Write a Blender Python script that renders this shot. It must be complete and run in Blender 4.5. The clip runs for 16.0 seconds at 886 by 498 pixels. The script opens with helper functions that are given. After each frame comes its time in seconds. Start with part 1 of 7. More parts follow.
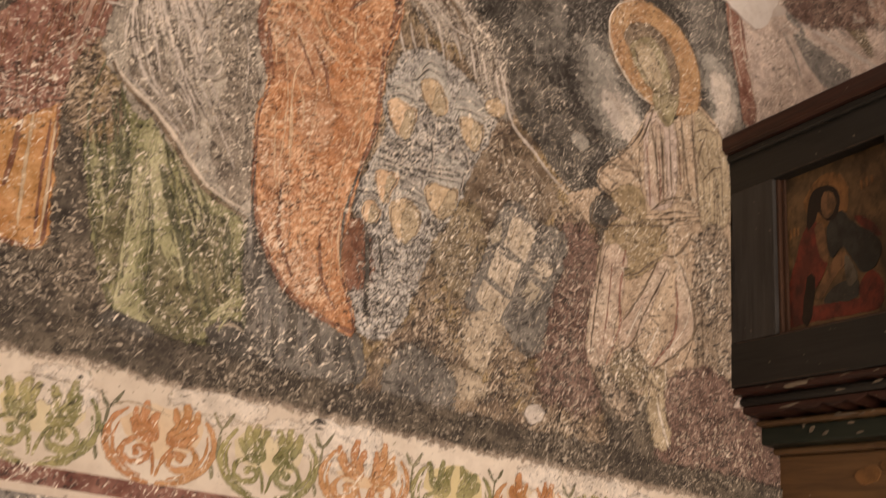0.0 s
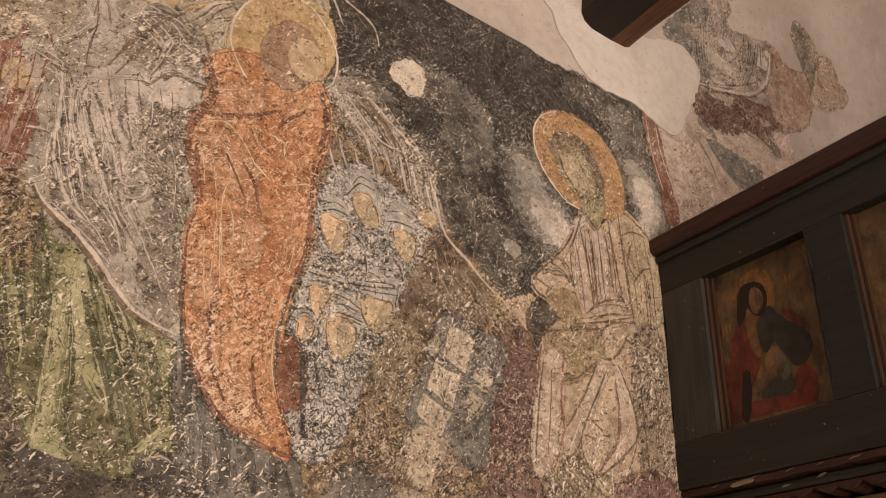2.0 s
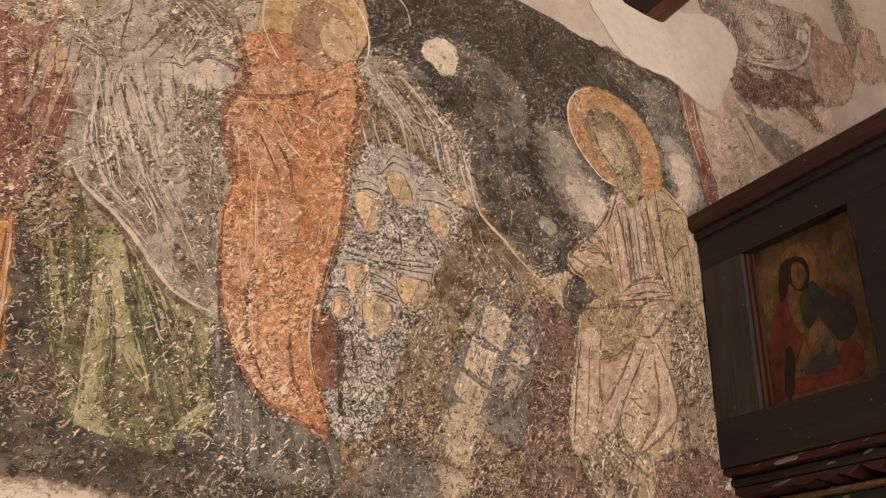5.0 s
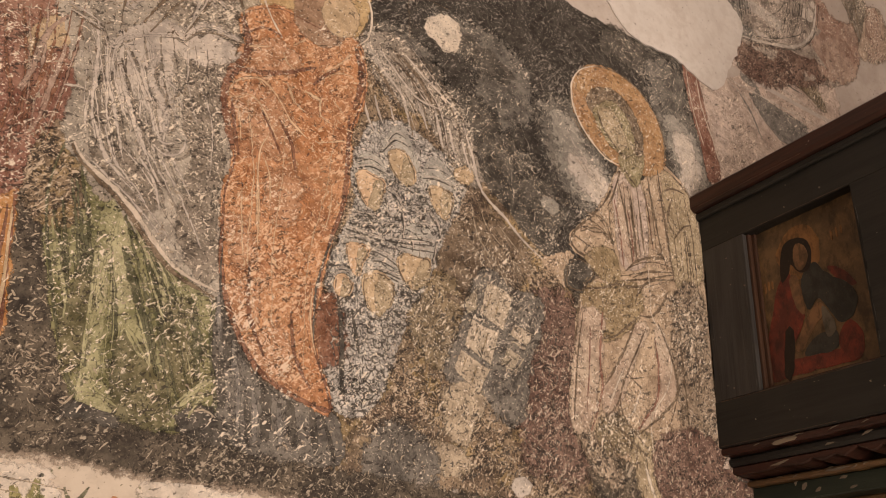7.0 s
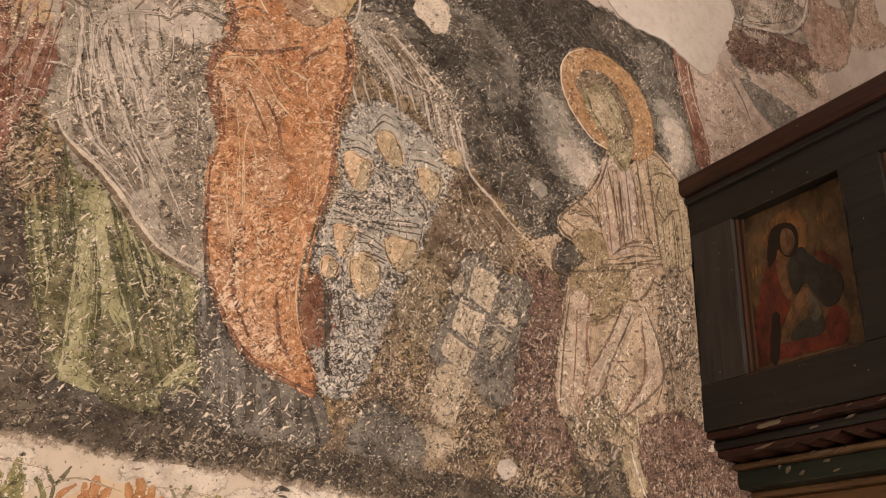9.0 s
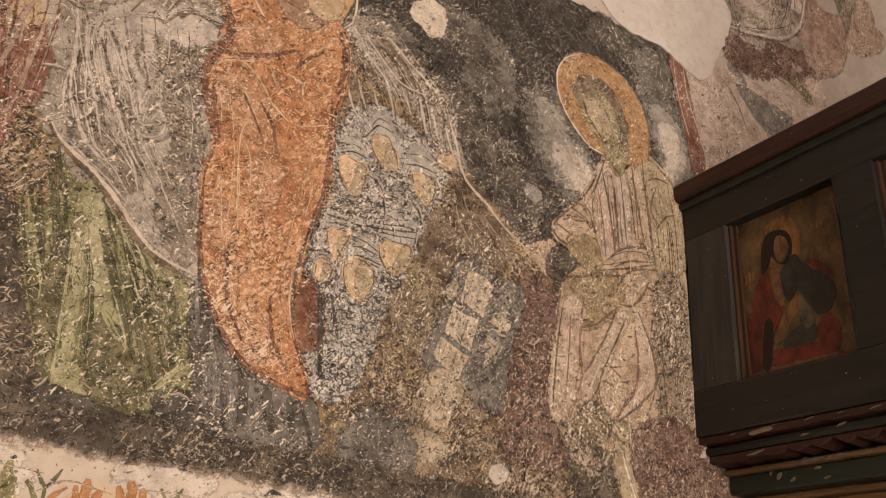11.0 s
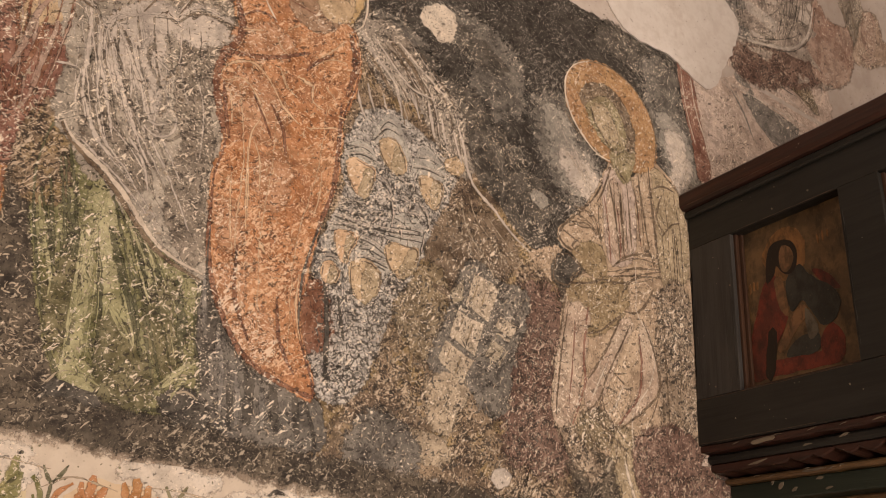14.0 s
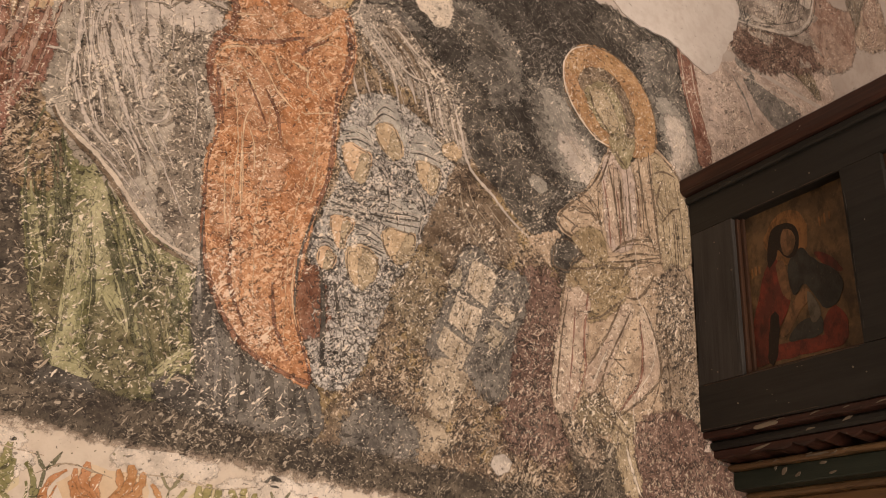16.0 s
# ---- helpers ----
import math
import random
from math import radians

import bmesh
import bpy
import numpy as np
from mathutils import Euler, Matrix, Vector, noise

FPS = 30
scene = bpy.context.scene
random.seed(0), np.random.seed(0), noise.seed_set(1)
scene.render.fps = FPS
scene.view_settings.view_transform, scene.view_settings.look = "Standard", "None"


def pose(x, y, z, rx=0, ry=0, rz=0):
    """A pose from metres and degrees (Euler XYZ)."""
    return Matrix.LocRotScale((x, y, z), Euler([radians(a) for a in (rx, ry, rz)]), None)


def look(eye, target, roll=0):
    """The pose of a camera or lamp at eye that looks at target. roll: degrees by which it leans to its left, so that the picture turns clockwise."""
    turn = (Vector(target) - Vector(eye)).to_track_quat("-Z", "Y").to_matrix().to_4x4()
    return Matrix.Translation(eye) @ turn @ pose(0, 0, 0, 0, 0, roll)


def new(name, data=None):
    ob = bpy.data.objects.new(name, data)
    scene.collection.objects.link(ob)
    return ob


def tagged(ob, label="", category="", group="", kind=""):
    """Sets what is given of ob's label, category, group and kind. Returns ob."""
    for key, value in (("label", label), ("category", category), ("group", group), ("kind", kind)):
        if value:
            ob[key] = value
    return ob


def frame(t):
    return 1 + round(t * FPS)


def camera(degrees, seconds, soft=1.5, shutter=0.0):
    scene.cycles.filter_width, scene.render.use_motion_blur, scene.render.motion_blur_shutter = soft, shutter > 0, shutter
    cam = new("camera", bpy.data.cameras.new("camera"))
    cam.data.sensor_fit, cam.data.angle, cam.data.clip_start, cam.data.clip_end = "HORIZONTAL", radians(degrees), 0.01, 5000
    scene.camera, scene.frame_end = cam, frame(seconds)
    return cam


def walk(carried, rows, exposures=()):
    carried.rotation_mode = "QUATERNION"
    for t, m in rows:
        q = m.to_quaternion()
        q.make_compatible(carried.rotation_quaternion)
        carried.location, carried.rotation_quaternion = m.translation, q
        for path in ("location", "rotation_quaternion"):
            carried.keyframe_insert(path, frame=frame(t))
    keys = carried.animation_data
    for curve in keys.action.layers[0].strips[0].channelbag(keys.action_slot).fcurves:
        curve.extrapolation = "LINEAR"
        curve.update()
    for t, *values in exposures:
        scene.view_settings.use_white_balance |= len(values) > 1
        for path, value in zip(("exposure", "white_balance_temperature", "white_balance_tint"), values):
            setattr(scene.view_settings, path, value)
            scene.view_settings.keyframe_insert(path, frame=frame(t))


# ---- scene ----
cam = camera(55.5, 16.0, soft=0.95, shutter=0.5)
PATH = [
    (0, (0.349, -1.337, 1.768), (1.223, 0.306, 2.501), 7.5),
    (0.5, (0.349, -1.324, 1.8), (1.261, 0.225, 2.676), 6.3),
    (1, (0.304, -1.326, 1.815), (1.222, 0.139, 2.819), 6.4),
    (1.5, (0.321, -1.319, 1.792), (1.238, 0.122, 2.832), 6.3),
    (2, (0.349, -1.317, 1.781), (1.284, 0.156, 2.76), 3.1),
    (2.5, (0.345, -1.314, 1.776), (1.265, 0.161, 2.766), 3.3),
    (3, (0.349, -1.311, 1.777), (1.256, 0.172, 2.766), 3.4),
    (3.5, (0.35, -1.317, 1.775), (1.242, 0.181, 2.756), 3.5),
    (4, (0.356, -1.303, 1.766), (1.236, 0.207, 2.738), 3.4),
    (6.5, (0.36, -1.303, 1.768), (1.236, 0.247, 2.681), 3.9),
    (7, (0.356, -1.3, 1.771), (1.245, 0.248, 2.673), 3.9),
    (7.5, (0.368, -1.303, 1.769), (1.261, 0.245, 2.666), 4.0),
    (8, (0.379, -1.307, 1.769), (1.28, 0.242, 2.657), 3.9),
    (8.5, (0.37, -1.303, 1.767), (1.279, 0.246, 2.648), 3.9),
    (9, (0.368, -1.3, 1.769), (1.283, 0.251, 2.64), 4.0),
    (11.5, (0.37, -1.31, 1.778), (1.292, 0.236, 2.649), 4.7),
    (12, (0.374, -1.299, 1.774), (1.298, 0.245, 2.649), 5.0),
    (12.5, (0.364, -1.297, 1.774), (1.287, 0.244, 2.652), 5.2),
    (13, (0.369, -1.306, 1.776), (1.288, 0.24, 2.65), 5.5),
    (13.5, (0.362, -1.312, 1.778), (1.278, 0.234, 2.657), 5.5),
    (14, (0.359, -1.308, 1.773), (1.273, 0.238, 2.652), 5.5),
    (14.5, (0.37, -1.313, 1.773), (1.279, 0.237, 2.651), 5.5),
    (15, (0.383, -1.299, 1.768), (1.29, 0.252, 2.644), 5.3),
    (15.5, (0.384, -1.298, 1.764), (1.291, 0.256, 2.638), 5.1),
    (16, (0.382, -1.296, 1.762), (1.292, 0.259, 2.632), 5.1),
]
walk(cam, [(t, look(eye, target, roll)) for t, eye, target, roll in PATH])

import itertools
from mathutils.geometry import delaunay_2d_cdt

# ---- world, light ----
SPRING, VAULT = 3.34, 2.1          # height where the vault springs, its radius
ROOM_W, ROOM_E, ROOM_S = -2.2, 4.4, -4.2

world = bpy.data.worlds.new("world")
scene.world = world
world.use_nodes = True
sky = world.node_tree.nodes.new("ShaderNodeTexSky")
sky.sky_type, sky.sun_disc = "NISHITA", False
sky.sun_elevation, sky.sun_rotation = radians(35), radians(200)
world.node_tree.links.new(sky.outputs[0], world.node_tree.nodes["Background"].inputs[0])
world.node_tree.nodes["Background"].inputs[1].default_value = 0.1


def added_area_light(name, m, w, h, power, colour):
    lamp = bpy.data.lights.new(name, "AREA")
    lamp.shape, lamp.size, lamp.size_y = "RECTANGLE", w, h
    lamp.energy, lamp.color = power, colour
    ob = new(name, lamp)
    ob.matrix_world = m
    return ob


# Added area lamps: no source is seen, they stand in openings made for them.
added_area_light("added_area_light", look((1.2, ROOM_S + 0.02, 1.95), (1.3, 0, 2.75)), 1.5, 1.7, 179, (1.0, 0.83, 0.70))
# Added to brighten the vault and wall behind the icon screen.
added_area_light("added_area_light", look((3.2, ROOM_S + 0.02, 2.2), (2.6, 0, 3.4)), 0.8, 1.3, 30, (1.0, 0.83, 0.70))
# Added to brighten the front of the icon screen.
added_area_light("added_area_light", look((ROOM_W + 0.02, -2.4, 2.4), (1.0, -0.4, 2.5)), 0.9, 1.4, 20, (1.0, 0.83, 0.70))


# ---- materials ----
def nodes_of(name):
    m = bpy.data.materials.new(name)
    m.use_nodes = True
    return m, m.node_tree, m.node_tree.nodes["Principled BSDF"]


class Net:
    """Short forms for the nodes that the materials share."""

    def __init__(self, tree):
        self.t = tree
        self.pos = tree.nodes.new("ShaderNodeNewGeometry").outputs["Position"]

    def node(self, kind, **values):
        n = self.t.nodes.new(kind)
        for k, v in values.items():
            n.inputs[k].default_value = v
        return n

    def link(self, a, b):
        self.t.links.new(a, b)

    def scaled(self, scale, turn=(0, 0, 0)):
        n = self.node("ShaderNodeMapping", Scale=scale, Rotation=turn)
        self.link(self.pos, n.inputs["Vector"])
        return n.outputs[0]

    def noise(self, scale, detail=4.0, rough=0.55, vec=None, warp=0.0):
        n = self.node("ShaderNodeTexNoise", Scale=scale, Detail=detail, Roughness=rough, Distortion=warp)
        self.link(vec or self.pos, n.inputs["Vector"])
        return n.outputs["Fac"]

    def ramp(self, fac, lo, hi):
        n = self.node("ShaderNodeMapRange")
        n.inputs["From Min"].default_value, n.inputs["From Max"].default_value = lo, hi
        n.interpolation_type = "SMOOTHSTEP"
        self.link(fac, n.inputs["Value"])
        return n.outputs[0]

    def mix(self, fac, a, b):
        n = self.t.nodes.new("ShaderNodeMix")
        n.data_type = "RGBA"
        if isinstance(fac, (int, float)):
            n.inputs[0].default_value = fac
        else:
            self.link(fac, n.inputs[0])
        for i, c in ((6, a), (7, b)):
            if isinstance(c, tuple):
                n.inputs[i].default_value = (*c, 1)
            else:
                self.link(c, n.inputs[i])
        return n.outputs[2]

    def times(self, a, b, op="MULTIPLY"):
        n = self.t.nodes.new("ShaderNodeMath")
        n.operation = op
        for i, v in enumerate((a, b)):
            if isinstance(v, (int, float)):
                n.inputs[i].default_value = v
            else:
                self.link(v, n.inputs[i])
        return n.outputs[0]

    def bump(self, height, strength, distance, shader):
        n = self.node("ShaderNodeBump", Strength=strength, Distance=distance)
        self.link(height, n.inputs["Height"])
        self.link(n.outputs[0], shader.inputs["Normal"])


CHIP = (0.82, 0.71, 0.58)
SOOT = (0.024, 0.0185, 0.015)


def paint(name, a, b, chips=0.5, grime=0.4, chip=CHIP, soot=SOOT, grain=1.0, lean=-0.95, gloss=0.62, cells=0.0, accent=None):
    """Old fresco paint: mottled tones, soot in the pores, bright slanting losses; it thins out towards its edge."""
    m, tree, bsdf = nodes_of(name)
    n = Net(tree)
    # a slightly warped position keeps all marks irregular
    wob = n.node("ShaderNodeTexNoise", Scale=55.0, Detail=3.0)
    n.link(n.pos, wob.inputs["Vector"])
    shift = n.node("ShaderNodeVectorMath")
    shift.operation = "MULTIPLY_ADD"
    n.link(wob.outputs["Color"], shift.inputs[0])
    shift.inputs[1].default_value = (0.008, 0.008, 0.008)
    n.link(n.pos, shift.inputs[2])
    here = shift.outputs[0]

    low = n.times(n.times(n.noise(6.0, 5, 0.62), -0.5, "ADD"), 0.30)

    def streak(scale, turn, stretch, start, end):
        """Flecks drawn out along one slanting way, thicker in some areas than in others."""
        mp = n.node("ShaderNodeMapping", Scale=(stretch, 1.0, 1.0), Rotation=(0, turn, 0))
        mp.vector_type = "TEXTURE"
        n.link(here, mp.inputs["Vector"])
        return n.ramp(n.times(n.noise(scale * grain, 2.5, 0.55, mp.outputs[0], 0.6), low, "ADD"), start, end)

    col = n.mix(n.ramp(n.noise(8.0, 7, 0.65), 0.40, 0.60), a, b)
    if accent:
        col = n.mix(n.times(n.ramp(n.noise(12, 6, 0.65, n.scaled((1, 1, 1), (0.3, 0, 0.8))), 0.50, 0.60), 0.8), col, accent)
    fine = n.noise(110 * grain, 6, 0.75)
    mott = n.ramp(n.times(n.noise(30 * grain, 9, 0.76, here), n.times(low, 0.8), "ADD"), 0.36, 0.60)
    col = n.mix(mott, n.mix(0.24 + 0.56 * grime, col, soot), n.mix(0.04 + 0.16 * chips, col, chip))
    if cells:
        v = n.node("ShaderNodeTexVoronoi", Scale=88.0)
        v.feature = "DISTANCE_TO_EDGE"
        n.link(here, v.inputs["Vector"])
        col = n.mix(n.times(n.ramp(v.outputs[0], 0.13, 0.03), cells), col, soot)
    top = 0.655 - 0.15 * grime
    dark = n.times(streak(130, lean + 0.5, 2.0, top, top + 0.05), streak(270, lean - 0.6, 1.7, top - 0.02, top + 0.06), "MAXIMUM")
    col = n.mix(n.times(dark, 0.62 + 0.36 * grime), col, soot)
    top = 0.672 - 0.10 * chips
    worn = n.times(streak(170, lean, 2.4, top, top + 0.05), streak(330, lean + 1.3, 2.0, top - 0.02, top + 0.05), "MAXIMUM")
    col = n.mix(n.times(worn, 0.88), col, chip)
    n.link(col, bsdf.inputs["Base Color"])
    bsdf.inputs["Specular IOR Level"].default_value = 0.16
    n.link(n.times(n.times(fine, 0.35), gloss - 0.15, "ADD"), bsdf.inputs["Roughness"])
    n.bump(n.times(n.times(fine, 0.6), n.times(worn, 0.5), "ADD"), 0.6, 0.004, bsdf)
    edge = n.t.nodes.new("ShaderNodeAttribute")
    edge.attribute_name = "edge"
    thin = n.times(edge.outputs["Fac"], n.times(n.times(n.noise(85, 6, 0.7), -0.5, "ADD"), 2.2), "ADD")
    n.link(n.ramp(thin, 0.22, 0.74), bsdf.inputs["Alpha"])
    return m


def plaster(name, a, b, specks=0.5, rough=0.85):
    m, tree, bsdf = nodes_of(name)
    n = Net(tree)
    col = n.mix(n.ramp(n.noise(3.2, 7, 0.62), 0.34, 0.66), a, b)
    fine = n.noise(38, 8, 0.65)
    col = n.mix(n.times(n.ramp(fine, 0.42, 0.62), 0.35), col, n.mix(0.5, col, (0.30, 0.22, 0.17)))
    col = n.mix(n.times(n.ramp(n.noise(9, 9, 0.7), 0.54, 0.66), 0.4), col, n.mix(0.55, col, (0.33, 0.24, 0.19)))
    speck = n.ramp(n.noise(95, 3, 0.5, n.scaled((1, 1, 1.6), (0, 0.6, 0))), 0.745 - 0.05 * specks, 0.77 - 0.05 * specks)
    col = n.mix(n.times(speck, 0.75), col, (0.07, 0.055, 0.045))
    n.link(col, bsdf.inputs["Base Color"])
    bsdf.inputs["Roughness"].default_value = rough
    bsdf.inputs["Specular IOR Level"].default_value = 0.25
    n.bump(n.times(n.noise(14, 6, 0.6), n.times(fine, 0.3), "ADD"), 0.5, 0.012, bsdf)
    return m


def wood(name, a, b, along="Y", wear=0.3, gloss=0.42, worn=(0.16, 0.10, 0.06)):
    m, tree, bsdf = nodes_of(name)
    n = Net(tree)
    s = (1.0, 0.07, 1.0) if along == "Y" else (1.0, 1.0, 0.07)
    grain = n.noise(70, 6, 0.65, n.scaled(s), 0.6)
    col = n.mix(n.ramp(grain, 0.3, 0.7), a, b)
    col = n.mix(n.times(n.ramp(n.noise(5, 5, 0.6), 0.45, 0.75), 0.5), col, b)
    dust = n.ramp(n.noise(120, 3, 0.5), 0.74, 0.78)
    rub = n.times(n.ramp(n.noise(16, 7, 0.7, n.scaled(s)), 0.60, 0.78), wear)
    col = n.mix(rub, col, worn)
    col = n.mix(n.times(dust, 0.7), col, (0.40, 0.33, 0.26))
    n.link(col, bsdf.inputs["Base Color"])
    n.link(n.times(n.times(grain, 0.35), gloss - 0.15, "ADD"), bsdf.inputs["Roughness"])
    bsdf.inputs["Specular IOR Level"].default_value = 0.3
    n.bump(grain, 0.35, 0.003, bsdf)
    return m


def varnish(name, a, b, glaze=(0.012, 0.009, 0.006)):
    """Darkened icon paint under old varnish: blotchy, cracked, a little shiny."""
    m, tree, bsdf = nodes_of(name)
    n = Net(tree)
    col = n.mix(n.ramp(n.noise(17, 7, 0.65), 0.38, 0.62), a, b)
    col = n.mix(n.times(n.ramp(n.noise(34, 8, 0.7, n.scaled((1, 1, 0.5), (0.5, 0, 0))), 0.46, 0.62), 0.55), col, glaze)
    fine = n.noise(190, 5, 0.7)
    col = n.mix(n.times(n.ramp(fine, 0.60, 0.72), 0.5), col, (0.20, 0.13, 0.07))
    n.link(col, bsdf.inputs["Base Color"])
    bsdf.inputs["Roughness"].default_value = 0.42
    bsdf.inputs["Specular IOR Level"].default_value = 0.3
    n.bump(fine, 0.3, 0.002, bsdf)
    return m


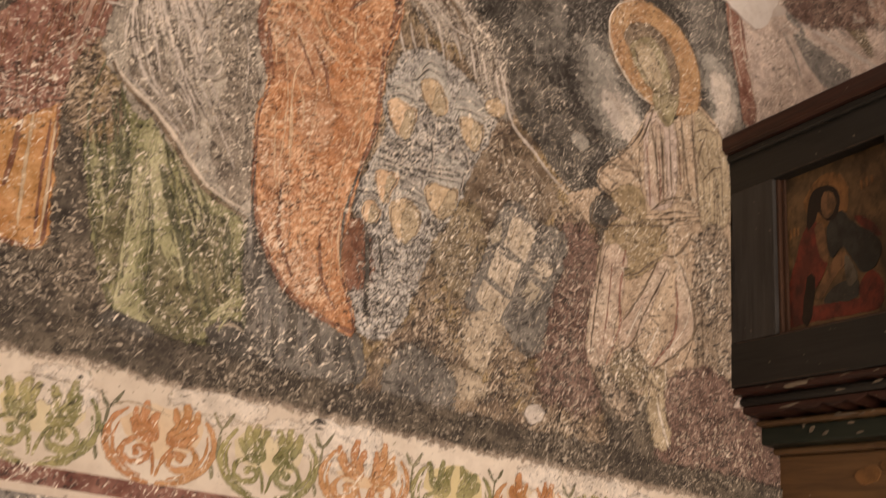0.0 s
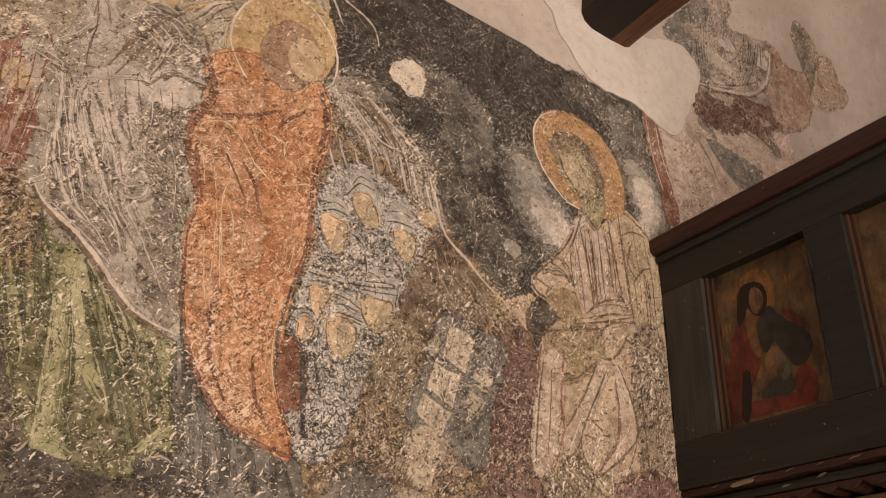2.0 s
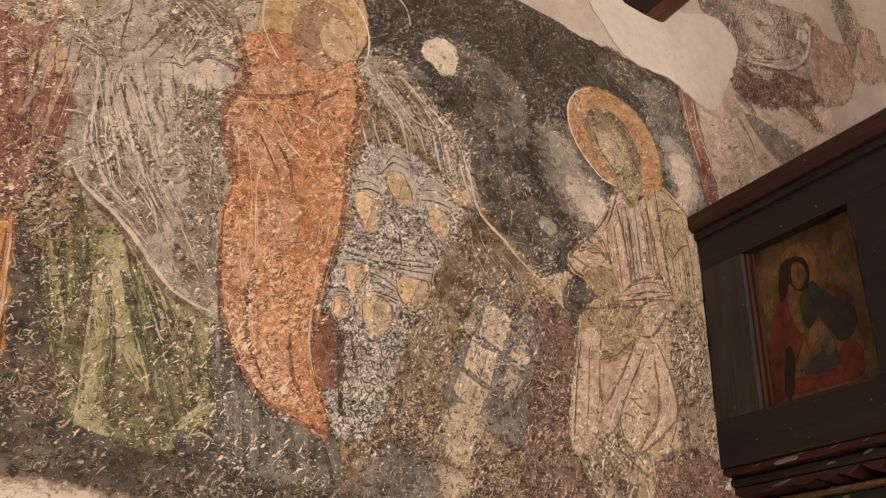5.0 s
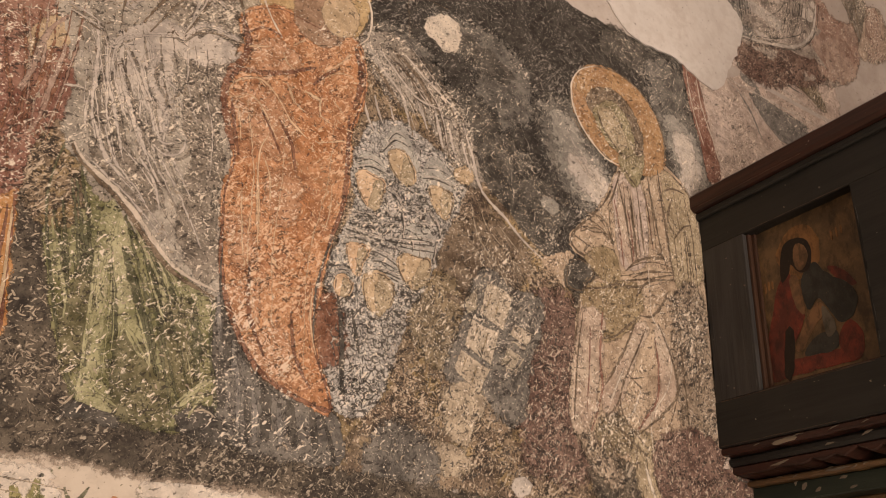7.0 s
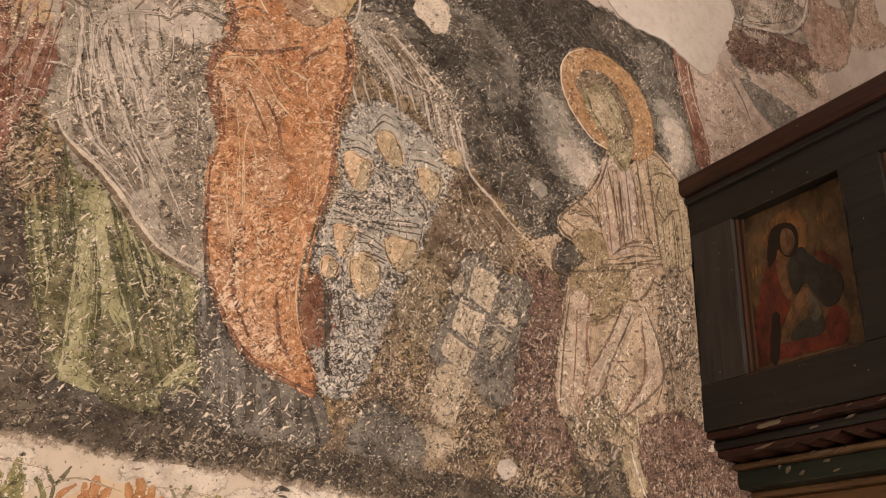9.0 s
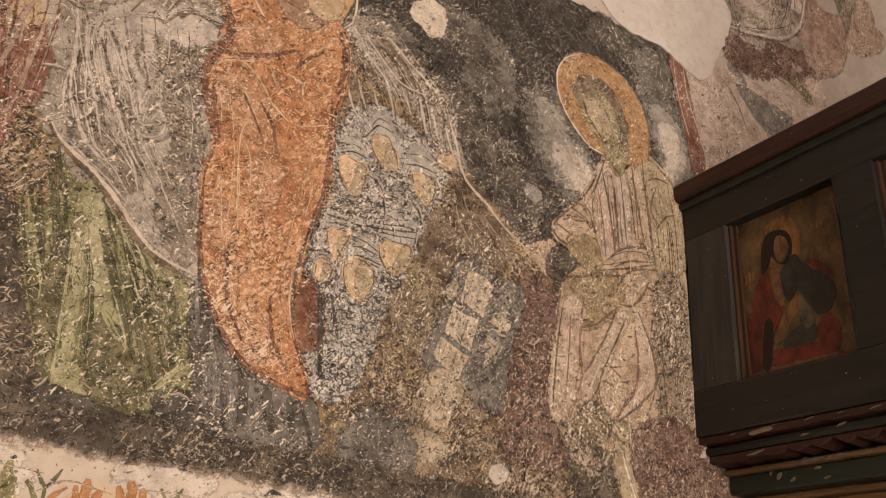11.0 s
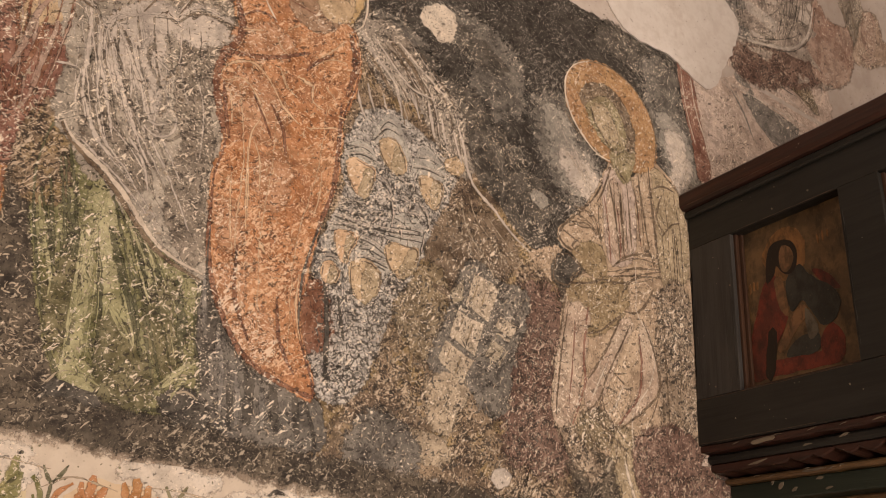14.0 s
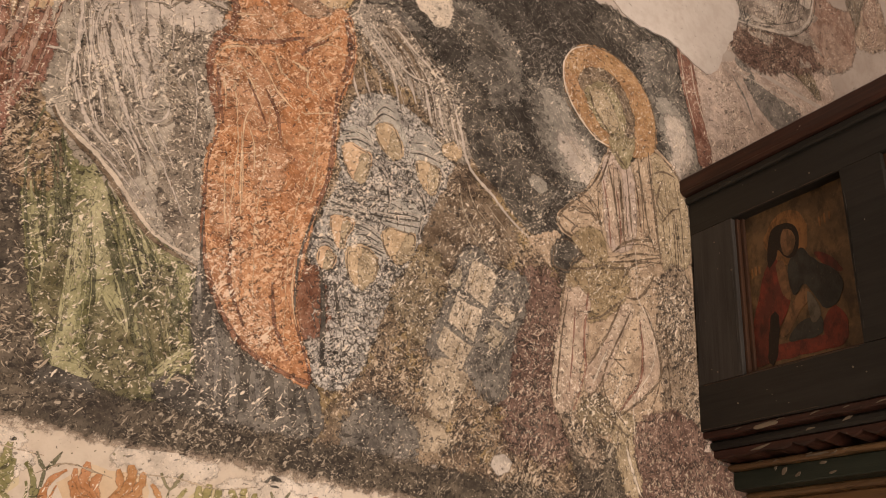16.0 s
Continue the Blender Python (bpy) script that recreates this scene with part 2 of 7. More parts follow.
M = {
    "plaster_old": plaster("old_plaster", (0.50, 0.435, 0.385), (0.39, 0.328, 0.283), 1.2),
    "plaster_new": plaster("repair_plaster", (0.60, 0.545, 0.495), (0.52, 0.462, 0.413), 0.9),
    "plaster_band": plaster("band_plaster", (0.66, 0.57, 0.47), (0.53, 0.44, 0.35), 0.8),
    "ground": paint("dark_ground", (0.046, 0.036, 0.027), (0.120, 0.094, 0.066), 0.55, 0.62, chip=(0.46, 0.385, 0.30)),
    "sky": paint("slate_sky", (0.019, 0.0155, 0.0125), (0.047, 0.040, 0.033), 0.52, 0.50, chip=(0.34, 0.305, 0.265)),
    "hill": paint("brown_hill", (0.120, 0.076, 0.048), (0.30, 0.215, 0.135), 0.70, 0.68, chip=(0.60, 0.48, 0.36), accent=(0.34, 0.235, 0.095)),
    "grey": paint("grey_paint", (0.30, 0.255, 0.205), (0.43, 0.375, 0.31), 0.5, 0.34),
    "greydark": paint("grey_shade_paint", (0.155, 0.122, 0.094), (0.25, 0.205, 0.16), 0.6, 0.45),
    "red": paint("red_paint", (0.20, 0.062, 0.040), (0.27, 0.12, 0.08), 0.45, 0.4),
    "orange": paint("orange_paint", (0.43, 0.165, 0.058), (0.52, 0.25, 0.12), 0.85, 0.33, chip=(0.74, 0.50, 0.33), accent=(0.30, 0.115, 0.05)),
    "rust": paint("rust_paint", (0.17, 0.055, 0.026), (0.24, 0.09, 0.04), 0.4, 0.45),
    "amber": paint("amber_paint", (0.45, 0.19, 0.045), (0.50, 0.25, 0.08), 0.5, 0.25),
    "green": paint("green_paint", (0.135, 0.135, 0.040), (0.23, 0.215, 0.085), 0.5, 0.42, accent=(0.26, 0.25, 0.12)),
    "greenlight": paint("pale_green_paint", (0.31, 0.295, 0.140), (0.44, 0.405, 0.235), 0.5, 0.36),
    "greenshade": paint("shaded_green_paint", (0.105, 0.098, 0.036), (0.165, 0.145, 0.06), 0.5, 0.5),
    "greendark": paint("deep_green_paint", (0.055, 0.062, 0.020), (0.09, 0.09, 0.035), 0.4, 0.45),
    "gold": paint("gold_paint", (0.43, 0.245, 0.105), (0.36, 0.185, 0.08), 0.4, 0.3),
    "flesh": paint("ochre_paint", (0.59, 0.435, 0.275), (0.50, 0.36, 0.22), 0.25, 0.2),
    "umber": paint("umber_paint", (0.115, 0.075, 0.045), (0.19, 0.13, 0.08), 0.4, 0.35),
    "armour": paint("armour_paint", (0.62, 0.57, 0.52), (0.47, 0.435, 0.395), 0.5, 0.62, cells=0.5),
    "steel": paint("helmet_paint", (0.47, 0.44, 0.39), (0.36, 0.335, 0.30), 0.35, 0.3),
    "cream": paint("cream_paint", (0.53, 0.395, 0.275), (0.43, 0.31, 0.21), 0.35, 0.34),
    "creamdark": paint("cream_shade_paint", (0.27, 0.19, 0.10), (0.33, 0.24, 0.13), 0.4, 0.4),
    "maroon": paint("maroon_paint", (0.125, 0.060, 0.045), (0.215, 0.13, 0.10), 0.5, 0.60, chip=(0.56, 0.44, 0.35)),
    "cloud": paint("cloud_paint", (0.58, 0.50, 0.43), (0.44, 0.38, 0.33), 0.25, 0.12),
    "pink": paint("pink_paint", (0.58, 0.46, 0.39), (0.44, 0.335, 0.275), 0.4, 0.24),
    "slate": paint("slate_paint", (0.17, 0.155, 0.14), (0.22, 0.20, 0.18), 0.4, 0.3),
    "black": paint("black_paint", (0.028, 0.025, 0.022), (0.055, 0.048, 0.04), 0.4, 0.3),
    "white": paint("white_line_paint", (0.72, 0.62, 0.51), (0.60, 0.50, 0.40), 0.2, 0.12),
    "line": paint("brown_line_paint", (0.10, 0.062, 0.035), (0.15, 0.10, 0.06), 0.3, 0.3),
    "redline": paint("red_line_paint", (0.19, 0.07, 0.045), (0.25, 0.11, 0.075), 0.35, 0.25),
    "scroll_green": paint("scroll_green_paint", (0.17, 0.165, 0.055), (0.30, 0.26, 0.09), 0.4, 0.2),
    "scroll_orange": paint("scroll_orange_paint", (0.42, 0.17, 0.055), (0.48, 0.24, 0.09), 0.4, 0.12),
    "timber": wood("iconostasis_timber", (0.0130, 0.0120, 0.0102), (0.0235, 0.0212, 0.0178), wear=0.35, worn=(0.042, 0.034, 0.027)),
    # Paler than the other uprights: a greyish dusty sheen is put into the colour.
    "timber_up": wood("sheen_upright_timber", (0.028, 0.0248, 0.0225), (0.048, 0.043, 0.039), "Z", wear=0.45, worn=(0.055, 0.046, 0.038)),
    "cornice": wood("red_brown_cornice", (0.054, 0.020, 0.013), (0.026, 0.013, 0.0095), wear=0.45, worn=(0.10, 0.045, 0.028)),
    "beam": wood("smoked_beam", (0.010, 0.0075, 0.006), (0.022, 0.014, 0.010), wear=0.4, gloss=0.6, worn=(0.05, 0.026, 0.015)),
    "beam_brown": wood("brown_beam_edge", (0.13, 0.055, 0.026), (0.055, 0.026, 0.014), wear=0.5, gloss=0.6, worn=(0.19, 0.085, 0.04)),
    "greenwood": wood("green_moulding", (0.013, 0.019, 0.013), (0.023, 0.029, 0.020), wear=0.5, worn=(0.10, 0.075, 0.05)),
    "giltwood": wood("gilt_moulding", (0.18, 0.105, 0.048), (0.10, 0.056, 0.026), wear=0.5, worn=(0.22, 0.14, 0.07)),
    "faded_orange": paint("faded_orange_paint", (0.50, 0.25, 0.13), (0.43, 0.19, 0.085), 0.9, 0.35, chip=(0.78, 0.60, 0.45)),
    "peach": paint("peach_paint", (0.68, 0.48, 0.31), (0.58, 0.38, 0.23), 0.2, 0.12),
    "hood": paint("brown_oval_paint", (0.37, 0.225, 0.14), (0.30, 0.175, 0.105), 0.4, 0.25),
    "tan": paint("tan_oval_paint", (0.31, 0.26, 0.14), (0.24, 0.19, 0.10), 0.4, 0.3),
    "ochre": paint("ochre_stain_paint", (0.25, 0.18, 0.095), (0.19, 0.14, 0.08), 0.6, 0.6),
    "flank": paint("worn_flank_paint", (0.30, 0.215, 0.145), (0.42, 0.32, 0.23), 0.5, 0.76),
    "panel": paint("pale_panel_paint", (0.58, 0.48, 0.37), (0.46, 0.37, 0.27), 0.4, 0.34),
    "chip": paint("chip_plaster", (0.44, 0.36, 0.265), (0.35, 0.275, 0.20), 0.3, 0.1),
    "chipgrey": paint("grey_chip_plaster", (0.32, 0.29, 0.25), (0.24, 0.22, 0.19), 0.3, 0.1),
    "sky_pale": paint("smoky_pale_paint", (0.140, 0.127, 0.112), (0.088, 0.080, 0.070), 0.4, 0.4),
    "creamdark2": paint("shaded_cream_paint", (0.45, 0.35, 0.225), (0.36, 0.275, 0.17), 0.35, 0.3),
    "pinkwhite": paint("pinkish_white_paint", (0.53, 0.41, 0.31), (0.42, 0.30, 0.225), 0.45, 0.32),
    "pinkred": paint("faded_red_paint", (0.27, 0.15, 0.11), (0.40, 0.275, 0.215), 0.45, 0.25),
    "fragment": paint("fragment_paint", (0.22, 0.178, 0.148), (0.42, 0.34, 0.285), 0.45, 0.36),
    "scroll_dark": paint("scroll_dark_paint", (0.12, 0.115, 0.06), (0.18, 0.16, 0.08), 0.45, 0.2),
    "wash_green": plaster("green_wash", (0.56, 0.46, 0.25), (0.58, 0.49, 0.34), 0.3),
    "wash_orange": plaster("orange_wash", (0.60, 0.40, 0.23), (0.58, 0.47, 0.34), 0.3),
    "stripe": paint("red_stripe_paint", (0.15, 0.045, 0.030), (0.21, 0.075, 0.05), 0.35, 0.3),
    "icon_ground": varnish("icon_ground", (0.155, 0.092, 0.042), (0.085, 0.053, 0.026)),
    "icon_gold": varnish("icon_gold", (0.24, 0.115, 0.040), (0.16, 0.08, 0.03)),
    "icon_red": varnish("icon_red", (0.17, 0.032, 0.018), (0.085, 0.022, 0.014)),
    "icon_blue": varnish("icon_blue", (0.022, 0.022, 0.019), (0.038, 0.036, 0.030)),
    "icon_brown": varnish("icon_brown", (0.20, 0.105, 0.048), (0.11, 0.06, 0.03)),
    "icon_grey": varnish("icon_grey", (0.12, 0.10, 0.072), (0.085, 0.07, 0.05)),
    "icon_dark": varnish("icon_dark", (0.014, 0.009, 0.006), (0.022, 0.013, 0.008)),
    "fillet": wood("icon_fillet", (0.062, 0.030, 0.017), (0.040, 0.020, 0.012), "Z", 0.6, 0.45, (0.17, 0.10, 0.05)),
    "brownboard": wood("brown_board", (0.17, 0.092, 0.038), (0.10, 0.054, 0.025), "Y", 0.5, 0.45, (0.20, 0.12, 0.055)),
    "flake": wood("flaked_ground", (0.22, 0.175, 0.125), (0.13, 0.10, 0.07), "Y", 0.2, 0.6),
    "dust": paint("dust_stain", (0.38, 0.29, 0.195), (0.48, 0.38, 0.27), 0.5, 0.45),
    "slatedark": paint("dark_slate_paint", (0.098, 0.088, 0.078), (0.16, 0.143, 0.125), 0.4, 0.42),
    "worn_wood": wood("worn_wood_edge", (0.11, 0.065, 0.04), (0.06, 0.036, 0.024), "Y", 0.3, 0.5),
    "dusty_wood": wood("dusty_wood_edge", (0.075, 0.066, 0.058), (0.045, 0.04, 0.036), "Z", 0.3, 0.6),
    "rock": paint("grey_rock_paint", (0.25, 0.205, 0.165), (0.36, 0.31, 0.26), 0.6, 0.55),
    "smear": paint("brown_smear", (0.40, 0.315, 0.235), (0.29, 0.22, 0.165), 0.15, 0.2),
    "crust": paint("pale_crust", (0.72, 0.63, 0.54), (0.62, 0.53, 0.44), 0.2, 0.12),
    "tanrock": paint("tan_rock_paint", (0.33, 0.27, 0.19), (0.42, 0.355, 0.265), 0.5, 0.4),
    "palegold": paint("pale_gold_paint", (0.56, 0.395, 0.20), (0.47, 0.315, 0.15), 0.3, 0.24),
    "stone": plaster("stone_floor", (0.24, 0.20, 0.16), (0.16, 0.13, 0.10), 0.2, 0.7),
}


# ---- shapes on the wall ----
def surf(x, s, off=0.0):
    """The point at x along the north wall and s up it, off metres into the room; above SPRING the wall bends into the vault."""
    if s <= SPRING:
        return Vector((x, -off, s))
    a = (s - SPRING) / VAULT
    r = VAULT - off
    return Vector((x, -VAULT + r * math.cos(a), SPRING + r * math.sin(a)))


def spline(pts, closed, step=0.012):
    out = []
    n = len(pts)
    for i in range(n if closed else n - 1):
        p = [Vector(pts[j % n] if closed else pts[max(0, min(n - 1, j))]) for j in (i - 1, i, i + 1, i + 2)]
        k = max(2, int((p[2] - p[1]).length / step))
        for j in range(k):
            u = j / k
            out.append(0.5 * (2 * p[1] + (p[2] - p[0]) * u + (2 * p[0] - 5 * p[1] + 4 * p[2] - p[3]) * u * u
                              + (3 * p[1] - p[0] - 3 * p[2] + p[3]) * u ** 3))
    if not closed:
        out.append(Vector(pts[-1]))
    return out


def ragged(p, amount, seed):
    q = Vector((p[0] * 34 + seed, p[1] * 34, seed * 0.7))
    w = Vector((p[0] * 110, p[1] * 110 + seed, 3.1))
    return Vector((p[0] + amount * (noise.noise(q) + 0.6 * noise.noise(w)),
                   p[1] + amount * (noise.noise(q + Vector((9, 4, 2))) + 0.6 * noise.noise(w + Vector((5, 1, 8))))))


def empty(name, label, category, place=(0, 0, 0), group="", kind=""):
    ob = new(name)
    ob.location = place
    return tagged(ob, label, category, group, kind)


def part(name, bm, material, parent=None, label="", smooth=False):
    data = bpy.data.meshes.new(name)
    bm.normal_update()
    bm.to_mesh(data)
    bm.free()
    data.materials.append(M[material])
    if smooth:
        for p in data.polygons:
            p.use_smooth = True
    ob = new(name, data)
    if parent:
        ob.parent = parent
        ob.matrix_parent_inverse = Matrix.Translation(-parent.location)
    if label:
        ob["label"] = label
    return ob


LAYER = 0.0003
STEP = itertools.cycle(i * 2.2e-6 for i in range(37))     # keeps layers of one height apart


def set_edge(bm, inner, full=1.0):
    """Marks how far inside a painted area each vertex lies: 1 in the paint, 0 at its faded edge."""
    layer = bm.verts.layers.float["edge"]
    for v in bm.verts:
        v[layer] = full if v in inner else 0.0


def patch(name, pts, material, parent, layer, label="", rag=0.005, closed_spline=True, thick=0.0, fade=0.010, outline=None, cap=0.33):
    """A painted or plastered area that lies on the wall: thick gives it a raised edge, fade lets the paint thin out."""
    seed = 1.7 * (sum(ord(c) for c in name) % 17) + layer
    line = spline(pts, True) if closed_spline else [Vector(p) for p in pts]
    line = [ragged(p, rag, seed) for p in line]
    n = len(line)
    if sum(a[0] * b[1] - b[0] * a[1] for a, b in zip(line, line[1:] + line[:1])) < 0:
        line.reverse()
    if not thick:
        fade = min(fade, cap * min(max(p[0] for p in line) - min(p[0] for p in line), max(p[1] for p in line) - min(p[1] for p in line)))
    v2, _, f2, *_ = delaunay_2d_cdt([p.to_2d() for p in line], [], [list(range(n))], 1, 1e-5)
    bm = bmesh.new()
    bm.verts.layers.float.new("edge")
    vs = [bm.verts.new((p[0], 0, p[1])) for p in v2]
    for f in f2:
        bm.faces.new([vs[i] for i in f])
    top = max(p[1] for p in line)
    s = SPRING
    while s < top:
        bmesh.ops.bisect_plane(bm, geom=bm.verts[:] + bm.edges[:] + bm.faces[:], plane_co=(0, 0, s), plane_no=(0, 0, 1))
        s += 0.09
    off = layer * LAYER + thick + next(STEP)
    rim = [e for e in bm.edges if e.is_boundary]
    inner = set(bm.verts)
    out = {}
    for e in rim:
        f = e.link_faces[0]
        d = e.verts[1].co - e.verts[0].co
        side = Vector((-d.z, 0, d.x)).normalized()
        if side.dot(e.verts[0].co - f.calc_center_median()) < 0:
            side = -side
        for v in e.verts:
            out[v] = out.get(v, Vector()) + side
    skirt = bmesh.ops.extrude_edge_only(bm, edges=rim)["geom"]
    low = [v for v in skirt if isinstance(v, bmesh.types.BMVert)]
    for v in low:
        old = next(e.other_vert(v) for e in v.link_edges if e.other_vert(v) in inner)
        if not thick:
            v.co = v.co + out[old].normalized() * fade
    low = set(low)
    for v in bm.verts:
        v.co = surf(v.co.x, v.co.z, (0.0 if thick else off - 0.0001) if v in low else off)
    set_edge(bm, set(bm.verts) if thick else inner)
    bmesh.ops.recalc_face_normals(bm, faces=bm.faces[:])
    if sum(f.normal.y * f.calc_area() for f in bm.faces if abs(f.normal.y) > 0.5) > 0:
        bmesh.ops.reverse_faces(bm, faces=bm.faces[:])
    ob = part(name, bm, material, parent, label)
    if outline:
        lines("outline", [(outline[1], [*pts, pts[0]])], outline[0], ob, layer + 0.6)
    return ob


def stroke_into(bm, width, pts, off, k, wobble, inner):
    line = [ragged(p, wobble, k * 3.3) for p in spline(pts, False, 0.008)]
    n = len(line)
    prev = None
    for i, p in enumerate(line):
        d = (line[min(n - 1, i + 1)] - line[max(0, i - 1)]).normalized()
        side = Vector((-d[1], d[0]))
        u = i / (n - 1)
        w = 0.0008 * width * (0.2 + 0.8 * math.sin(math.pi * (0.06 + 0.88 * u)) ** 0.7) * (1 + 0.5 * noise.noise(Vector((p[0] * 60, p[1] * 60, k))))
        now = [bm.verts.new(surf(q[0], q[1], off)) for q in (p + side * w, p, p - side * w)]
        inner.add(now[1])
        if prev:
            for j in range(2):
                bm.faces.new((prev[j], prev[j + 1], now[j + 1], now[j]))
        prev = now


def lines(name, strokes, material, parent, layer, label="", wobble=0.0012, joined=False, full=1.5):
    """Brush strokes: tapered ribbons that thin out at the sides. strokes: (width in millimetres, points)."""
    made = None
    groups = [strokes] if joined else [[s] for s in strokes]
    for g, group in enumerate(groups):
        bm = bmesh.new()
        bm.verts.layers.float.new("edge")
        inner = set()
        for k, (width, pts) in enumerate(group):
            stroke_into(bm, width, pts, layer * LAYER + next(STEP), k + g, wobble, inner)
        set_edge(bm, inner, full)
        bmesh.ops.recalc_face_normals(bm, faces=bm.faces[:])
        if sum(f.normal.y * f.calc_area() for f in bm.faces if abs(f.normal.y) > 0.5) > 0:
            bmesh.ops.reverse_faces(bm, faces=bm.faces[:])
        ob = part(name, bm, material, parent, label if g == 0 else "")
        made = made or ob
    return made


def oval(cx, cs, rx, rs, turn=0.0, n=10):
    c, s = math.cos(radians(turn)), math.sin(radians(turn))
    return [(cx + rx * math.cos(a) * c - rs * math.sin(a) * s, cs + rx * math.cos(a) * s + rs * math.sin(a) * c)
            for a in (2 * math.pi * i / n for i in range(n))]


def box(bm, x0, x1, y0, y1, z0, z1, bevel=0.0):
    g = bmesh.ops.create_cube(bm, size=1.0, matrix=Matrix.LocRotScale(((x0 + x1) / 2, (y0 + y1) / 2, (z0 + z1) / 2), None, (x1 - x0, y1 - y0, z1 - z0)))
    if bevel:
        edges = list({e for v in g["verts"] for e in v.link_edges})
        bmesh.ops.bevel(bm, geom=edges, offset=bevel, segments=2, affect="EDGES", profile=0.6)
    return bm


# ---- the room ----
def north_wall():
    """The painted wall and the vault above it, one bent sheet with thickness."""
    bm = bmesh.new()
    rings = []
    ss = [0.0, 0.6, 1.2, 1.8, 2.4, 3.0] + [SPRING + i * math.pi / 2 * VAULT / 22 for i in range(23)]
    for x in [ROOM_W + (ROOM_E - ROOM_W) * i / 24 for i in range(25)]:
        rings.append([bm.verts.new(surf(x, s)) for s in ss])
    for a, b in zip(rings, rings[1:]):
        for i in range(len(ss) - 1):
            bm.faces.new((a[i], b[i], b[i + 1], a[i + 1]))
    bmesh.ops.recalc_face_normals(bm, faces=bm.faces[:])
    if sum(f.normal.y for f in bm.faces) > 0:
        bmesh.ops.reverse_faces(bm, faces=bm.faces[:])
    ob = part("wall_north", bm, "plaster_old", smooth=True)
    mod = ob.modifiers.new("thickness", "SOLIDIFY")
    mod.thickness, mod.offset = 0.35, -1
    return tagged(ob, "old pinkish plaster wall curving up into a vault", "wall", kind="structure")


wall = north_wall()


def plain_wall(name, label, x0, x1, y0, y1, z0, z1, material="plaster_old", category="wall"):
    return tagged(part(name, box(bmesh.new(), x0, x1, y0, y1, z0, z1), material), label, category, kind="structure")


plain_wall("floor", "worn stone floor", ROOM_W - 0.3, ROOM_E + 0.3, ROOM_S - 0.3, 0.35, -0.2, 0.0, "stone", "floor")
TOP = SPRING + VAULT
plain_wall("ceiling", "plain plastered ceiling behind the vault", ROOM_W, ROOM_E, ROOM_S, -VAULT, TOP, TOP + 0.3, category="ceiling")
plain_wall("wall_east", "plain plastered east wall", ROOM_E, ROOM_E + 0.3, ROOM_S, 0.35, 0, TOP + 0.3)


def pierced_wall(name, label, along, fixed, a0, a1, *openings):
    """An unseen wall with openings added for the area lamps: along 'x' or 'y', from a0 to a1; each opening from, to,
    sill, head.
    """
    bm = bmesh.new()
    pieces = []
    at = a0
    for w0, w1, z0, z1 in openings:
        pieces += [(at, w0, 0, TOP + 0.3), (w0, w1, 0, z0), (w0, w1, z1, TOP + 0.3)]
        at = w1
    pieces.append((at, a1, 0, TOP + 0.3))
    for p0, p1, q0, q1 in pieces:
        if along == "x":
            box(bm, p0, p1, fixed - 0.3, fixed, q0, q1)
        else:
            box(bm, fixed - 0.3, fixed, p0, p1, q0, q1)
    return tagged(part(name, bm, "plaster_old"), label, "wall", kind="structure")


# Both walls are out of view; their openings are invented to hold the lamps.
pierced_wall("wall_south", "unseen plastered south wall with two openings added for the lamps", "x", ROOM_S, ROOM_W, ROOM_E, (0.45, 1.95, 1.1, 2.8), (2.8, 3.6, 1.55, 2.85))
pierced_wall("wall_west", "unseen plastered west wall with an opening added for a lamp", "y", ROOM_W, ROOM_S, 0.35, (-2.85, -1.95, 1.7, 3.1))

# ---- the wall painting ----
fresco = empty("wall_painting", "worn old fresco with draped shapes on a dark chipped ground", "fresco", (1.0, 0, 2.0))


def moved(strokes, dx, ds, k=1.0):
    return [(w * k, [(p[0] + dx, p[1] + ds) for p in pts]) for w, pts in strokes]


def inside(p, poly):
    hit = False
    for a, b in zip(poly, poly[1:] + poly[:1]):
        if (a[1] > p[1]) != (b[1] > p[1]) and p[0] < (b[0] - a[0]) * (p[1] - a[1]) / (b[1] - a[1]) + a[0]:
            hit = not hit
    return hit


def scratches(name, poly, count, angle, spread, length, width, material, parent, layer, seed, label=""):
    """Many short scratches and losses inside an outline, all about one way."""
    rng = random.Random(seed)
    out = []
    x0, x1 = min(p[0] for p in poly), max(p[0] for p in poly)
    s0, s1 = min(p[1] for p in poly), max(p[1] for p in poly)
    while len(out) < count:
        p = (rng.uniform(x0, x1), rng.uniform(s0, s1))
        if not inside(p, poly):
            continue
        a = radians(angle + rng.gauss(0, spread))
        l = 0.50 * length * rng.uniform(0.4, 1.9)
        b = rng.uniform(-0.25, 0.25) * l
        q = (p[0] + l * math.cos(a), p[1] + l * math.sin(a))
        mid = ((p[0] + q[0]) / 2 - b * math.sin(a), (p[1] + q[1]) / 2 + b * math.cos(a))
        out.append((0.50 * width * rng.uniform(0.4, 1.8), [p, mid, q]))
    ob = lines(name, out, material, parent, layer, label, 0.0015, True)
    return tagged(ob, kind="stuff")


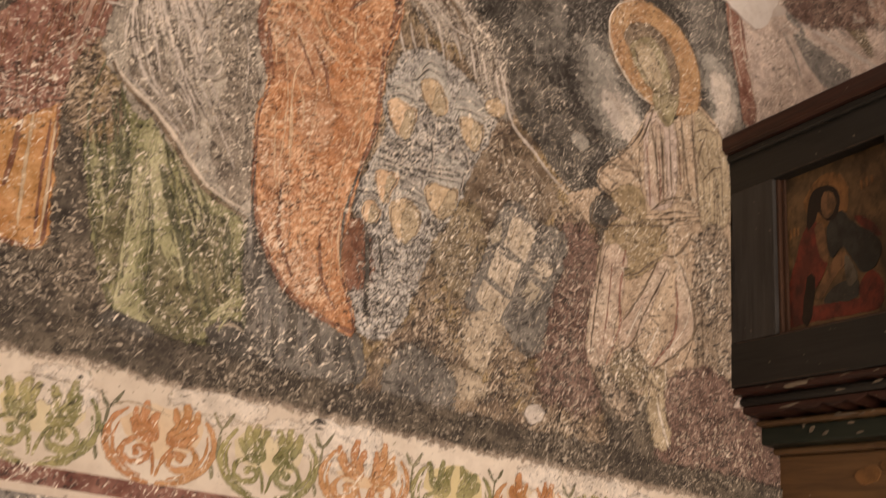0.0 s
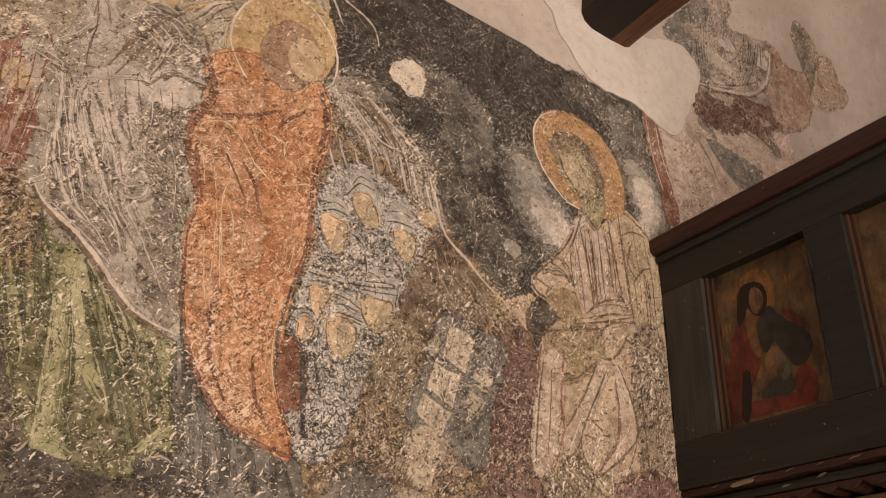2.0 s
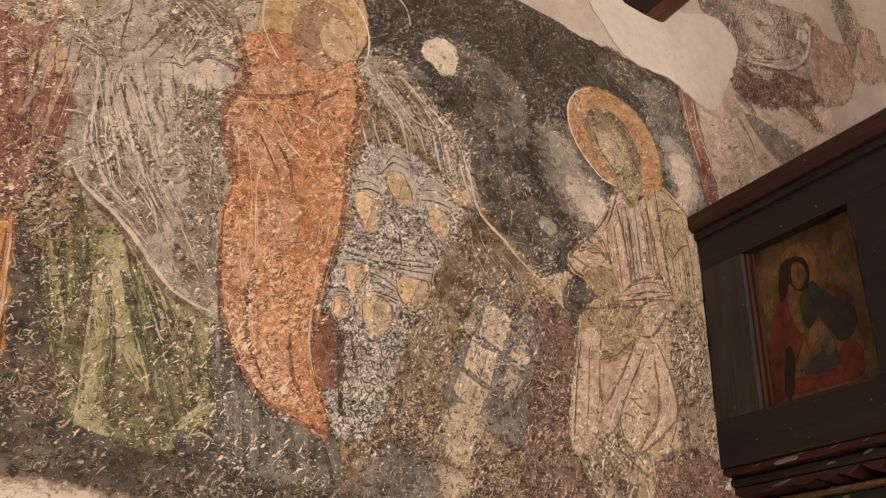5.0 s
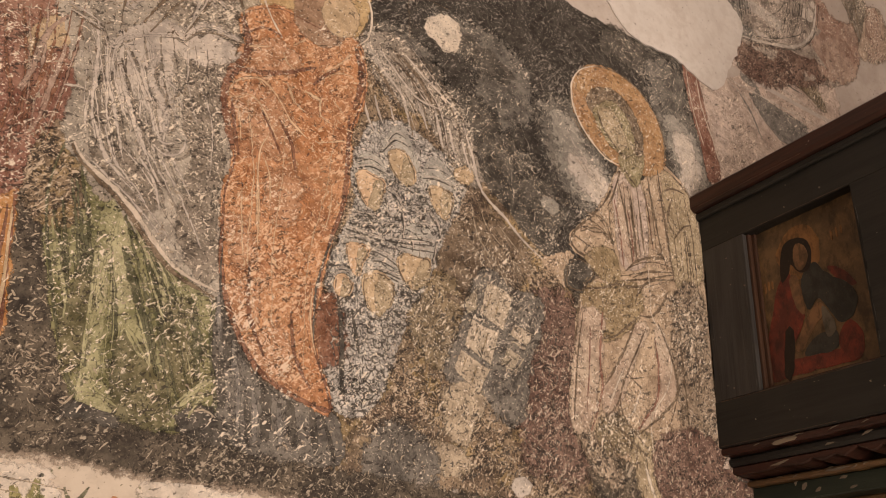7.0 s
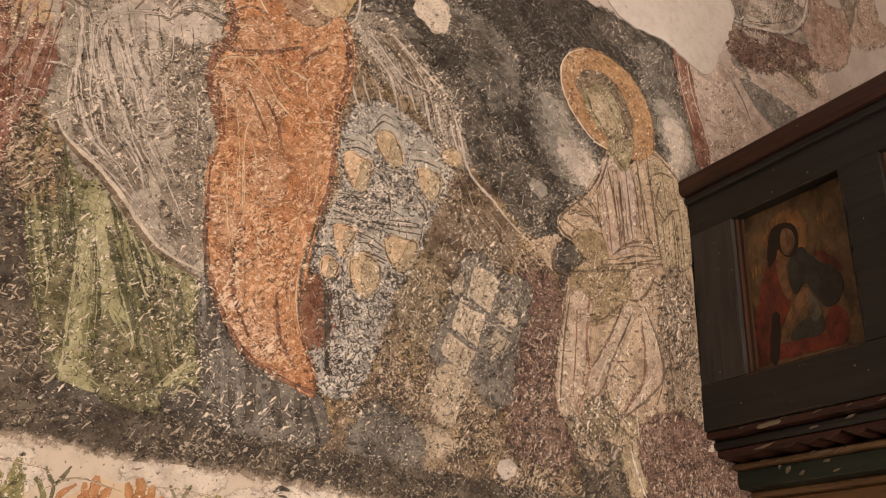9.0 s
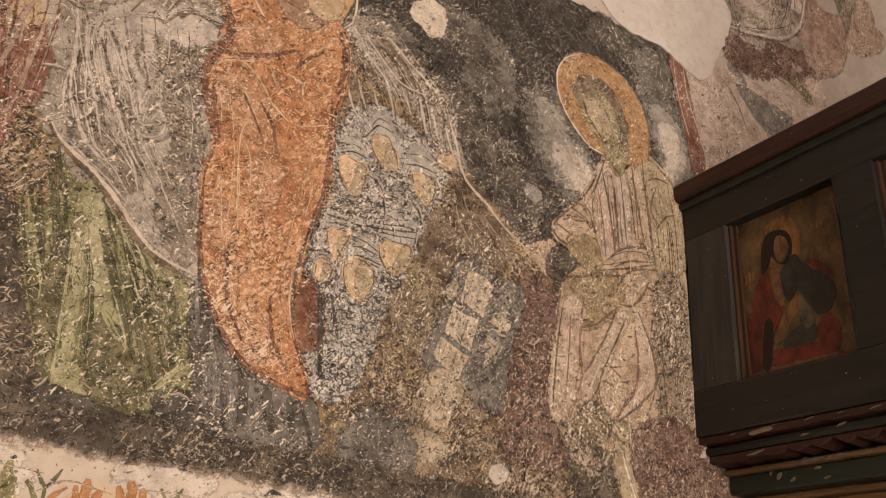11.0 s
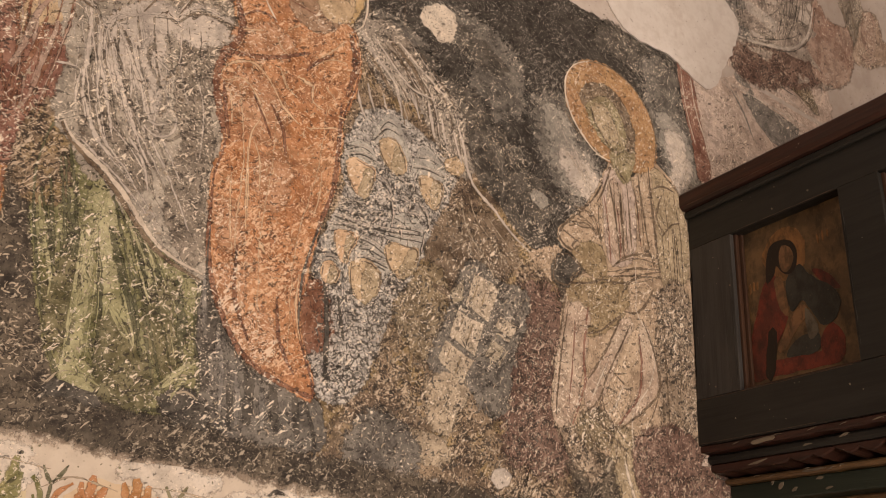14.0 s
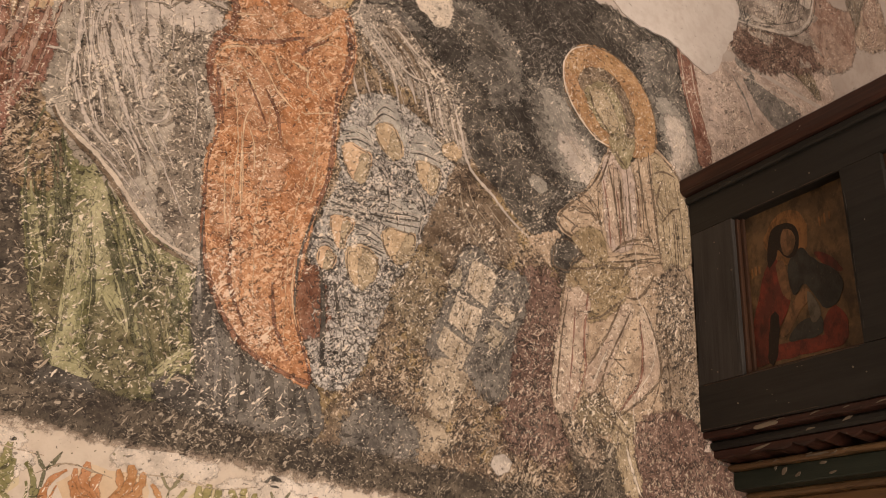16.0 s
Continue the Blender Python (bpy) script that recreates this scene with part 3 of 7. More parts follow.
def folds(name, a, b, count, width, material, parent, layer, seed, label=""):
    """Thin fold strokes that pass gradually from the line a to the line b."""
    rng = random.Random(seed)
    out = []
    for i in range(count):
        f = (i + 0.5 + rng.uniform(-0.35, 0.35)) / count
        pts = [(p[0] * (1 - f) + q[0] * f + rng.gauss(0, 0.003), p[1] * (1 - f) + q[1] * f + rng.gauss(0, 0.004)) for p, q in zip(a, b)]
        lo = rng.choice((0, 0, 1)) if len(pts) > 3 else 0
        hi = len(pts) - (rng.choice((0, 0, 1)) if len(pts) > 3 else 0)
        out.append((width * rng.uniform(0.6, 1.4), pts[lo:hi]))
    return lines(name, out, material, parent, layer, label, 0.0025, full=0.85)


GROUND = [(0.331, 2.002), (0.374, 2.003), (0.569, 2.017), (0.904, 2.008), (1.39, 2.012), (1.952, 2.033), (2.099, 2.299)] + [(2.361, 3.402)] + [(2.3, 3.33), (0.7, 3.34), (-0.1, 3.33), (-0.1, 2.6)]
ground = patch("dark_ground", GROUND, "ground", fresco, 1, "sooty dark ground full of small losses", 0.008, False, fade=0.02)
SKY = [(0.777, 3.283), (0.944, 3.367), (1.115, 3.377), (1.302, 3.36), (1.503, 3.341), (1.609, 3.341), (1.836, 3.341), (1.876, 3.133), (1.839, 2.953), (1.71, 2.883), (1.518, 2.744), (1.436, 2.612), (1.356, 2.584), (1.256, 2.643), (1.17, 2.735), (1.126, 2.849), (1.02, 2.952), (0.909, 3.002), (0.852, 3.118)]
sky_patch = patch("slate_sky", SKY, "sky", fresco, 2, "slate-black painted sky with scratches", 0.011)
HILL = [(0.88, 2.952), (0.982, 2.901), (1.117, 2.847), (1.18, 2.715), (1.283, 2.63), (1.379, 2.56), (1.437, 2.453), (1.428, 2.277), (1.431, 2.163), (1.456, 2.058), (1.099, 1.965), (0.945, 1.996), (0.903, 2.157), (0.881, 2.358), (0.894, 2.599), (0.874, 2.817)]
hill = patch("brown_hill", HILL, "hill", fresco, 3, "brown painted hillside", 0.012, fade=0.03)

# draperies
red = patch("red_drapery", [(0.202, 2.707), (0.28, 2.738), (0.31, 2.819), (0.385, 2.82), (0.372, 2.686), (0.375, 2.566), (0.366, 2.462), (0.315, 2.397)], "red", fresco, 4, "dull red painted drapery", fade=0.02)
lines("fold_highlight", [(9, [(0.314, 2.676), (0.313, 2.617), (0.309, 2.558)]), (7, [(0.35, 2.673), (0.349, 2.613), (0.343, 2.542)]), (8, [(0.339, 2.731), (0.318, 2.68), (0.313, 2.591), (0.305, 2.564)]), (6, [(0.343, 2.608), (0.348, 2.541), (0.339, 2.492)])], "pinkred", red, 5.5)
lines("fold_shadow", [(7, [(0.332, 2.674), (0.331, 2.615), (0.326, 2.544), (0.328, 2.492)]), (6, [(0.352, 2.662), (0.353, 2.578), (0.349, 2.486)])], "rust", red, 5.4)
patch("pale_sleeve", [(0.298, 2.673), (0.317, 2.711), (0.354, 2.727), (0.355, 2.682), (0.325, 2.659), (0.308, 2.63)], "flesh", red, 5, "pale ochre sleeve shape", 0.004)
amber = patch("amber_drapery", [(0.222, 2.314), (0.276, 2.341), (0.338, 2.394), (0.352, 2.362), (0.369, 2.254), (0.382, 2.164), (0.33, 2.155), (0.272, 2.148)], "amber", fresco, 4, "amber painted drapery", outline=("rust", 5))
lines("fold_shadow", [(8, [(0.303, 2.357), (0.31, 2.291), (0.311, 2.234)]), (5, [(0.343, 2.363), (0.358, 2.25), (0.372, 2.171)])], "rust", amber, 5)
lines("fold_highlight", [(5, [(0.318, 2.363), (0.33, 2.278), (0.346, 2.18)]), (4, [(0.35, 2.361), (0.368, 2.254), (0.38, 2.164)])], "flesh", amber, 5.2)
patch("red_hem", [(0.21, 2.459), (0.315, 2.623), (0.345, 2.546), (0.346, 2.427), (0.339, 2.39), (0.277, 2.338), (0.236, 2.318)], "red", red, 4.5, rag=0.006)

grey = patch("grey_drapery", [(0.322, 2.753), (0.372, 2.778), (0.393, 2.876), (0.404, 2.95), (0.483, 2.945), (0.551, 2.952), (0.615, 2.887), (0.648, 2.791), (0.617, 2.706), (0.657, 2.574), (0.648, 2.487), (0.679, 2.321), (0.656, 2.316), (0.568, 2.358), (0.488, 2.41), (0.418, 2.475), (0.388, 2.527), (0.385, 2.619)], "grey", fresco, 5, "grey and white painted drapery", fade=0.014)
patch("shaded_side", [(0.562, 2.751), (0.617, 2.767), (0.613, 2.7), (0.623, 2.605), (0.644, 2.544), (0.645, 2.464), (0.668, 2.338), (0.629, 2.34), (0.592, 2.421), (0.592, 2.533), (0.557, 2.635)], "greydark", grey, 6, "darker grey shaded folds", 0.010)
patch("shaded_side", [(0.488, 2.926), (0.548, 2.942), (0.613, 2.886), (0.64, 2.808), (0.587, 2.813), (0.532, 2.808), (0.472, 2.827), (0.489, 2.882)], "greydark", grey, 6, rag=0.008)
patch("shaded_side", [(0.419, 2.614), (0.438, 2.612), (0.472, 2.514), (0.531, 2.462), (0.528, 2.418), (0.456, 2.474)], "greydark", grey, 6, rag=0.010, fade=0.022)
patch("pale_shoulder", [(0.448, 2.747), (0.485, 2.78), (0.527, 2.784), (0.518, 2.738), (0.481, 2.704), (0.458, 2.647), (0.454, 2.596), (0.429, 2.643), (0.425, 2.704)], "cloud", grey, 6.2, rag=0.010, fade=0.025)
patch("pale_shoulder", [(0.521, 2.767), (0.552, 2.817), (0.598, 2.825), (0.633, 2.804), (0.609, 2.77), (0.559, 2.748)], "cloud", grey, 6.2, rag=0.008, fade=0.02)
patch("pale_shoulder", [(0.401, 2.867), (0.404, 2.94), (0.434, 2.903), (0.442, 2.837), (0.429, 2.8)], "cloud", grey, 6.2, rag=0.008, fade=0.02)
patch("pale_shoulder", [(0.479, 2.694), (0.499, 2.723), (0.515, 2.707), (0.513, 2.662), (0.537, 2.614), (0.527, 2.573), (0.502, 2.62)], "cloud", grey, 6.4, rag=0.008, fade=0.02)
GREY_FOLDS = [(7, [(0.386, 2.742), (0.402, 2.665), (0.408, 2.621), (0.416, 2.566), (0.434, 2.519)]), (6, [(0.409, 2.706), (0.424, 2.641), (0.441, 2.602), (0.46, 2.554), (0.479, 2.506)]), (8, [(0.427, 2.691), (0.446, 2.652), (0.468, 2.604), (0.493, 2.558), (0.525, 2.504), (0.552, 2.471)]),
              (7, [(0.434, 2.719), (0.458, 2.683), (0.481, 2.646), (0.503, 2.609), (0.519, 2.569)]), (6, [(0.467, 2.693), (0.487, 2.649), (0.507, 2.617)]), (16, [(0.492, 2.711), (0.489, 2.674), (0.512, 2.637), (0.531, 2.611), (0.534, 2.576)]), (5, [(0.509, 2.679), (0.529, 2.67), (0.546, 2.66)])] + [
              (4, [(0.541, 2.654), (0.554, 2.634)]), (6, [(0.523, 2.543), (0.538, 2.532), (0.556, 2.533), (0.572, 2.549), (0.573, 2.579)]), (5, [(0.526, 2.558), (0.539, 2.551), (0.557, 2.559)]), (8, [(0.422, 2.552), (0.444, 2.512), (0.468, 2.479), (0.494, 2.463)]),
              (7, [(0.442, 2.545), (0.468, 2.496), (0.504, 2.462), (0.534, 2.431)]), (6, [(0.505, 2.512), (0.537, 2.476), (0.557, 2.429)]), (5, [(0.366, 2.597), (0.382, 2.602), (0.4, 2.602)]), (9, [(0.542, 2.793), (0.563, 2.818), (0.602, 2.813), (0.627, 2.799)]), (7, [(0.477, 2.763), (0.505, 2.774), (0.528, 2.765)])]
UPPER_FOLDS = [(6, [(0.335, 2.757), (0.383, 2.745), (0.413, 2.697)]), (6, [(0.4, 2.873), (0.405, 2.936), (0.433, 2.873)]), (6, [(0.449, 2.87), (0.488, 2.926), (0.543, 2.939), (0.585, 2.913)]), (8, [(0.524, 2.776), (0.552, 2.817), (0.596, 2.823), (0.636, 2.81)]), (6, [(0.431, 2.858), (0.484, 2.861), (0.538, 2.869)]),
               (5, [(0.535, 2.838), (0.543, 2.884), (0.562, 2.902), (0.565, 2.879)]), (6, [(0.453, 2.753), (0.424, 2.716), (0.428, 2.655)]), (7, [(0.415, 2.705), (0.425, 2.641), (0.44, 2.565)]), (6, [(0.485, 2.938), (0.512, 2.965), (0.565, 2.946)]), (7, [(0.361, 2.784), (0.391, 2.817), (0.414, 2.861)]),
               (7, [(0.41, 2.658), (0.406, 2.582), (0.411, 2.539)]), (6, [(0.535, 2.796), (0.538, 2.847), (0.549, 2.891)])]
lines("fold_highlight", [(w * 1.1, p) for w, p in GREY_FOLDS] + [(w * 0.8, p) for w, p in UPPER_FOLDS], "cloud", grey, 7.2, "whitish fold lights", full=1.0)
lines("fold_shadow", moved(GREY_FOLDS, 0.010, -0.004, 1.0) + moved(UPPER_FOLDS, 0.007, -0.008, 0.9), "greydark", grey, 7, full=0.95)
lines("arm_fold", [(4, [(0.524, 2.782), (0.541, 2.834), (0.556, 2.897)]), (4, [(0.524, 2.782), (0.564, 2.817), (0.613, 2.826)]), (5, [(0.48, 2.897), (0.485, 2.937), (0.512, 2.968), (0.55, 2.973)]), (4, [(0.398, 2.928), (0.421, 2.911), (0.453, 2.883), (0.48, 2.897)]), (4, [(0.336, 2.746), (0.365, 2.739), (0.395, 2.731)]), (4, [(0.43, 2.723), (0.462, 2.749), (0.515, 2.772)]), (3, [(0.555, 2.883), (0.561, 2.89), (0.566, 2.884), (0.561, 2.875)])], "cloud", grey, 7.45, "pale folds of the upper sleeve", full=1.0)
lines("arm_shadow", [(6, [(0.455, 2.775), (0.482, 2.846), (0.524, 2.921), (0.559, 2.962)]), (5, [(0.47, 2.761), (0.498, 2.832), (0.53, 2.9)]), (6, [(0.593, 2.949), (0.617, 2.905), (0.631, 2.848), (0.624, 2.782)]), (4, [(0.529, 2.788), (0.546, 2.838), (0.562, 2.888)]), (4, [(0.535, 2.788), (0.578, 2.813), (0.629, 2.815)]), (4, [(0.342, 2.743), (0.372, 2.732), (0.397, 2.725)]), (4, [(0.4, 2.921), (0.416, 2.867), (0.417, 2.805), (0.421, 2.754)])], "umber", grey, 7.42, full=0.95)
lines("hem_line", [(7, [(0.402, 2.504), (0.425, 2.476), (0.451, 2.459), (0.476, 2.445), (0.504, 2.424), (0.533, 2.399), (0.563, 2.368), (0.597, 2.339), (0.628, 2.325), (0.676, 2.313)])], "white", grey, 7.4, "pale hem line")
lines("hem_shadow", [(8, [(0.403, 2.496), (0.424, 2.469), (0.451, 2.451), (0.502, 2.416), (0.531, 2.388), (0.562, 2.358), (0.596, 2.329), (0.628, 2.315), (0.675, 2.302)])], "umber", grey, 6.6)

green = patch("green_drapery", [(0.389, 2.466), (0.405, 2.5), (0.468, 2.426), (0.53, 2.393), (0.615, 2.341), (0.671, 2.323), (0.681, 2.236), (0.708, 2.112), (0.641, 2.077), (0.58, 2.091), (0.51, 2.098), (0.458, 2.19), (0.397, 2.367)], "green", fresco, 4, "olive green painted drapery", outline=("greendark", 6))
patch("pale_fold", [(0.479, 2.411), (0.493, 2.413), (0.497, 2.315), (0.51, 2.242), (0.516, 2.189), (0.523, 2.12), (0.511, 2.104), (0.503, 2.15), (0.498, 2.202), (0.49, 2.264), (0.482, 2.339)], "greenlight", green, 5, "pale green fold", 0.003)
patch("pale_fold", [(0.496, 2.406), (0.514, 2.371), (0.531, 2.317), (0.559, 2.258), (0.581, 2.208), (0.595, 2.175), (0.579, 2.18), (0.554, 2.211), (0.542, 2.219), (0.54, 2.196), (0.524, 2.266), (0.507, 2.338)], "greenlight", green, 5, rag=0.003)
patch("pale_fold", [(0.53, 2.39), (0.554, 2.36), (0.58, 2.334), (0.599, 2.3), (0.605, 2.253), (0.591, 2.268), (0.573, 2.311), (0.55, 2.354)], "greenlight", green, 5, rag=0.004)
patch("pale_fold", [(0.509, 2.104), (0.515, 2.125), (0.539, 2.124), (0.56, 2.105), (0.557, 2.086), (0.524, 2.093)], "greenlight", green, 5, rag=0.004)
lines("fold_highlight", [(5, [(0.543, 2.197), (0.541, 2.217), (0.547, 2.222), (0.562, 2.2), (0.579, 2.18), (0.594, 2.174)]), (4, [(0.479, 2.384), (0.484, 2.301), (0.496, 2.22), (0.504, 2.15)]), (5, [(0.407, 2.361), (0.425, 2.309), (0.452, 2.252), (0.461, 2.209)]), (6, [(0.696, 2.164), (0.67, 2.139), (0.65, 2.106)]),
                          (5, [(0.695, 2.15), (0.676, 2.114), (0.671, 2.099)]), (4, [(0.557, 2.377), (0.577, 2.353), (0.601, 2.321)]), (4, [(0.518, 2.145), (0.532, 2.114), (0.56, 2.105)])], "greenlight", green, 6.2)
lines("fold_shadow", [(18, [(0.456, 2.35), (0.473, 2.306), (0.479, 2.252), (0.483, 2.216)]), (13, [(0.518, 2.347), (0.542, 2.301), (0.565, 2.25), (0.592, 2.197), (0.606, 2.159)]), (10, [(0.557, 2.336), (0.581, 2.294), (0.602, 2.242), (0.62, 2.191)]), (8, [(0.505, 2.318), (0.527, 2.248), (0.546, 2.161), (0.555, 2.111)]),
                       (14, [(0.636, 2.292), (0.659, 2.23), (0.671, 2.158)]), (12, [(0.573, 2.151), (0.603, 2.114), (0.627, 2.085)]), (10, [(0.602, 2.301), (0.629, 2.241), (0.646, 2.188)]), (8, [(0.466, 2.247), (0.481, 2.197), (0.487, 2.154)])], "greendark", green, 5.6)
patch("shaded_hollow", [(0.544, 2.194), (0.551, 2.203), (0.584, 2.174), (0.619, 2.142), (0.642, 2.098), (0.605, 2.079), (0.571, 2.098), (0.552, 2.146)], "greenshade", green, 6.0, "dark hollow between two folds", 0.010, fade=0.02)
patch("shaded_hollow", [(0.458, 2.256), (0.48, 2.273), (0.49, 2.215), (0.496, 2.138), (0.475, 2.161)], "greenshade", green, 5.9, rag=0.010, fade=0.02)
patch("shaded_hollow", [(0.613, 2.259), (0.63, 2.275), (0.644, 2.183), (0.666, 2.143), (0.641, 2.147), (0.615, 2.202)], "greenshade", green, 5.9, rag=0.010, fade=0.02)
lines("fold_highlight", [(4, [(0.486, 2.291), (0.491, 2.246), (0.498, 2.182), (0.503, 2.135)]), (5, [(0.546, 2.197), (0.546, 2.217), (0.551, 2.219), (0.577, 2.192), (0.597, 2.167)]), (4, [(0.558, 2.254), (0.576, 2.218), (0.599, 2.167)]), (5, [(0.651, 2.122), (0.673, 2.147), (0.698, 2.173)]), (5, [(0.652, 2.11), (0.669, 2.129), (0.687, 2.137)]), (5, [(0.509, 2.103), (0.532, 2.106), (0.565, 2.096)]), (4, [(0.564, 2.315), (0.584, 2.278), (0.608, 2.236)])], "greenlight", green, 6.5, full=1.3)
patch("speckled_shade", [(0.368, 2.395), (0.383, 2.458), (0.43, 2.41), (0.43, 2.365), (0.393, 2.365)], "hill", fresco, 4.4, rag=0.010, fade=0.022)
patch("speckled_shade", [(0.356, 2.441), (0.388, 2.527), (0.429, 2.469), (0.41, 2.408), (0.372, 2.371)], "hill", fresco, 4.2, rag=0.010, fade=0.022)

orange = patch("orange_drapery", [(0.628, 2.895), (0.691, 2.934), (0.783, 2.928), (0.863, 2.935), (0.893, 2.823), (0.875, 2.714), (0.882, 2.573), (0.865, 2.493), (0.851, 2.352), (0.86, 2.261), (0.903, 2.16), (0.842, 2.17), (0.775, 2.198), (0.715, 2.268), (0.679, 2.357), (0.657, 2.491), (0.661, 2.576), (0.626, 2.671), (0.624, 2.723), (0.655, 2.798), (0.629, 2.845)], "orange", fresco, 7, "orange-red painted drapery with chipped highlights", outline=("rust", 4))
lines("dark_rim", [(15, [(0.622, 2.88), (0.646, 2.811), (0.622, 2.738), (0.622, 2.682), (0.654, 2.585)]), (8, [(0.658, 2.48), (0.676, 2.356), (0.713, 2.267), (0.774, 2.194), (0.841, 2.166), (0.902, 2.157)]), (12, [(0.861, 2.919), (0.882, 2.85), (0.874, 2.768)]), (7, [(0.866, 2.751), (0.874, 2.654), (0.877, 2.542), (0.866, 2.479)])], "rust", orange, 8.2, "rust-brown outline")
lines("rim_line", [(4, [(0.671, 2.397), (0.683, 2.317), (0.711, 2.255), (0.748, 2.206), (0.795, 2.17), (0.847, 2.155)]), (4, [(0.866, 2.479), (0.854, 2.417), (0.848, 2.348), (0.858, 2.266)])], "black", orange, 8.5)
ORANGE_FOLDS = [(7, [(0.626, 2.698), (0.63, 2.719), (0.65, 2.742), (0.681, 2.753), (0.706, 2.74), (0.727, 2.718)]), (5, [(0.626, 2.698), (0.638, 2.693), (0.661, 2.711), (0.679, 2.707), (0.7, 2.685), (0.715, 2.661), (0.731, 2.636)]), (6, [(0.727, 2.718), (0.75, 2.689), (0.77, 2.673), (0.789, 2.662)]), (4, [(0.649, 2.68), (0.661, 2.635), (0.666, 2.607)]),
                (5, [(0.714, 2.641), (0.704, 2.606), (0.706, 2.57), (0.712, 2.525), (0.72, 2.47), (0.73, 2.418)]), (5, [(0.73, 2.766), (0.742, 2.752), (0.752, 2.727)]), (12, [(0.771, 2.766), (0.79, 2.762), (0.806, 2.756)]), (6, [(0.802, 2.761), (0.808, 2.724), (0.83, 2.716)]), (6, [(0.828, 2.77), (0.853, 2.749)]),
                (5, [(0.804, 2.828), (0.829, 2.859), (0.852, 2.895)])] + [(5, [(0.808, 2.817), (0.83, 2.839), (0.862, 2.845)]), (5, [(0.862, 2.715), (0.879, 2.715)]), (5, [(0.812, 2.664), (0.866, 2.688)]), (6, [(0.714, 2.833), (0.727, 2.812), (0.743, 2.804)]), (6, [(0.73, 2.861), (0.753, 2.885)]), (7, [(0.646, 2.817), (0.682, 2.834)]),
                (13, [(0.759, 2.403), (0.771, 2.386)]), (5, [(0.711, 2.596), (0.73, 2.556), (0.739, 2.501)]), (4, [(0.85, 2.581), (0.853, 2.533), (0.848, 2.484)]), (5, [(0.685, 2.514), (0.695, 2.449), (0.709, 2.389)]), (5, [(0.841, 2.367), (0.846, 2.305), (0.864, 2.247)]), (6, [(0.63, 2.716), (0.639, 2.734), (0.671, 2.753), (0.692, 2.741)]), (5, [(0.702, 2.576), (0.716, 2.516), (0.728, 2.439)]), (5, [(0.731, 2.771), (0.749, 2.735), (0.777, 2.719)])]
lines("fold_highlight", [(0.85 * w, p) for w, p in ORANGE_FOLDS], "peach", orange, 9, "pale peach fold lights", full=0.95)
lines("fold_shadow", [(9, [(0.622, 2.757), (0.657, 2.762), (0.72, 2.788), (0.784, 2.831)]), (7, [(0.783, 2.788), (0.804, 2.821), (0.833, 2.851)]), (6, [(0.634, 2.691), (0.647, 2.641), (0.668, 2.578)]), (6, [(0.728, 2.682), (0.758, 2.642), (0.775, 2.587)]), (5, [(0.693, 2.688), (0.719, 2.649), (0.742, 2.61)]),
                       (6, [(0.722, 2.383), (0.736, 2.292), (0.774, 2.223)]), (6, [(0.808, 2.314), (0.827, 2.237), (0.862, 2.186)]), (5, [(0.64, 2.848), (0.669, 2.875), (0.705, 2.87)])], "rust", orange, 8.8)
halo = patch("halo", [(0.875, 3.069), (0.871, 2.992), (0.837, 2.92), (0.785, 2.873), (0.729, 2.859), (0.682, 2.88), (0.655, 2.932), (0.654, 3.002), (0.682, 3.074), (0.732, 3.129), (0.794, 3.15), (0.847, 3.128)], "palegold", fresco, 6, "faded gold halo disc", 0.002)
lines("halo_rim", [(6, [(0.706, 2.867), (0.659, 2.938), (0.655, 3.013), (0.684, 3.082), (0.729, 3.125), (0.798, 3.134), (0.848, 3.098), (0.884, 3.036), (0.886, 2.964), (0.863, 2.924)])], "white", halo, 7, "white painted rim")
patch("plain_oval", [(0.838, 3.022), (0.844, 2.968), (0.825, 2.919), (0.792, 2.892), (0.755, 2.896), (0.729, 2.929), (0.722, 2.979), (0.738, 3.03), (0.771, 3.06), (0.81, 3.057)], "hood", halo, 7.4, "plain brown oval", 0.004)
patch("plain_oval", [(0.849, 3.013), (0.855, 2.974), (0.839, 2.941), (0.812, 2.933), (0.788, 2.954), (0.782, 2.993), (0.797, 3.027), (0.825, 3.035)], "flesh", halo, 8, "plain ochre oval", 0.003)

# upper left remains
patch("speckled_shade", [(0.589, 2.954), (0.632, 3.022), (0.669, 2.983), (0.661, 2.9), (0.623, 2.878)], "tanrock", fresco, 4.15, rag=0.008, fade=0.02)
patch("speckled_shade", [(0.302, 2.828), (0.332, 2.906), (0.411, 2.963), (0.447, 2.913), (0.408, 2.829), (0.347, 2.765)], "tanrock", fresco, 4.1, rag=0.010, fade=0.022)
patch("gold_patch", [(0.308, 2.949), (0.373, 2.998), (0.391, 2.956), (0.386, 2.918), (0.362, 2.91), (0.33, 2.912)], "palegold", fresco, 4.6, "gold painted remains", 0.005)
gold_b = patch("gold_patch", [(0.406, 2.96), (0.414, 3.028), (0.504, 3.096), (0.525, 3.037), (0.53, 2.969), (0.495, 2.953), (0.475, 2.914), (0.449, 2.914)], "palegold", fresco, 4.6, rag=0.005)
lines("halo_rim", [(5, [(0.504, 3.096), (0.528, 3.047), (0.532, 2.989)]), (4, [(0.474, 3.057), (0.495, 3.008), (0.491, 2.966)])], "white", gold_b, 6)
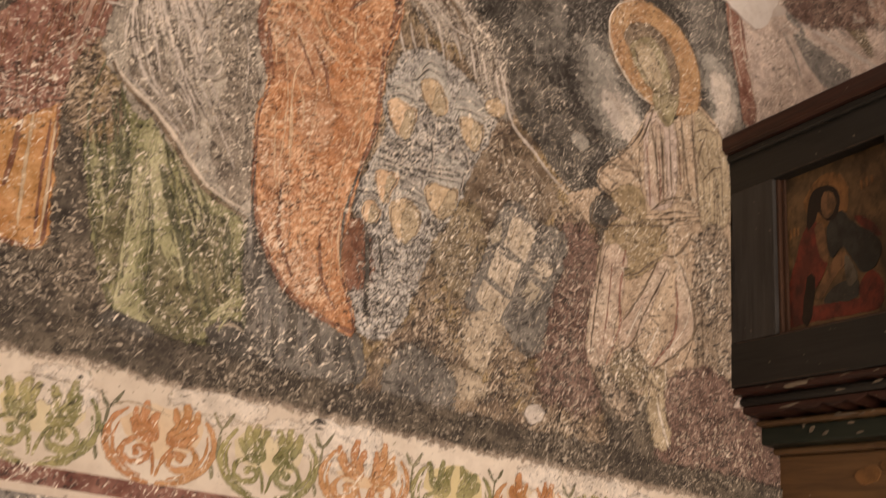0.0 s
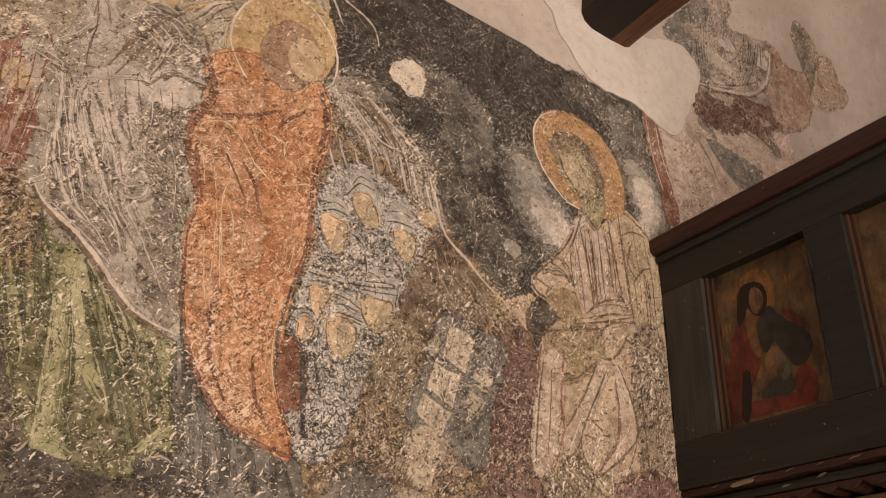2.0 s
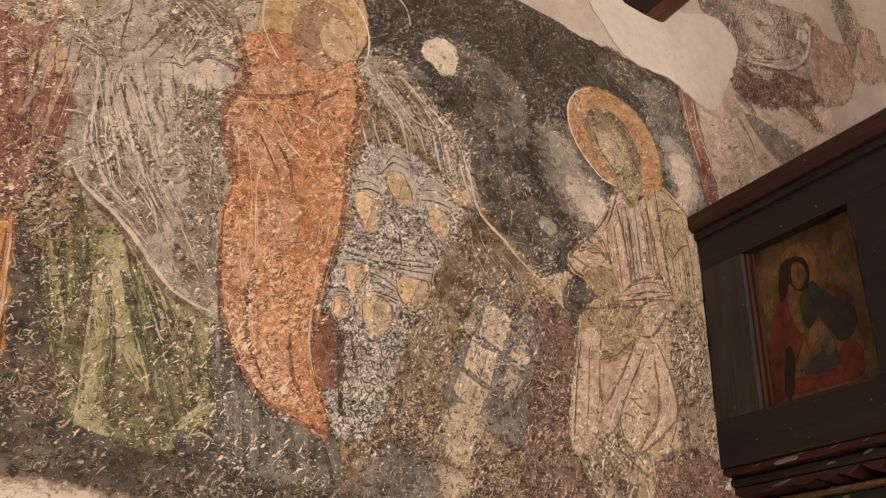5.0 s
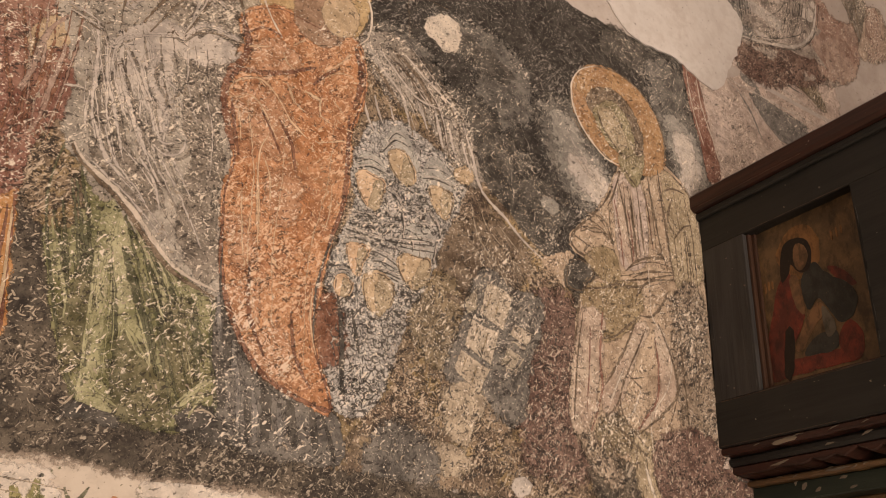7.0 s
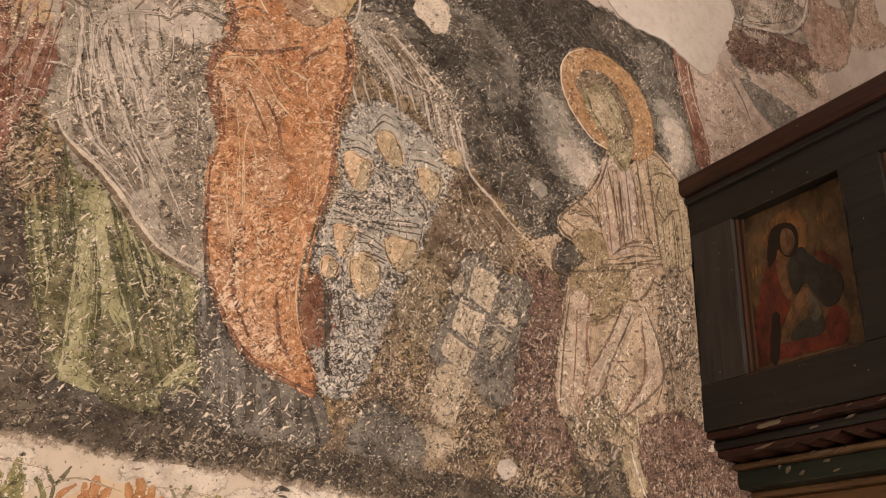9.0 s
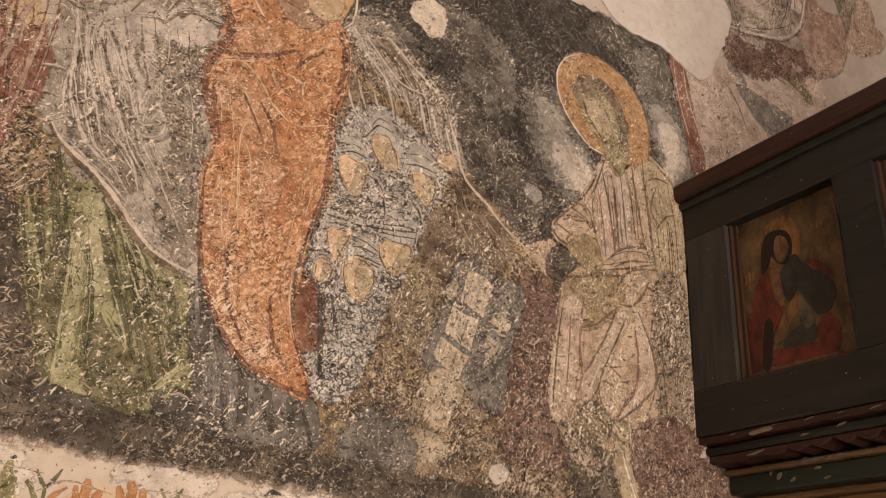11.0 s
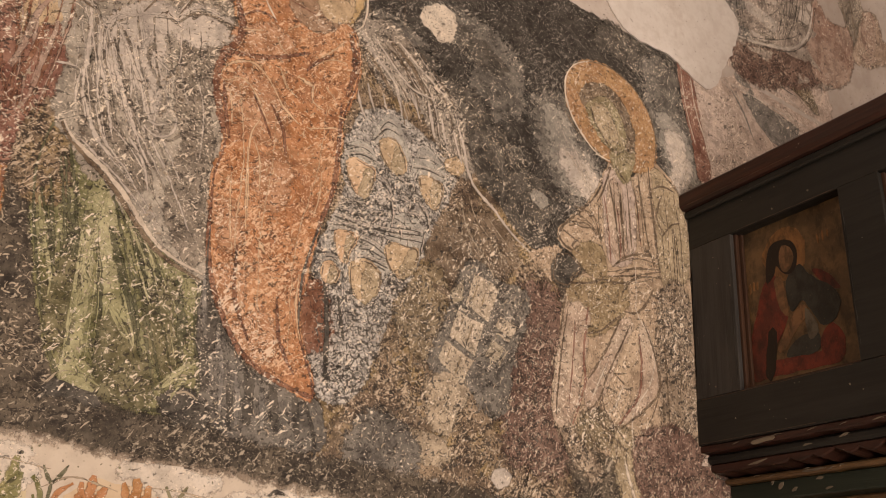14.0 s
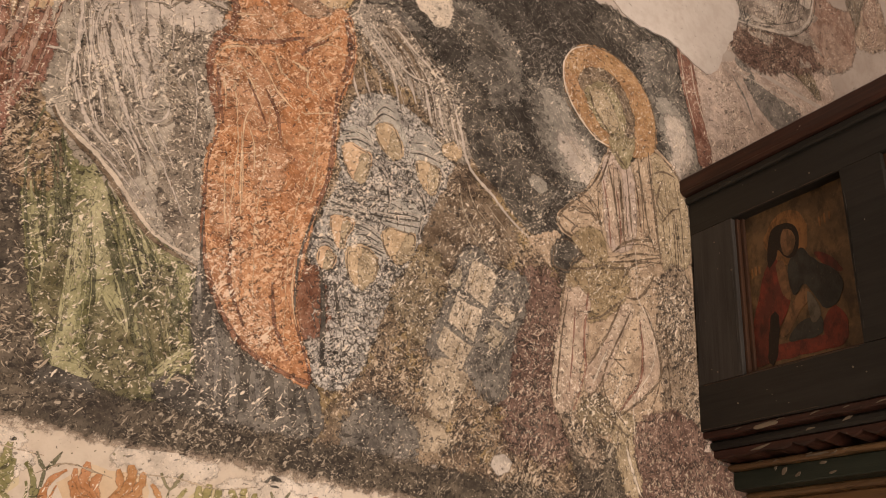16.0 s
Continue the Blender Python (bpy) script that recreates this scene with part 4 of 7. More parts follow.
ridge = patch("grey_ridge", [(0.51, 3.101), (0.794, 3.314), (0.841, 3.181), (0.832, 3.105), (0.77, 3.132), (0.692, 3.106), (0.646, 3.016), (0.627, 2.94), (0.604, 2.933), (0.558, 2.949), (0.534, 3.019)], "tanrock", fresco, 4.3, "grey painted rocks", 0.008)
lines("ridge_light", [(7, [(0.549, 3.006), (0.608, 3.071), (0.666, 3.102), (0.684, 3.142)]), (6, [(0.639, 3.162), (0.708, 3.159), (0.747, 3.143)]), (7, [(0.748, 3.242), (0.802, 3.19), (0.836, 3.133)]), (7, [(0.577, 2.969), (0.608, 3.019), (0.64, 3.044)]), (6, [(0.549, 3.054), (0.61, 3.115), (0.651, 3.171)]), (6, [(0.806, 3.248), (0.854, 3.19), (0.888, 3.124)]), (6, [(0.874, 3.204), (0.958, 3.168), (0.982, 3.113)])], "cloud", ridge, 6)
lines("rock_band", [(12, [(0.536, 3.042), (0.566, 3.073), (0.604, 3.119)]), (12, [(0.54, 3.013), (0.577, 3.053), (0.617, 3.095)]), (10, [(0.549, 2.989), (0.591, 3.027), (0.635, 3.08)])], "greydark", ridge, 5.8, full=0.8)
lines("rock_band", [(14, [(0.543, 2.998), (0.587, 3.042), (0.626, 3.086)]), (16, [(0.55, 2.973), (0.607, 3.019), (0.657, 3.081)])], "palegold", ridge, 5.7, full=0.8)
lines("rock_line", [(4, [(0.584, 3.114), (0.632, 3.092), (0.658, 3.077)]), (4, [(0.67, 3.156), (0.722, 3.164), (0.768, 3.168), (0.785, 3.121)]), (4, [(0.954, 3.153), (0.999, 3.142), (1.072, 3.137)]), (3, [(0.863, 3.163), (0.953, 3.162), (0.982, 2.999)])], "line", ridge, 6.1, full=0.9)
patch("plaster_loss", [(0.17, 2.845), (0.276, 2.909), (0.304, 2.843), (0.301, 2.766), (0.28, 2.739), (0.24, 2.748), (0.205, 2.748)], "dust", fresco, 6, "round loss filled with pale plaster", 0.005, fade=0.006)

# armour group
armour = patch("armour", [(0.921, 2.756), (0.998, 2.777), (1.092, 2.735), (1.14, 2.685), (1.119, 2.609), (1.088, 2.521), (1.065, 2.44), (1.034, 2.383), (1.017, 2.288), (0.98, 2.184), (0.919, 2.16), (0.882, 2.252), (0.886, 2.36), (0.865, 2.386), (0.879, 2.471), (0.902, 2.552), (0.891, 2.662)], "armour", fresco, 5, "grey painted armour, broken by dark cracks", 0.008)
HEADS = [
    ([(0.897, 2.623), (0.917, 2.638), (0.943, 2.633), (0.955, 2.629), (0.959, 2.605), (0.95, 2.573), (0.935, 2.564), (0.919, 2.577), (0.904, 2.597)], [(0.894, 2.623), (0.895, 2.658), (0.918, 2.683), (0.944, 2.677), (0.966, 2.642), (0.936, 2.637)], [(0.894, 2.636), (0.924, 2.653), (0.96, 2.649)], [(0.897, 2.653), (0.922, 2.67), (0.949, 2.663)])] + [
    ([(0.961, 2.697), (0.978, 2.715), (0.998, 2.715), (1.014, 2.689), (1.025, 2.672), (1.019, 2.647), (0.999, 2.643), (0.978, 2.658), (0.966, 2.675)], [(0.946, 2.685), (0.951, 2.727), (0.966, 2.764), (0.986, 2.77), (1.009, 2.738), (1.03, 2.696), (1.024, 2.676), (1.005, 2.709), (0.978, 2.718), (0.957, 2.696)], [(0.949, 2.701), (0.973, 2.735), (1.003, 2.731)], [(0.956, 2.725), (0.974, 2.752), (0.996, 2.748)])] + [
    ([(1.061, 2.656), (1.083, 2.664), (1.111, 2.659), (1.116, 2.643), (1.114, 2.616), (1.102, 2.598), (1.084, 2.602), (1.069, 2.626)], [(1.043, 2.663), (1.043, 2.697), (1.064, 2.726), (1.092, 2.72), (1.115, 2.69), (1.122, 2.666), (1.089, 2.667), (1.063, 2.662)], [(1.043, 2.671), (1.077, 2.679), (1.119, 2.675)], [(1.046, 2.696), (1.073, 2.704), (1.1, 2.701)]),
    ([(0.897, 2.47), (0.913, 2.478), (0.937, 2.479), (0.94, 2.469), (0.93, 2.442), (0.929, 2.422), (0.917, 2.421), (0.903, 2.439)], [(0.887, 2.473), (0.893, 2.501), (0.903, 2.513), (0.94, 2.504), (0.965, 2.492), (0.955, 2.477), (0.919, 2.48)], [(0.888, 2.484), (0.92, 2.491), (0.961, 2.487)], [(0.896, 2.499), (0.919, 2.502), (0.945, 2.499)])] + [
    ([(1.004, 2.477), (1.027, 2.491), (1.059, 2.491), (1.075, 2.494), (1.073, 2.469), (1.06, 2.44), (1.04, 2.425), (1.02, 2.435), (1.008, 2.455)], [(1.002, 2.495), (1.01, 2.537), (1.039, 2.562), (1.07, 2.555), (1.087, 2.533), (1.077, 2.498), (1.039, 2.495)], [(1.002, 2.501), (1.041, 2.506), (1.084, 2.514)], [(1.008, 2.521), (1.041, 2.529), (1.079, 2.533)]),
    ([(0.938, 2.421), (0.966, 2.433), (0.991, 2.426), (1.002, 2.406), (0.996, 2.375), (0.981, 2.36), (0.96, 2.356), (0.946, 2.372), (0.939, 2.398)], [(0.935, 2.426), (0.949, 2.463), (0.974, 2.478), (1.019, 2.452), (1.011, 2.426), (0.972, 2.431)], [(0.939, 2.432), (0.971, 2.44), (1.013, 2.434)], [(0.948, 2.454), (0.972, 2.459), (0.999, 2.451)])] + [
    ([(0.884, 2.399), (0.899, 2.409), (0.916, 2.397), (0.912, 2.374), (0.896, 2.367), (0.884, 2.379)], [(0.879, 2.4), (0.884, 2.417), (0.901, 2.425), (0.916, 2.411), (0.915, 2.399), (0.898, 2.409)], [(0.88, 2.403), (0.898, 2.413), (0.917, 2.406)], [(0.884, 2.414), (0.898, 2.42), (0.91, 2.413)]),
]
for k, (dome, hat, low_band, high_band) in enumerate(HEADS):
    h = patch("painted_helmet", hat, "steel", armour, 6.5, "pale grey painted helmet shape" if k == 0 else "", 0.004, fade=0.004)
    patch("plain_oval", dome, "peach" if k % 3 == 0 else "flesh", armour, 7.2, "plain ochre oval" if k == 0 else "", 0.004, fade=0.006)
    cx, cs = sum(p[0] for p in dome) / len(dome), sum(p[1] for p in dome) / len(dome)
    patch("oval_shade", [(cx + 0.9 * (p[0] - cx) * (1 if p[0] > cx else -0.35), cs + 0.85 * (p[1] - cs) - 0.004) for p in dome if p[0] > cx - 0.012], "creamdark2", armour, 7.4, rag=0.006, fade=0.012)
    rim = [tuple(p) for p in spline(dome, True, 0.01)[::2]]
    third = len(rim) // 3
    lines("oval_outline", [(3.2, rim[third // 2:2 * third]), (3.0, rim[2 * third + 1:] + rim[:1])], "line", armour, 7.6, full=1.0)
    lines("helmet_band", [(3.4, low_band), (2.6, high_band)], "black", h, 7, full=1.2)
    lines("helmet_light", moved([(3.4, low_band), (3.0, high_band)], 0.001, 0.006), "cloud", h, 6.9, full=1.0)
BELTS = [(4, [(0.889, 2.503), (0.928, 2.501), (0.964, 2.501)]), (3, [(0.961, 2.532), (1.009, 2.544), (1.038, 2.538)]), (4, [(0.964, 2.504), (1.012, 2.511), (1.081, 2.527)]), (3, [(0.89, 2.527), (0.923, 2.541), (0.959, 2.544)]), (4, [(1.002, 2.576), (1.009, 2.547), (1.008, 2.509)]), (4, [(1.026, 2.534), (1.034, 2.499)]), (4, [(0.94, 2.475), (0.98, 2.47), (1.019, 2.452)]), (4, [(0.96, 2.434), (1.009, 2.428)])] + [
         (3, [(0.957, 2.617), (0.99, 2.603), (1.006, 2.577)]), (3, [(1.006, 2.596), (0.986, 2.551)]), (3, [(0.945, 2.562), (0.98, 2.559)]), (5, [(1.062, 2.597), (1.084, 2.572), (1.095, 2.538)]), (5, [(1.085, 2.528), (1.081, 2.483)]), (3, [(0.891, 2.516), (0.926, 2.518), (0.955, 2.526)]), (3, [(1.036, 2.556), (1.065, 2.563), (1.075, 2.55)]), (3, [(1.017, 2.588), (1.043, 2.584), (1.041, 2.555)])]
lines("belt_line", BELTS, "black", armour, 6.8, full=1.0)
lines("belt_light", moved(BELTS, 0.002, 0.008, 1.1), "cloud", armour, 6.7, full=0.9)


def scale_rows(poly, step, seed):
    """Rows of small dark arcs, as on a scale coat; many are rubbed off."""
    rng = random.Random(seed)
    out = []
    for i in range(40):
        for j in range(40):
            x, t = 0.86 + step * (i + 0.5 * (j % 2)), 2.16 + 0.8 * step * j
            if rng.random() < 0.45 or not inside((x, t), poly):
                continue
            r = step * rng.uniform(0.40, 0.62)
            tilt = rng.gauss(-0.25, 0.35)
            out.append((rng.uniform(1.6, 3.4), [(x + r * math.cos(a + tilt), t + r * math.sin(a + tilt)) for a in (3.0, 3.9, 4.7, 5.5, 6.3)]))
    return tagged(lines("armour_scale", out, "black", armour, 6.45, "rubbed dark scale pattern", 0.003, True, full=1.1), kind="stuff")


scale_rows([(0.886, 2.36), (0.90, 2.66), (0.998, 2.777), (1.13, 2.69), (1.065, 2.44), (1.017, 2.288), (0.98, 2.184), (0.90, 2.2)], 0.017, 15)
lines("spear", [(9, [(0.892, 2.362), (0.907, 2.301), (0.917, 2.22), (0.929, 2.173)]), (6, [(0.921, 2.349), (0.945, 2.269)]), (6, [(0.888, 2.153), (0.913, 2.101), (0.927, 2.048)])], "black", armour, 6.6, "dark painted staff")
patch("maroon_strip", [(0.863, 2.353), (0.883, 2.353), (0.896, 2.298), (0.899, 2.251), (0.878, 2.251), (0.865, 2.289)], "rust", armour, 6, rag=0.014, fade=0.03, cap=1.0)
ARMPOLY = [(0.902, 2.552), (0.93, 2.692), (0.998, 2.777), (1.092, 2.735), (1.14, 2.685), (1.065, 2.44), (1.017, 2.288), (0.98, 2.184), (0.919, 2.16), (0.887, 2.253), (0.886, 2.36)]
scratches("armour_crack", ARMPOLY, 230, 60, 50, 0.020, 3.4, "black", armour, 6.2, 5)
scratches("armour_glint", ARMPOLY, 200, 55, 45, 0.016, 3.8, "cloud", armour, 6.3, 6)
FLAMES = [(9, [(0.916, 2.824), (0.926, 2.793), (0.94, 2.765)]), (8, [(0.97, 2.865), (0.988, 2.823), (1.001, 2.786)]), (9, [(1.014, 2.85), (1.031, 2.821), (1.044, 2.792)]), (10, [(1.06, 2.842), (1.072, 2.804), (1.085, 2.76)]), (8, [(1.097, 2.816), (1.106, 2.783), (1.12, 2.746)]), (8, [(1.129, 2.801), (1.142, 2.763), (1.157, 2.727)]), (7, [(0.896, 2.8), (0.907, 2.763), (0.924, 2.737)]), (7, [(0.953, 2.813), (0.966, 2.777)])]
lines("pale_tongue", [(0.7 * w, p) for w, p in FLAMES], "cloud", hill, 6.5, "pale pointed strokes")
lines("hill_edge", [(7, [(1.129, 2.845), (1.156, 2.776), (1.176, 2.713), (1.199, 2.681), (1.252, 2.646), (1.3, 2.608), (1.35, 2.582)]), (6, [(0.884, 2.942), (0.921, 2.899), (0.975, 2.853), (0.993, 2.818)]), (5, [(0.915, 2.941), (0.969, 2.894), (1.016, 2.858), (1.072, 2.856)]), (5, [(0.975, 2.958), (1.037, 2.914), (1.115, 2.868)])], "cloud", hill, 6.6, "pale edge of the hillside")
lines("hill_shadow", [(10, [(0.9, 2.903), (0.939, 2.864), (0.98, 2.812)]), (9, [(0.947, 2.958), (1.009, 2.914), (1.051, 2.86)]), (12, [(1.133, 2.537), (1.166, 2.484), (1.207, 2.485)]), (14, [(1.073, 2.175), (1.122, 2.16), (1.184, 2.152)]), (12, [(1.117, 2.432), (1.158, 2.421), (1.163, 2.374)])], "umber", hill, 5)
patch("pale_blot", [(1.118, 2.715), (1.142, 2.735), (1.161, 2.721), (1.152, 2.701), (1.129, 2.697)], "flesh", hill, 6, rag=0.003)

# pale panels on the hillside
lattice = patch("slate_lattice", [(1.195, 2.504), (1.261, 2.489), (1.345, 2.471), (1.335, 2.392), (1.284, 2.307), (1.235, 2.248), (1.185, 2.253), (1.128, 2.276), (1.156, 2.359)], "slatedark", hill, 5.3, "slate lattice over pale fields", 0.008, fade=0.016)
for k, q in enumerate(([(1.211, 2.484), (1.273, 2.475), (1.254, 2.396), (1.197, 2.419)], [(1.182, 2.402), (1.241, 2.386), (1.224, 2.319), (1.167, 2.343)], [(1.159, 2.326), (1.221, 2.303), (1.202, 2.255), (1.146, 2.284)], [(1.281, 2.41), (1.329, 2.402), (1.31, 2.364), (1.269, 2.38)], [(1.264, 2.359), (1.305, 2.344), (1.285, 2.31), (1.252, 2.323)], [(1.162, 2.432), (1.186, 2.463), (1.184, 2.425), (1.169, 2.408)])):
    patch("pale_panel", q, "panel" if k < 4 else "tanrock", lattice, 5.8, "pale worn painted panel" if k == 0 else "", 0.005, False, fade=0.006)
patch("pale_panel", [(1.14, 2.248), (1.192, 2.254), (1.211, 2.228), (1.185, 2.202), (1.178, 2.156), (1.157, 2.164), (1.133, 2.212)], "dust", hill, 5.5, rag=0.010, fade=0.02)
lines("lattice_bar", [(7, [(1.164, 2.406), (1.205, 2.394), (1.25, 2.387), (1.312, 2.371)]), (7, [(1.143, 2.343), (1.187, 2.325), (1.232, 2.307)]), (9, [(1.281, 2.473), (1.258, 2.392), (1.232, 2.307), (1.213, 2.253)]), (6, [(1.327, 2.397), (1.298, 2.342), (1.269, 2.297)])], "slatedark", lattice, 6.1, full=1.7)
lines("panel_streak", [(3, [(1.223, 2.471), (1.21, 2.426)]), (3, [(1.243, 2.466), (1.232, 2.412)]), (3, [(1.194, 2.388), (1.182, 2.352)]), (3, [(1.217, 2.378), (1.205, 2.336)]), (3, [(1.17, 2.318), (1.161, 2.29)]), (3, [(1.196, 2.305), (1.184, 2.268)])], "creamdark", lattice, 6.0, full=0.9)
patch("blue_grey_stain", [(1.242, 2.302), (1.316, 2.345), (1.36, 2.308), (1.322, 2.23), (1.254, 2.237)], "slatedark", hill, 5, rag=0.016, fade=0.035)
patch("blue_grey_stain", [(1.009, 2.141), (1.078, 2.135), (1.107, 2.081), (1.068, 2.035), (1, 2.052)], "slatedark", hill, 5, rag=0.016, fade=0.035)
patch("ochre_stain", [(1.094, 2.129), (1.125, 2.141), (1.18, 2.122), (1.181, 2.103), (1.129, 2.094), (1.096, 2.105)], "dust", hill, 4.8, rag=0.012, fade=0.025)
patch("ochre_stain", [(1.063, 2.403), (1.114, 2.467), (1.141, 2.392), (1.137, 2.309), (1.081, 2.306), (1.058, 2.344)], "ochre", hill, 4.8, rag=0.014, fade=0.03)
patch("maroon_stain", [(1.359, 2.482), (1.433, 2.451), (1.432, 2.278), (1.427, 2.162), (1.347, 2.158), (1.328, 2.254), (1.335, 2.374)], "maroon", hill, 5, "maroon stained ground", 0.020, fade=0.07, cap=1.0)
patch("dark_stain", [(1.092, 2.547), (1.224, 2.622), (1.301, 2.582), (1.276, 2.507), (1.206, 2.497), (1.141, 2.464)], "umber", hill, 4.6, rag=0.014, fade=0.03)
HILLLOW = [(0.963, 2.15), (1.044, 2.409), (1.128, 2.586), (1.271, 2.585), (1.424, 2.398), (1.431, 2.163), (1.441, 2.088), (1.094, 2.002), (0.951, 2.024)]
scratches("hill_fleck", HILLLOW, 300, 65, 40, 0.014, 4.2, "chip", hill, 6.2, 11)
scratches("hill_dark_fleck", HILLLOW, 420, 60, 45, 0.016, 4.0, "black", hill, 6.0, 12)

# cream shape
cream = patch("cream_drapery", [(1.585, 2.904), (1.651, 2.887), (1.716, 2.967), (1.811, 2.92), (1.842, 2.816), (1.848, 2.66), (1.849, 2.387), (1.835, 2.278), (1.758, 2.257), (1.655, 2.248), (1.598, 2.195), (1.437, 2.226), (1.439, 2.402), (1.459, 2.539), (1.524, 2.601), (1.558, 2.67), (1.473, 2.626), (1.426, 2.66), (1.522, 2.777)], "cream", fresco, 5, "cream painted drapery with brown folds", 0.004, fade=0.008)
lines("outline", [(6, [(1.585, 2.904), (1.526, 2.781), (1.429, 2.662), (1.477, 2.628), (1.554, 2.666), (1.524, 2.604), (1.459, 2.539), (1.44, 2.402), (1.437, 2.23)]), (5, [(1.716, 2.963), (1.811, 2.917), (1.842, 2.816)])], "line", cream, 5.8)
patch("pink_fold", [(1.569, 2.87), (1.647, 2.876), (1.658, 2.689), (1.593, 2.635), (1.568, 2.718)], "pink", cream, 6, rag=0.005)
patch("ochre_fold", [(1.462, 2.54), (1.541, 2.581), (1.628, 2.591), (1.627, 2.528), (1.542, 2.445), (1.496, 2.454), (1.47, 2.488)], "creamdark", cream, 6, "ochre shaded waist fold", 0.008)
patch("ochre_fold", [(1.473, 2.626), (1.523, 2.665), (1.558, 2.655), (1.567, 2.601), (1.524, 2.587), (1.49, 2.604)], "creamdark", cream, 6, rag=0.006)
patch("side_fold", [(1.731, 2.939), (1.806, 2.91), (1.838, 2.814), (1.843, 2.705), (1.785, 2.611), (1.749, 2.659), (1.74, 2.779)], "creamdark2", cream, 6, rag=0.006)
patch("lower_fold", [(1.437, 2.226), (1.467, 2.239), (1.521, 2.187), (1.558, 2.148), (1.531, 2.132), (1.482, 2.17)], "flank", cream, 5.7, "pale slanting strip", 0.008, fade=0.02)
patch("maroon_loss", [(1.688, 2.242), (1.731, 2.268), (1.79, 2.282), (1.841, 2.253), (1.821, 2.194), (1.736, 2.2)], "maroon", cream, 6.6, "loss showing maroon ground", 0.014, fade=0.03)
lines("strip_edge", [(4, [(1.462, 2.24), (1.521, 2.191), (1.561, 2.149)]), (4, [(1.436, 2.223), (1.482, 2.168), (1.528, 2.131)])], "line", cream, 6.6, full=0.9)
patch("green_fold", [(1.502, 2.242), (1.557, 2.271), (1.586, 2.239), (1.548, 2.202), (1.508, 2.21)], "ochre", cream, 6.2, rag=0.012, fade=0.02)
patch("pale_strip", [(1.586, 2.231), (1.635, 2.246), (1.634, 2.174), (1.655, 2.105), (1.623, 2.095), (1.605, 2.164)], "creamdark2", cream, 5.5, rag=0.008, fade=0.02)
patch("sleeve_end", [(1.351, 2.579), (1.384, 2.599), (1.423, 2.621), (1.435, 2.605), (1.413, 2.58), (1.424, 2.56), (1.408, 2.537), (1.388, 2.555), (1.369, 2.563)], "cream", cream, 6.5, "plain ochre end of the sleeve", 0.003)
patch("dark_bag", [(1.422, 2.592), (1.454, 2.614), (1.494, 2.591), (1.468, 2.561), (1.459, 2.539), (1.417, 2.542)], "black", cream, 6.8, "black painted bag shape", 0.004, outline=("line", 4))
lines("fold_line", [(5, [(1.585, 2.896), (1.561, 2.823), (1.54, 2.78)]), (4, [(1.572, 2.875), (1.59, 2.802), (1.602, 2.73), (1.611, 2.658)]), (4, [(1.613, 2.843), (1.621, 2.752), (1.625, 2.678)]), (4, [(1.636, 2.868), (1.645, 2.776), (1.651, 2.687)]), (4, [(1.675, 2.916), (1.688, 2.824), (1.704, 2.735), (1.725, 2.666)]),
                    (6, [(1.711, 2.948), (1.718, 2.868), (1.729, 2.775), (1.737, 2.701), (1.745, 2.643)]), (5, [(1.729, 2.888), (1.76, 2.908), (1.8, 2.908)]), (5, [(1.758, 2.883), (1.736, 2.81), (1.764, 2.772)]), (4, [(1.753, 2.76), (1.785, 2.803), (1.82, 2.824)]), (4, [(1.455, 2.685), (1.506, 2.71), (1.54, 2.69)])] + [
                    (4, [(1.471, 2.742), (1.514, 2.743), (1.54, 2.729)]), (5, [(1.439, 2.669), (1.476, 2.656), (1.466, 2.638), (1.493, 2.625)]), (5, [(1.593, 2.631), (1.629, 2.664), (1.684, 2.69), (1.741, 2.694)]), (4, [(1.61, 2.615), (1.665, 2.647), (1.74, 2.664)]), (5, [(1.558, 2.584), (1.628, 2.597), (1.683, 2.63), (1.75, 2.648)]),
                    (4, [(1.631, 2.592), (1.619, 2.567)]), (5, [(1.459, 2.545), (1.524, 2.565), (1.567, 2.593)]), (6, [(1.623, 2.525), (1.662, 2.531), (1.699, 2.57), (1.719, 2.608)]), (5, [(1.509, 2.439), (1.558, 2.461), (1.62, 2.519)])], "line", cream, 7.4, "brown fold lines")
patch("worn_flank", [(1.75, 2.601), (1.82, 2.629), (1.833, 2.48), (1.844, 2.376), (1.857, 2.256), (1.787, 2.25), (1.75, 2.327), (1.745, 2.451)], "flank", cream, 6.3, "worn brownish flank", 0.012, fade=0.03)
patch("pale_fold", [(1.622, 2.503), (1.646, 2.498), (1.605, 2.417), (1.557, 2.315), (1.521, 2.28), (1.518, 2.327), (1.573, 2.416)], "pinkwhite", cream, 6.5, "pale slanting fold", 0.005, fade=0.012)
patch("pale_fold", [(1.685, 2.508), (1.711, 2.458), (1.723, 2.394), (1.713, 2.348), (1.673, 2.308), (1.621, 2.267), (1.66, 2.323), (1.683, 2.399), (1.673, 2.463)], "pinkwhite", cream, 6.5, rag=0.005, fade=0.012)
patch("pale_fold", [(1.46, 2.481), (1.511, 2.488), (1.501, 2.392), (1.478, 2.265), (1.442, 2.231), (1.433, 2.308)], "pinkwhite", cream, 6.4, rag=0.006, fade=0.016)
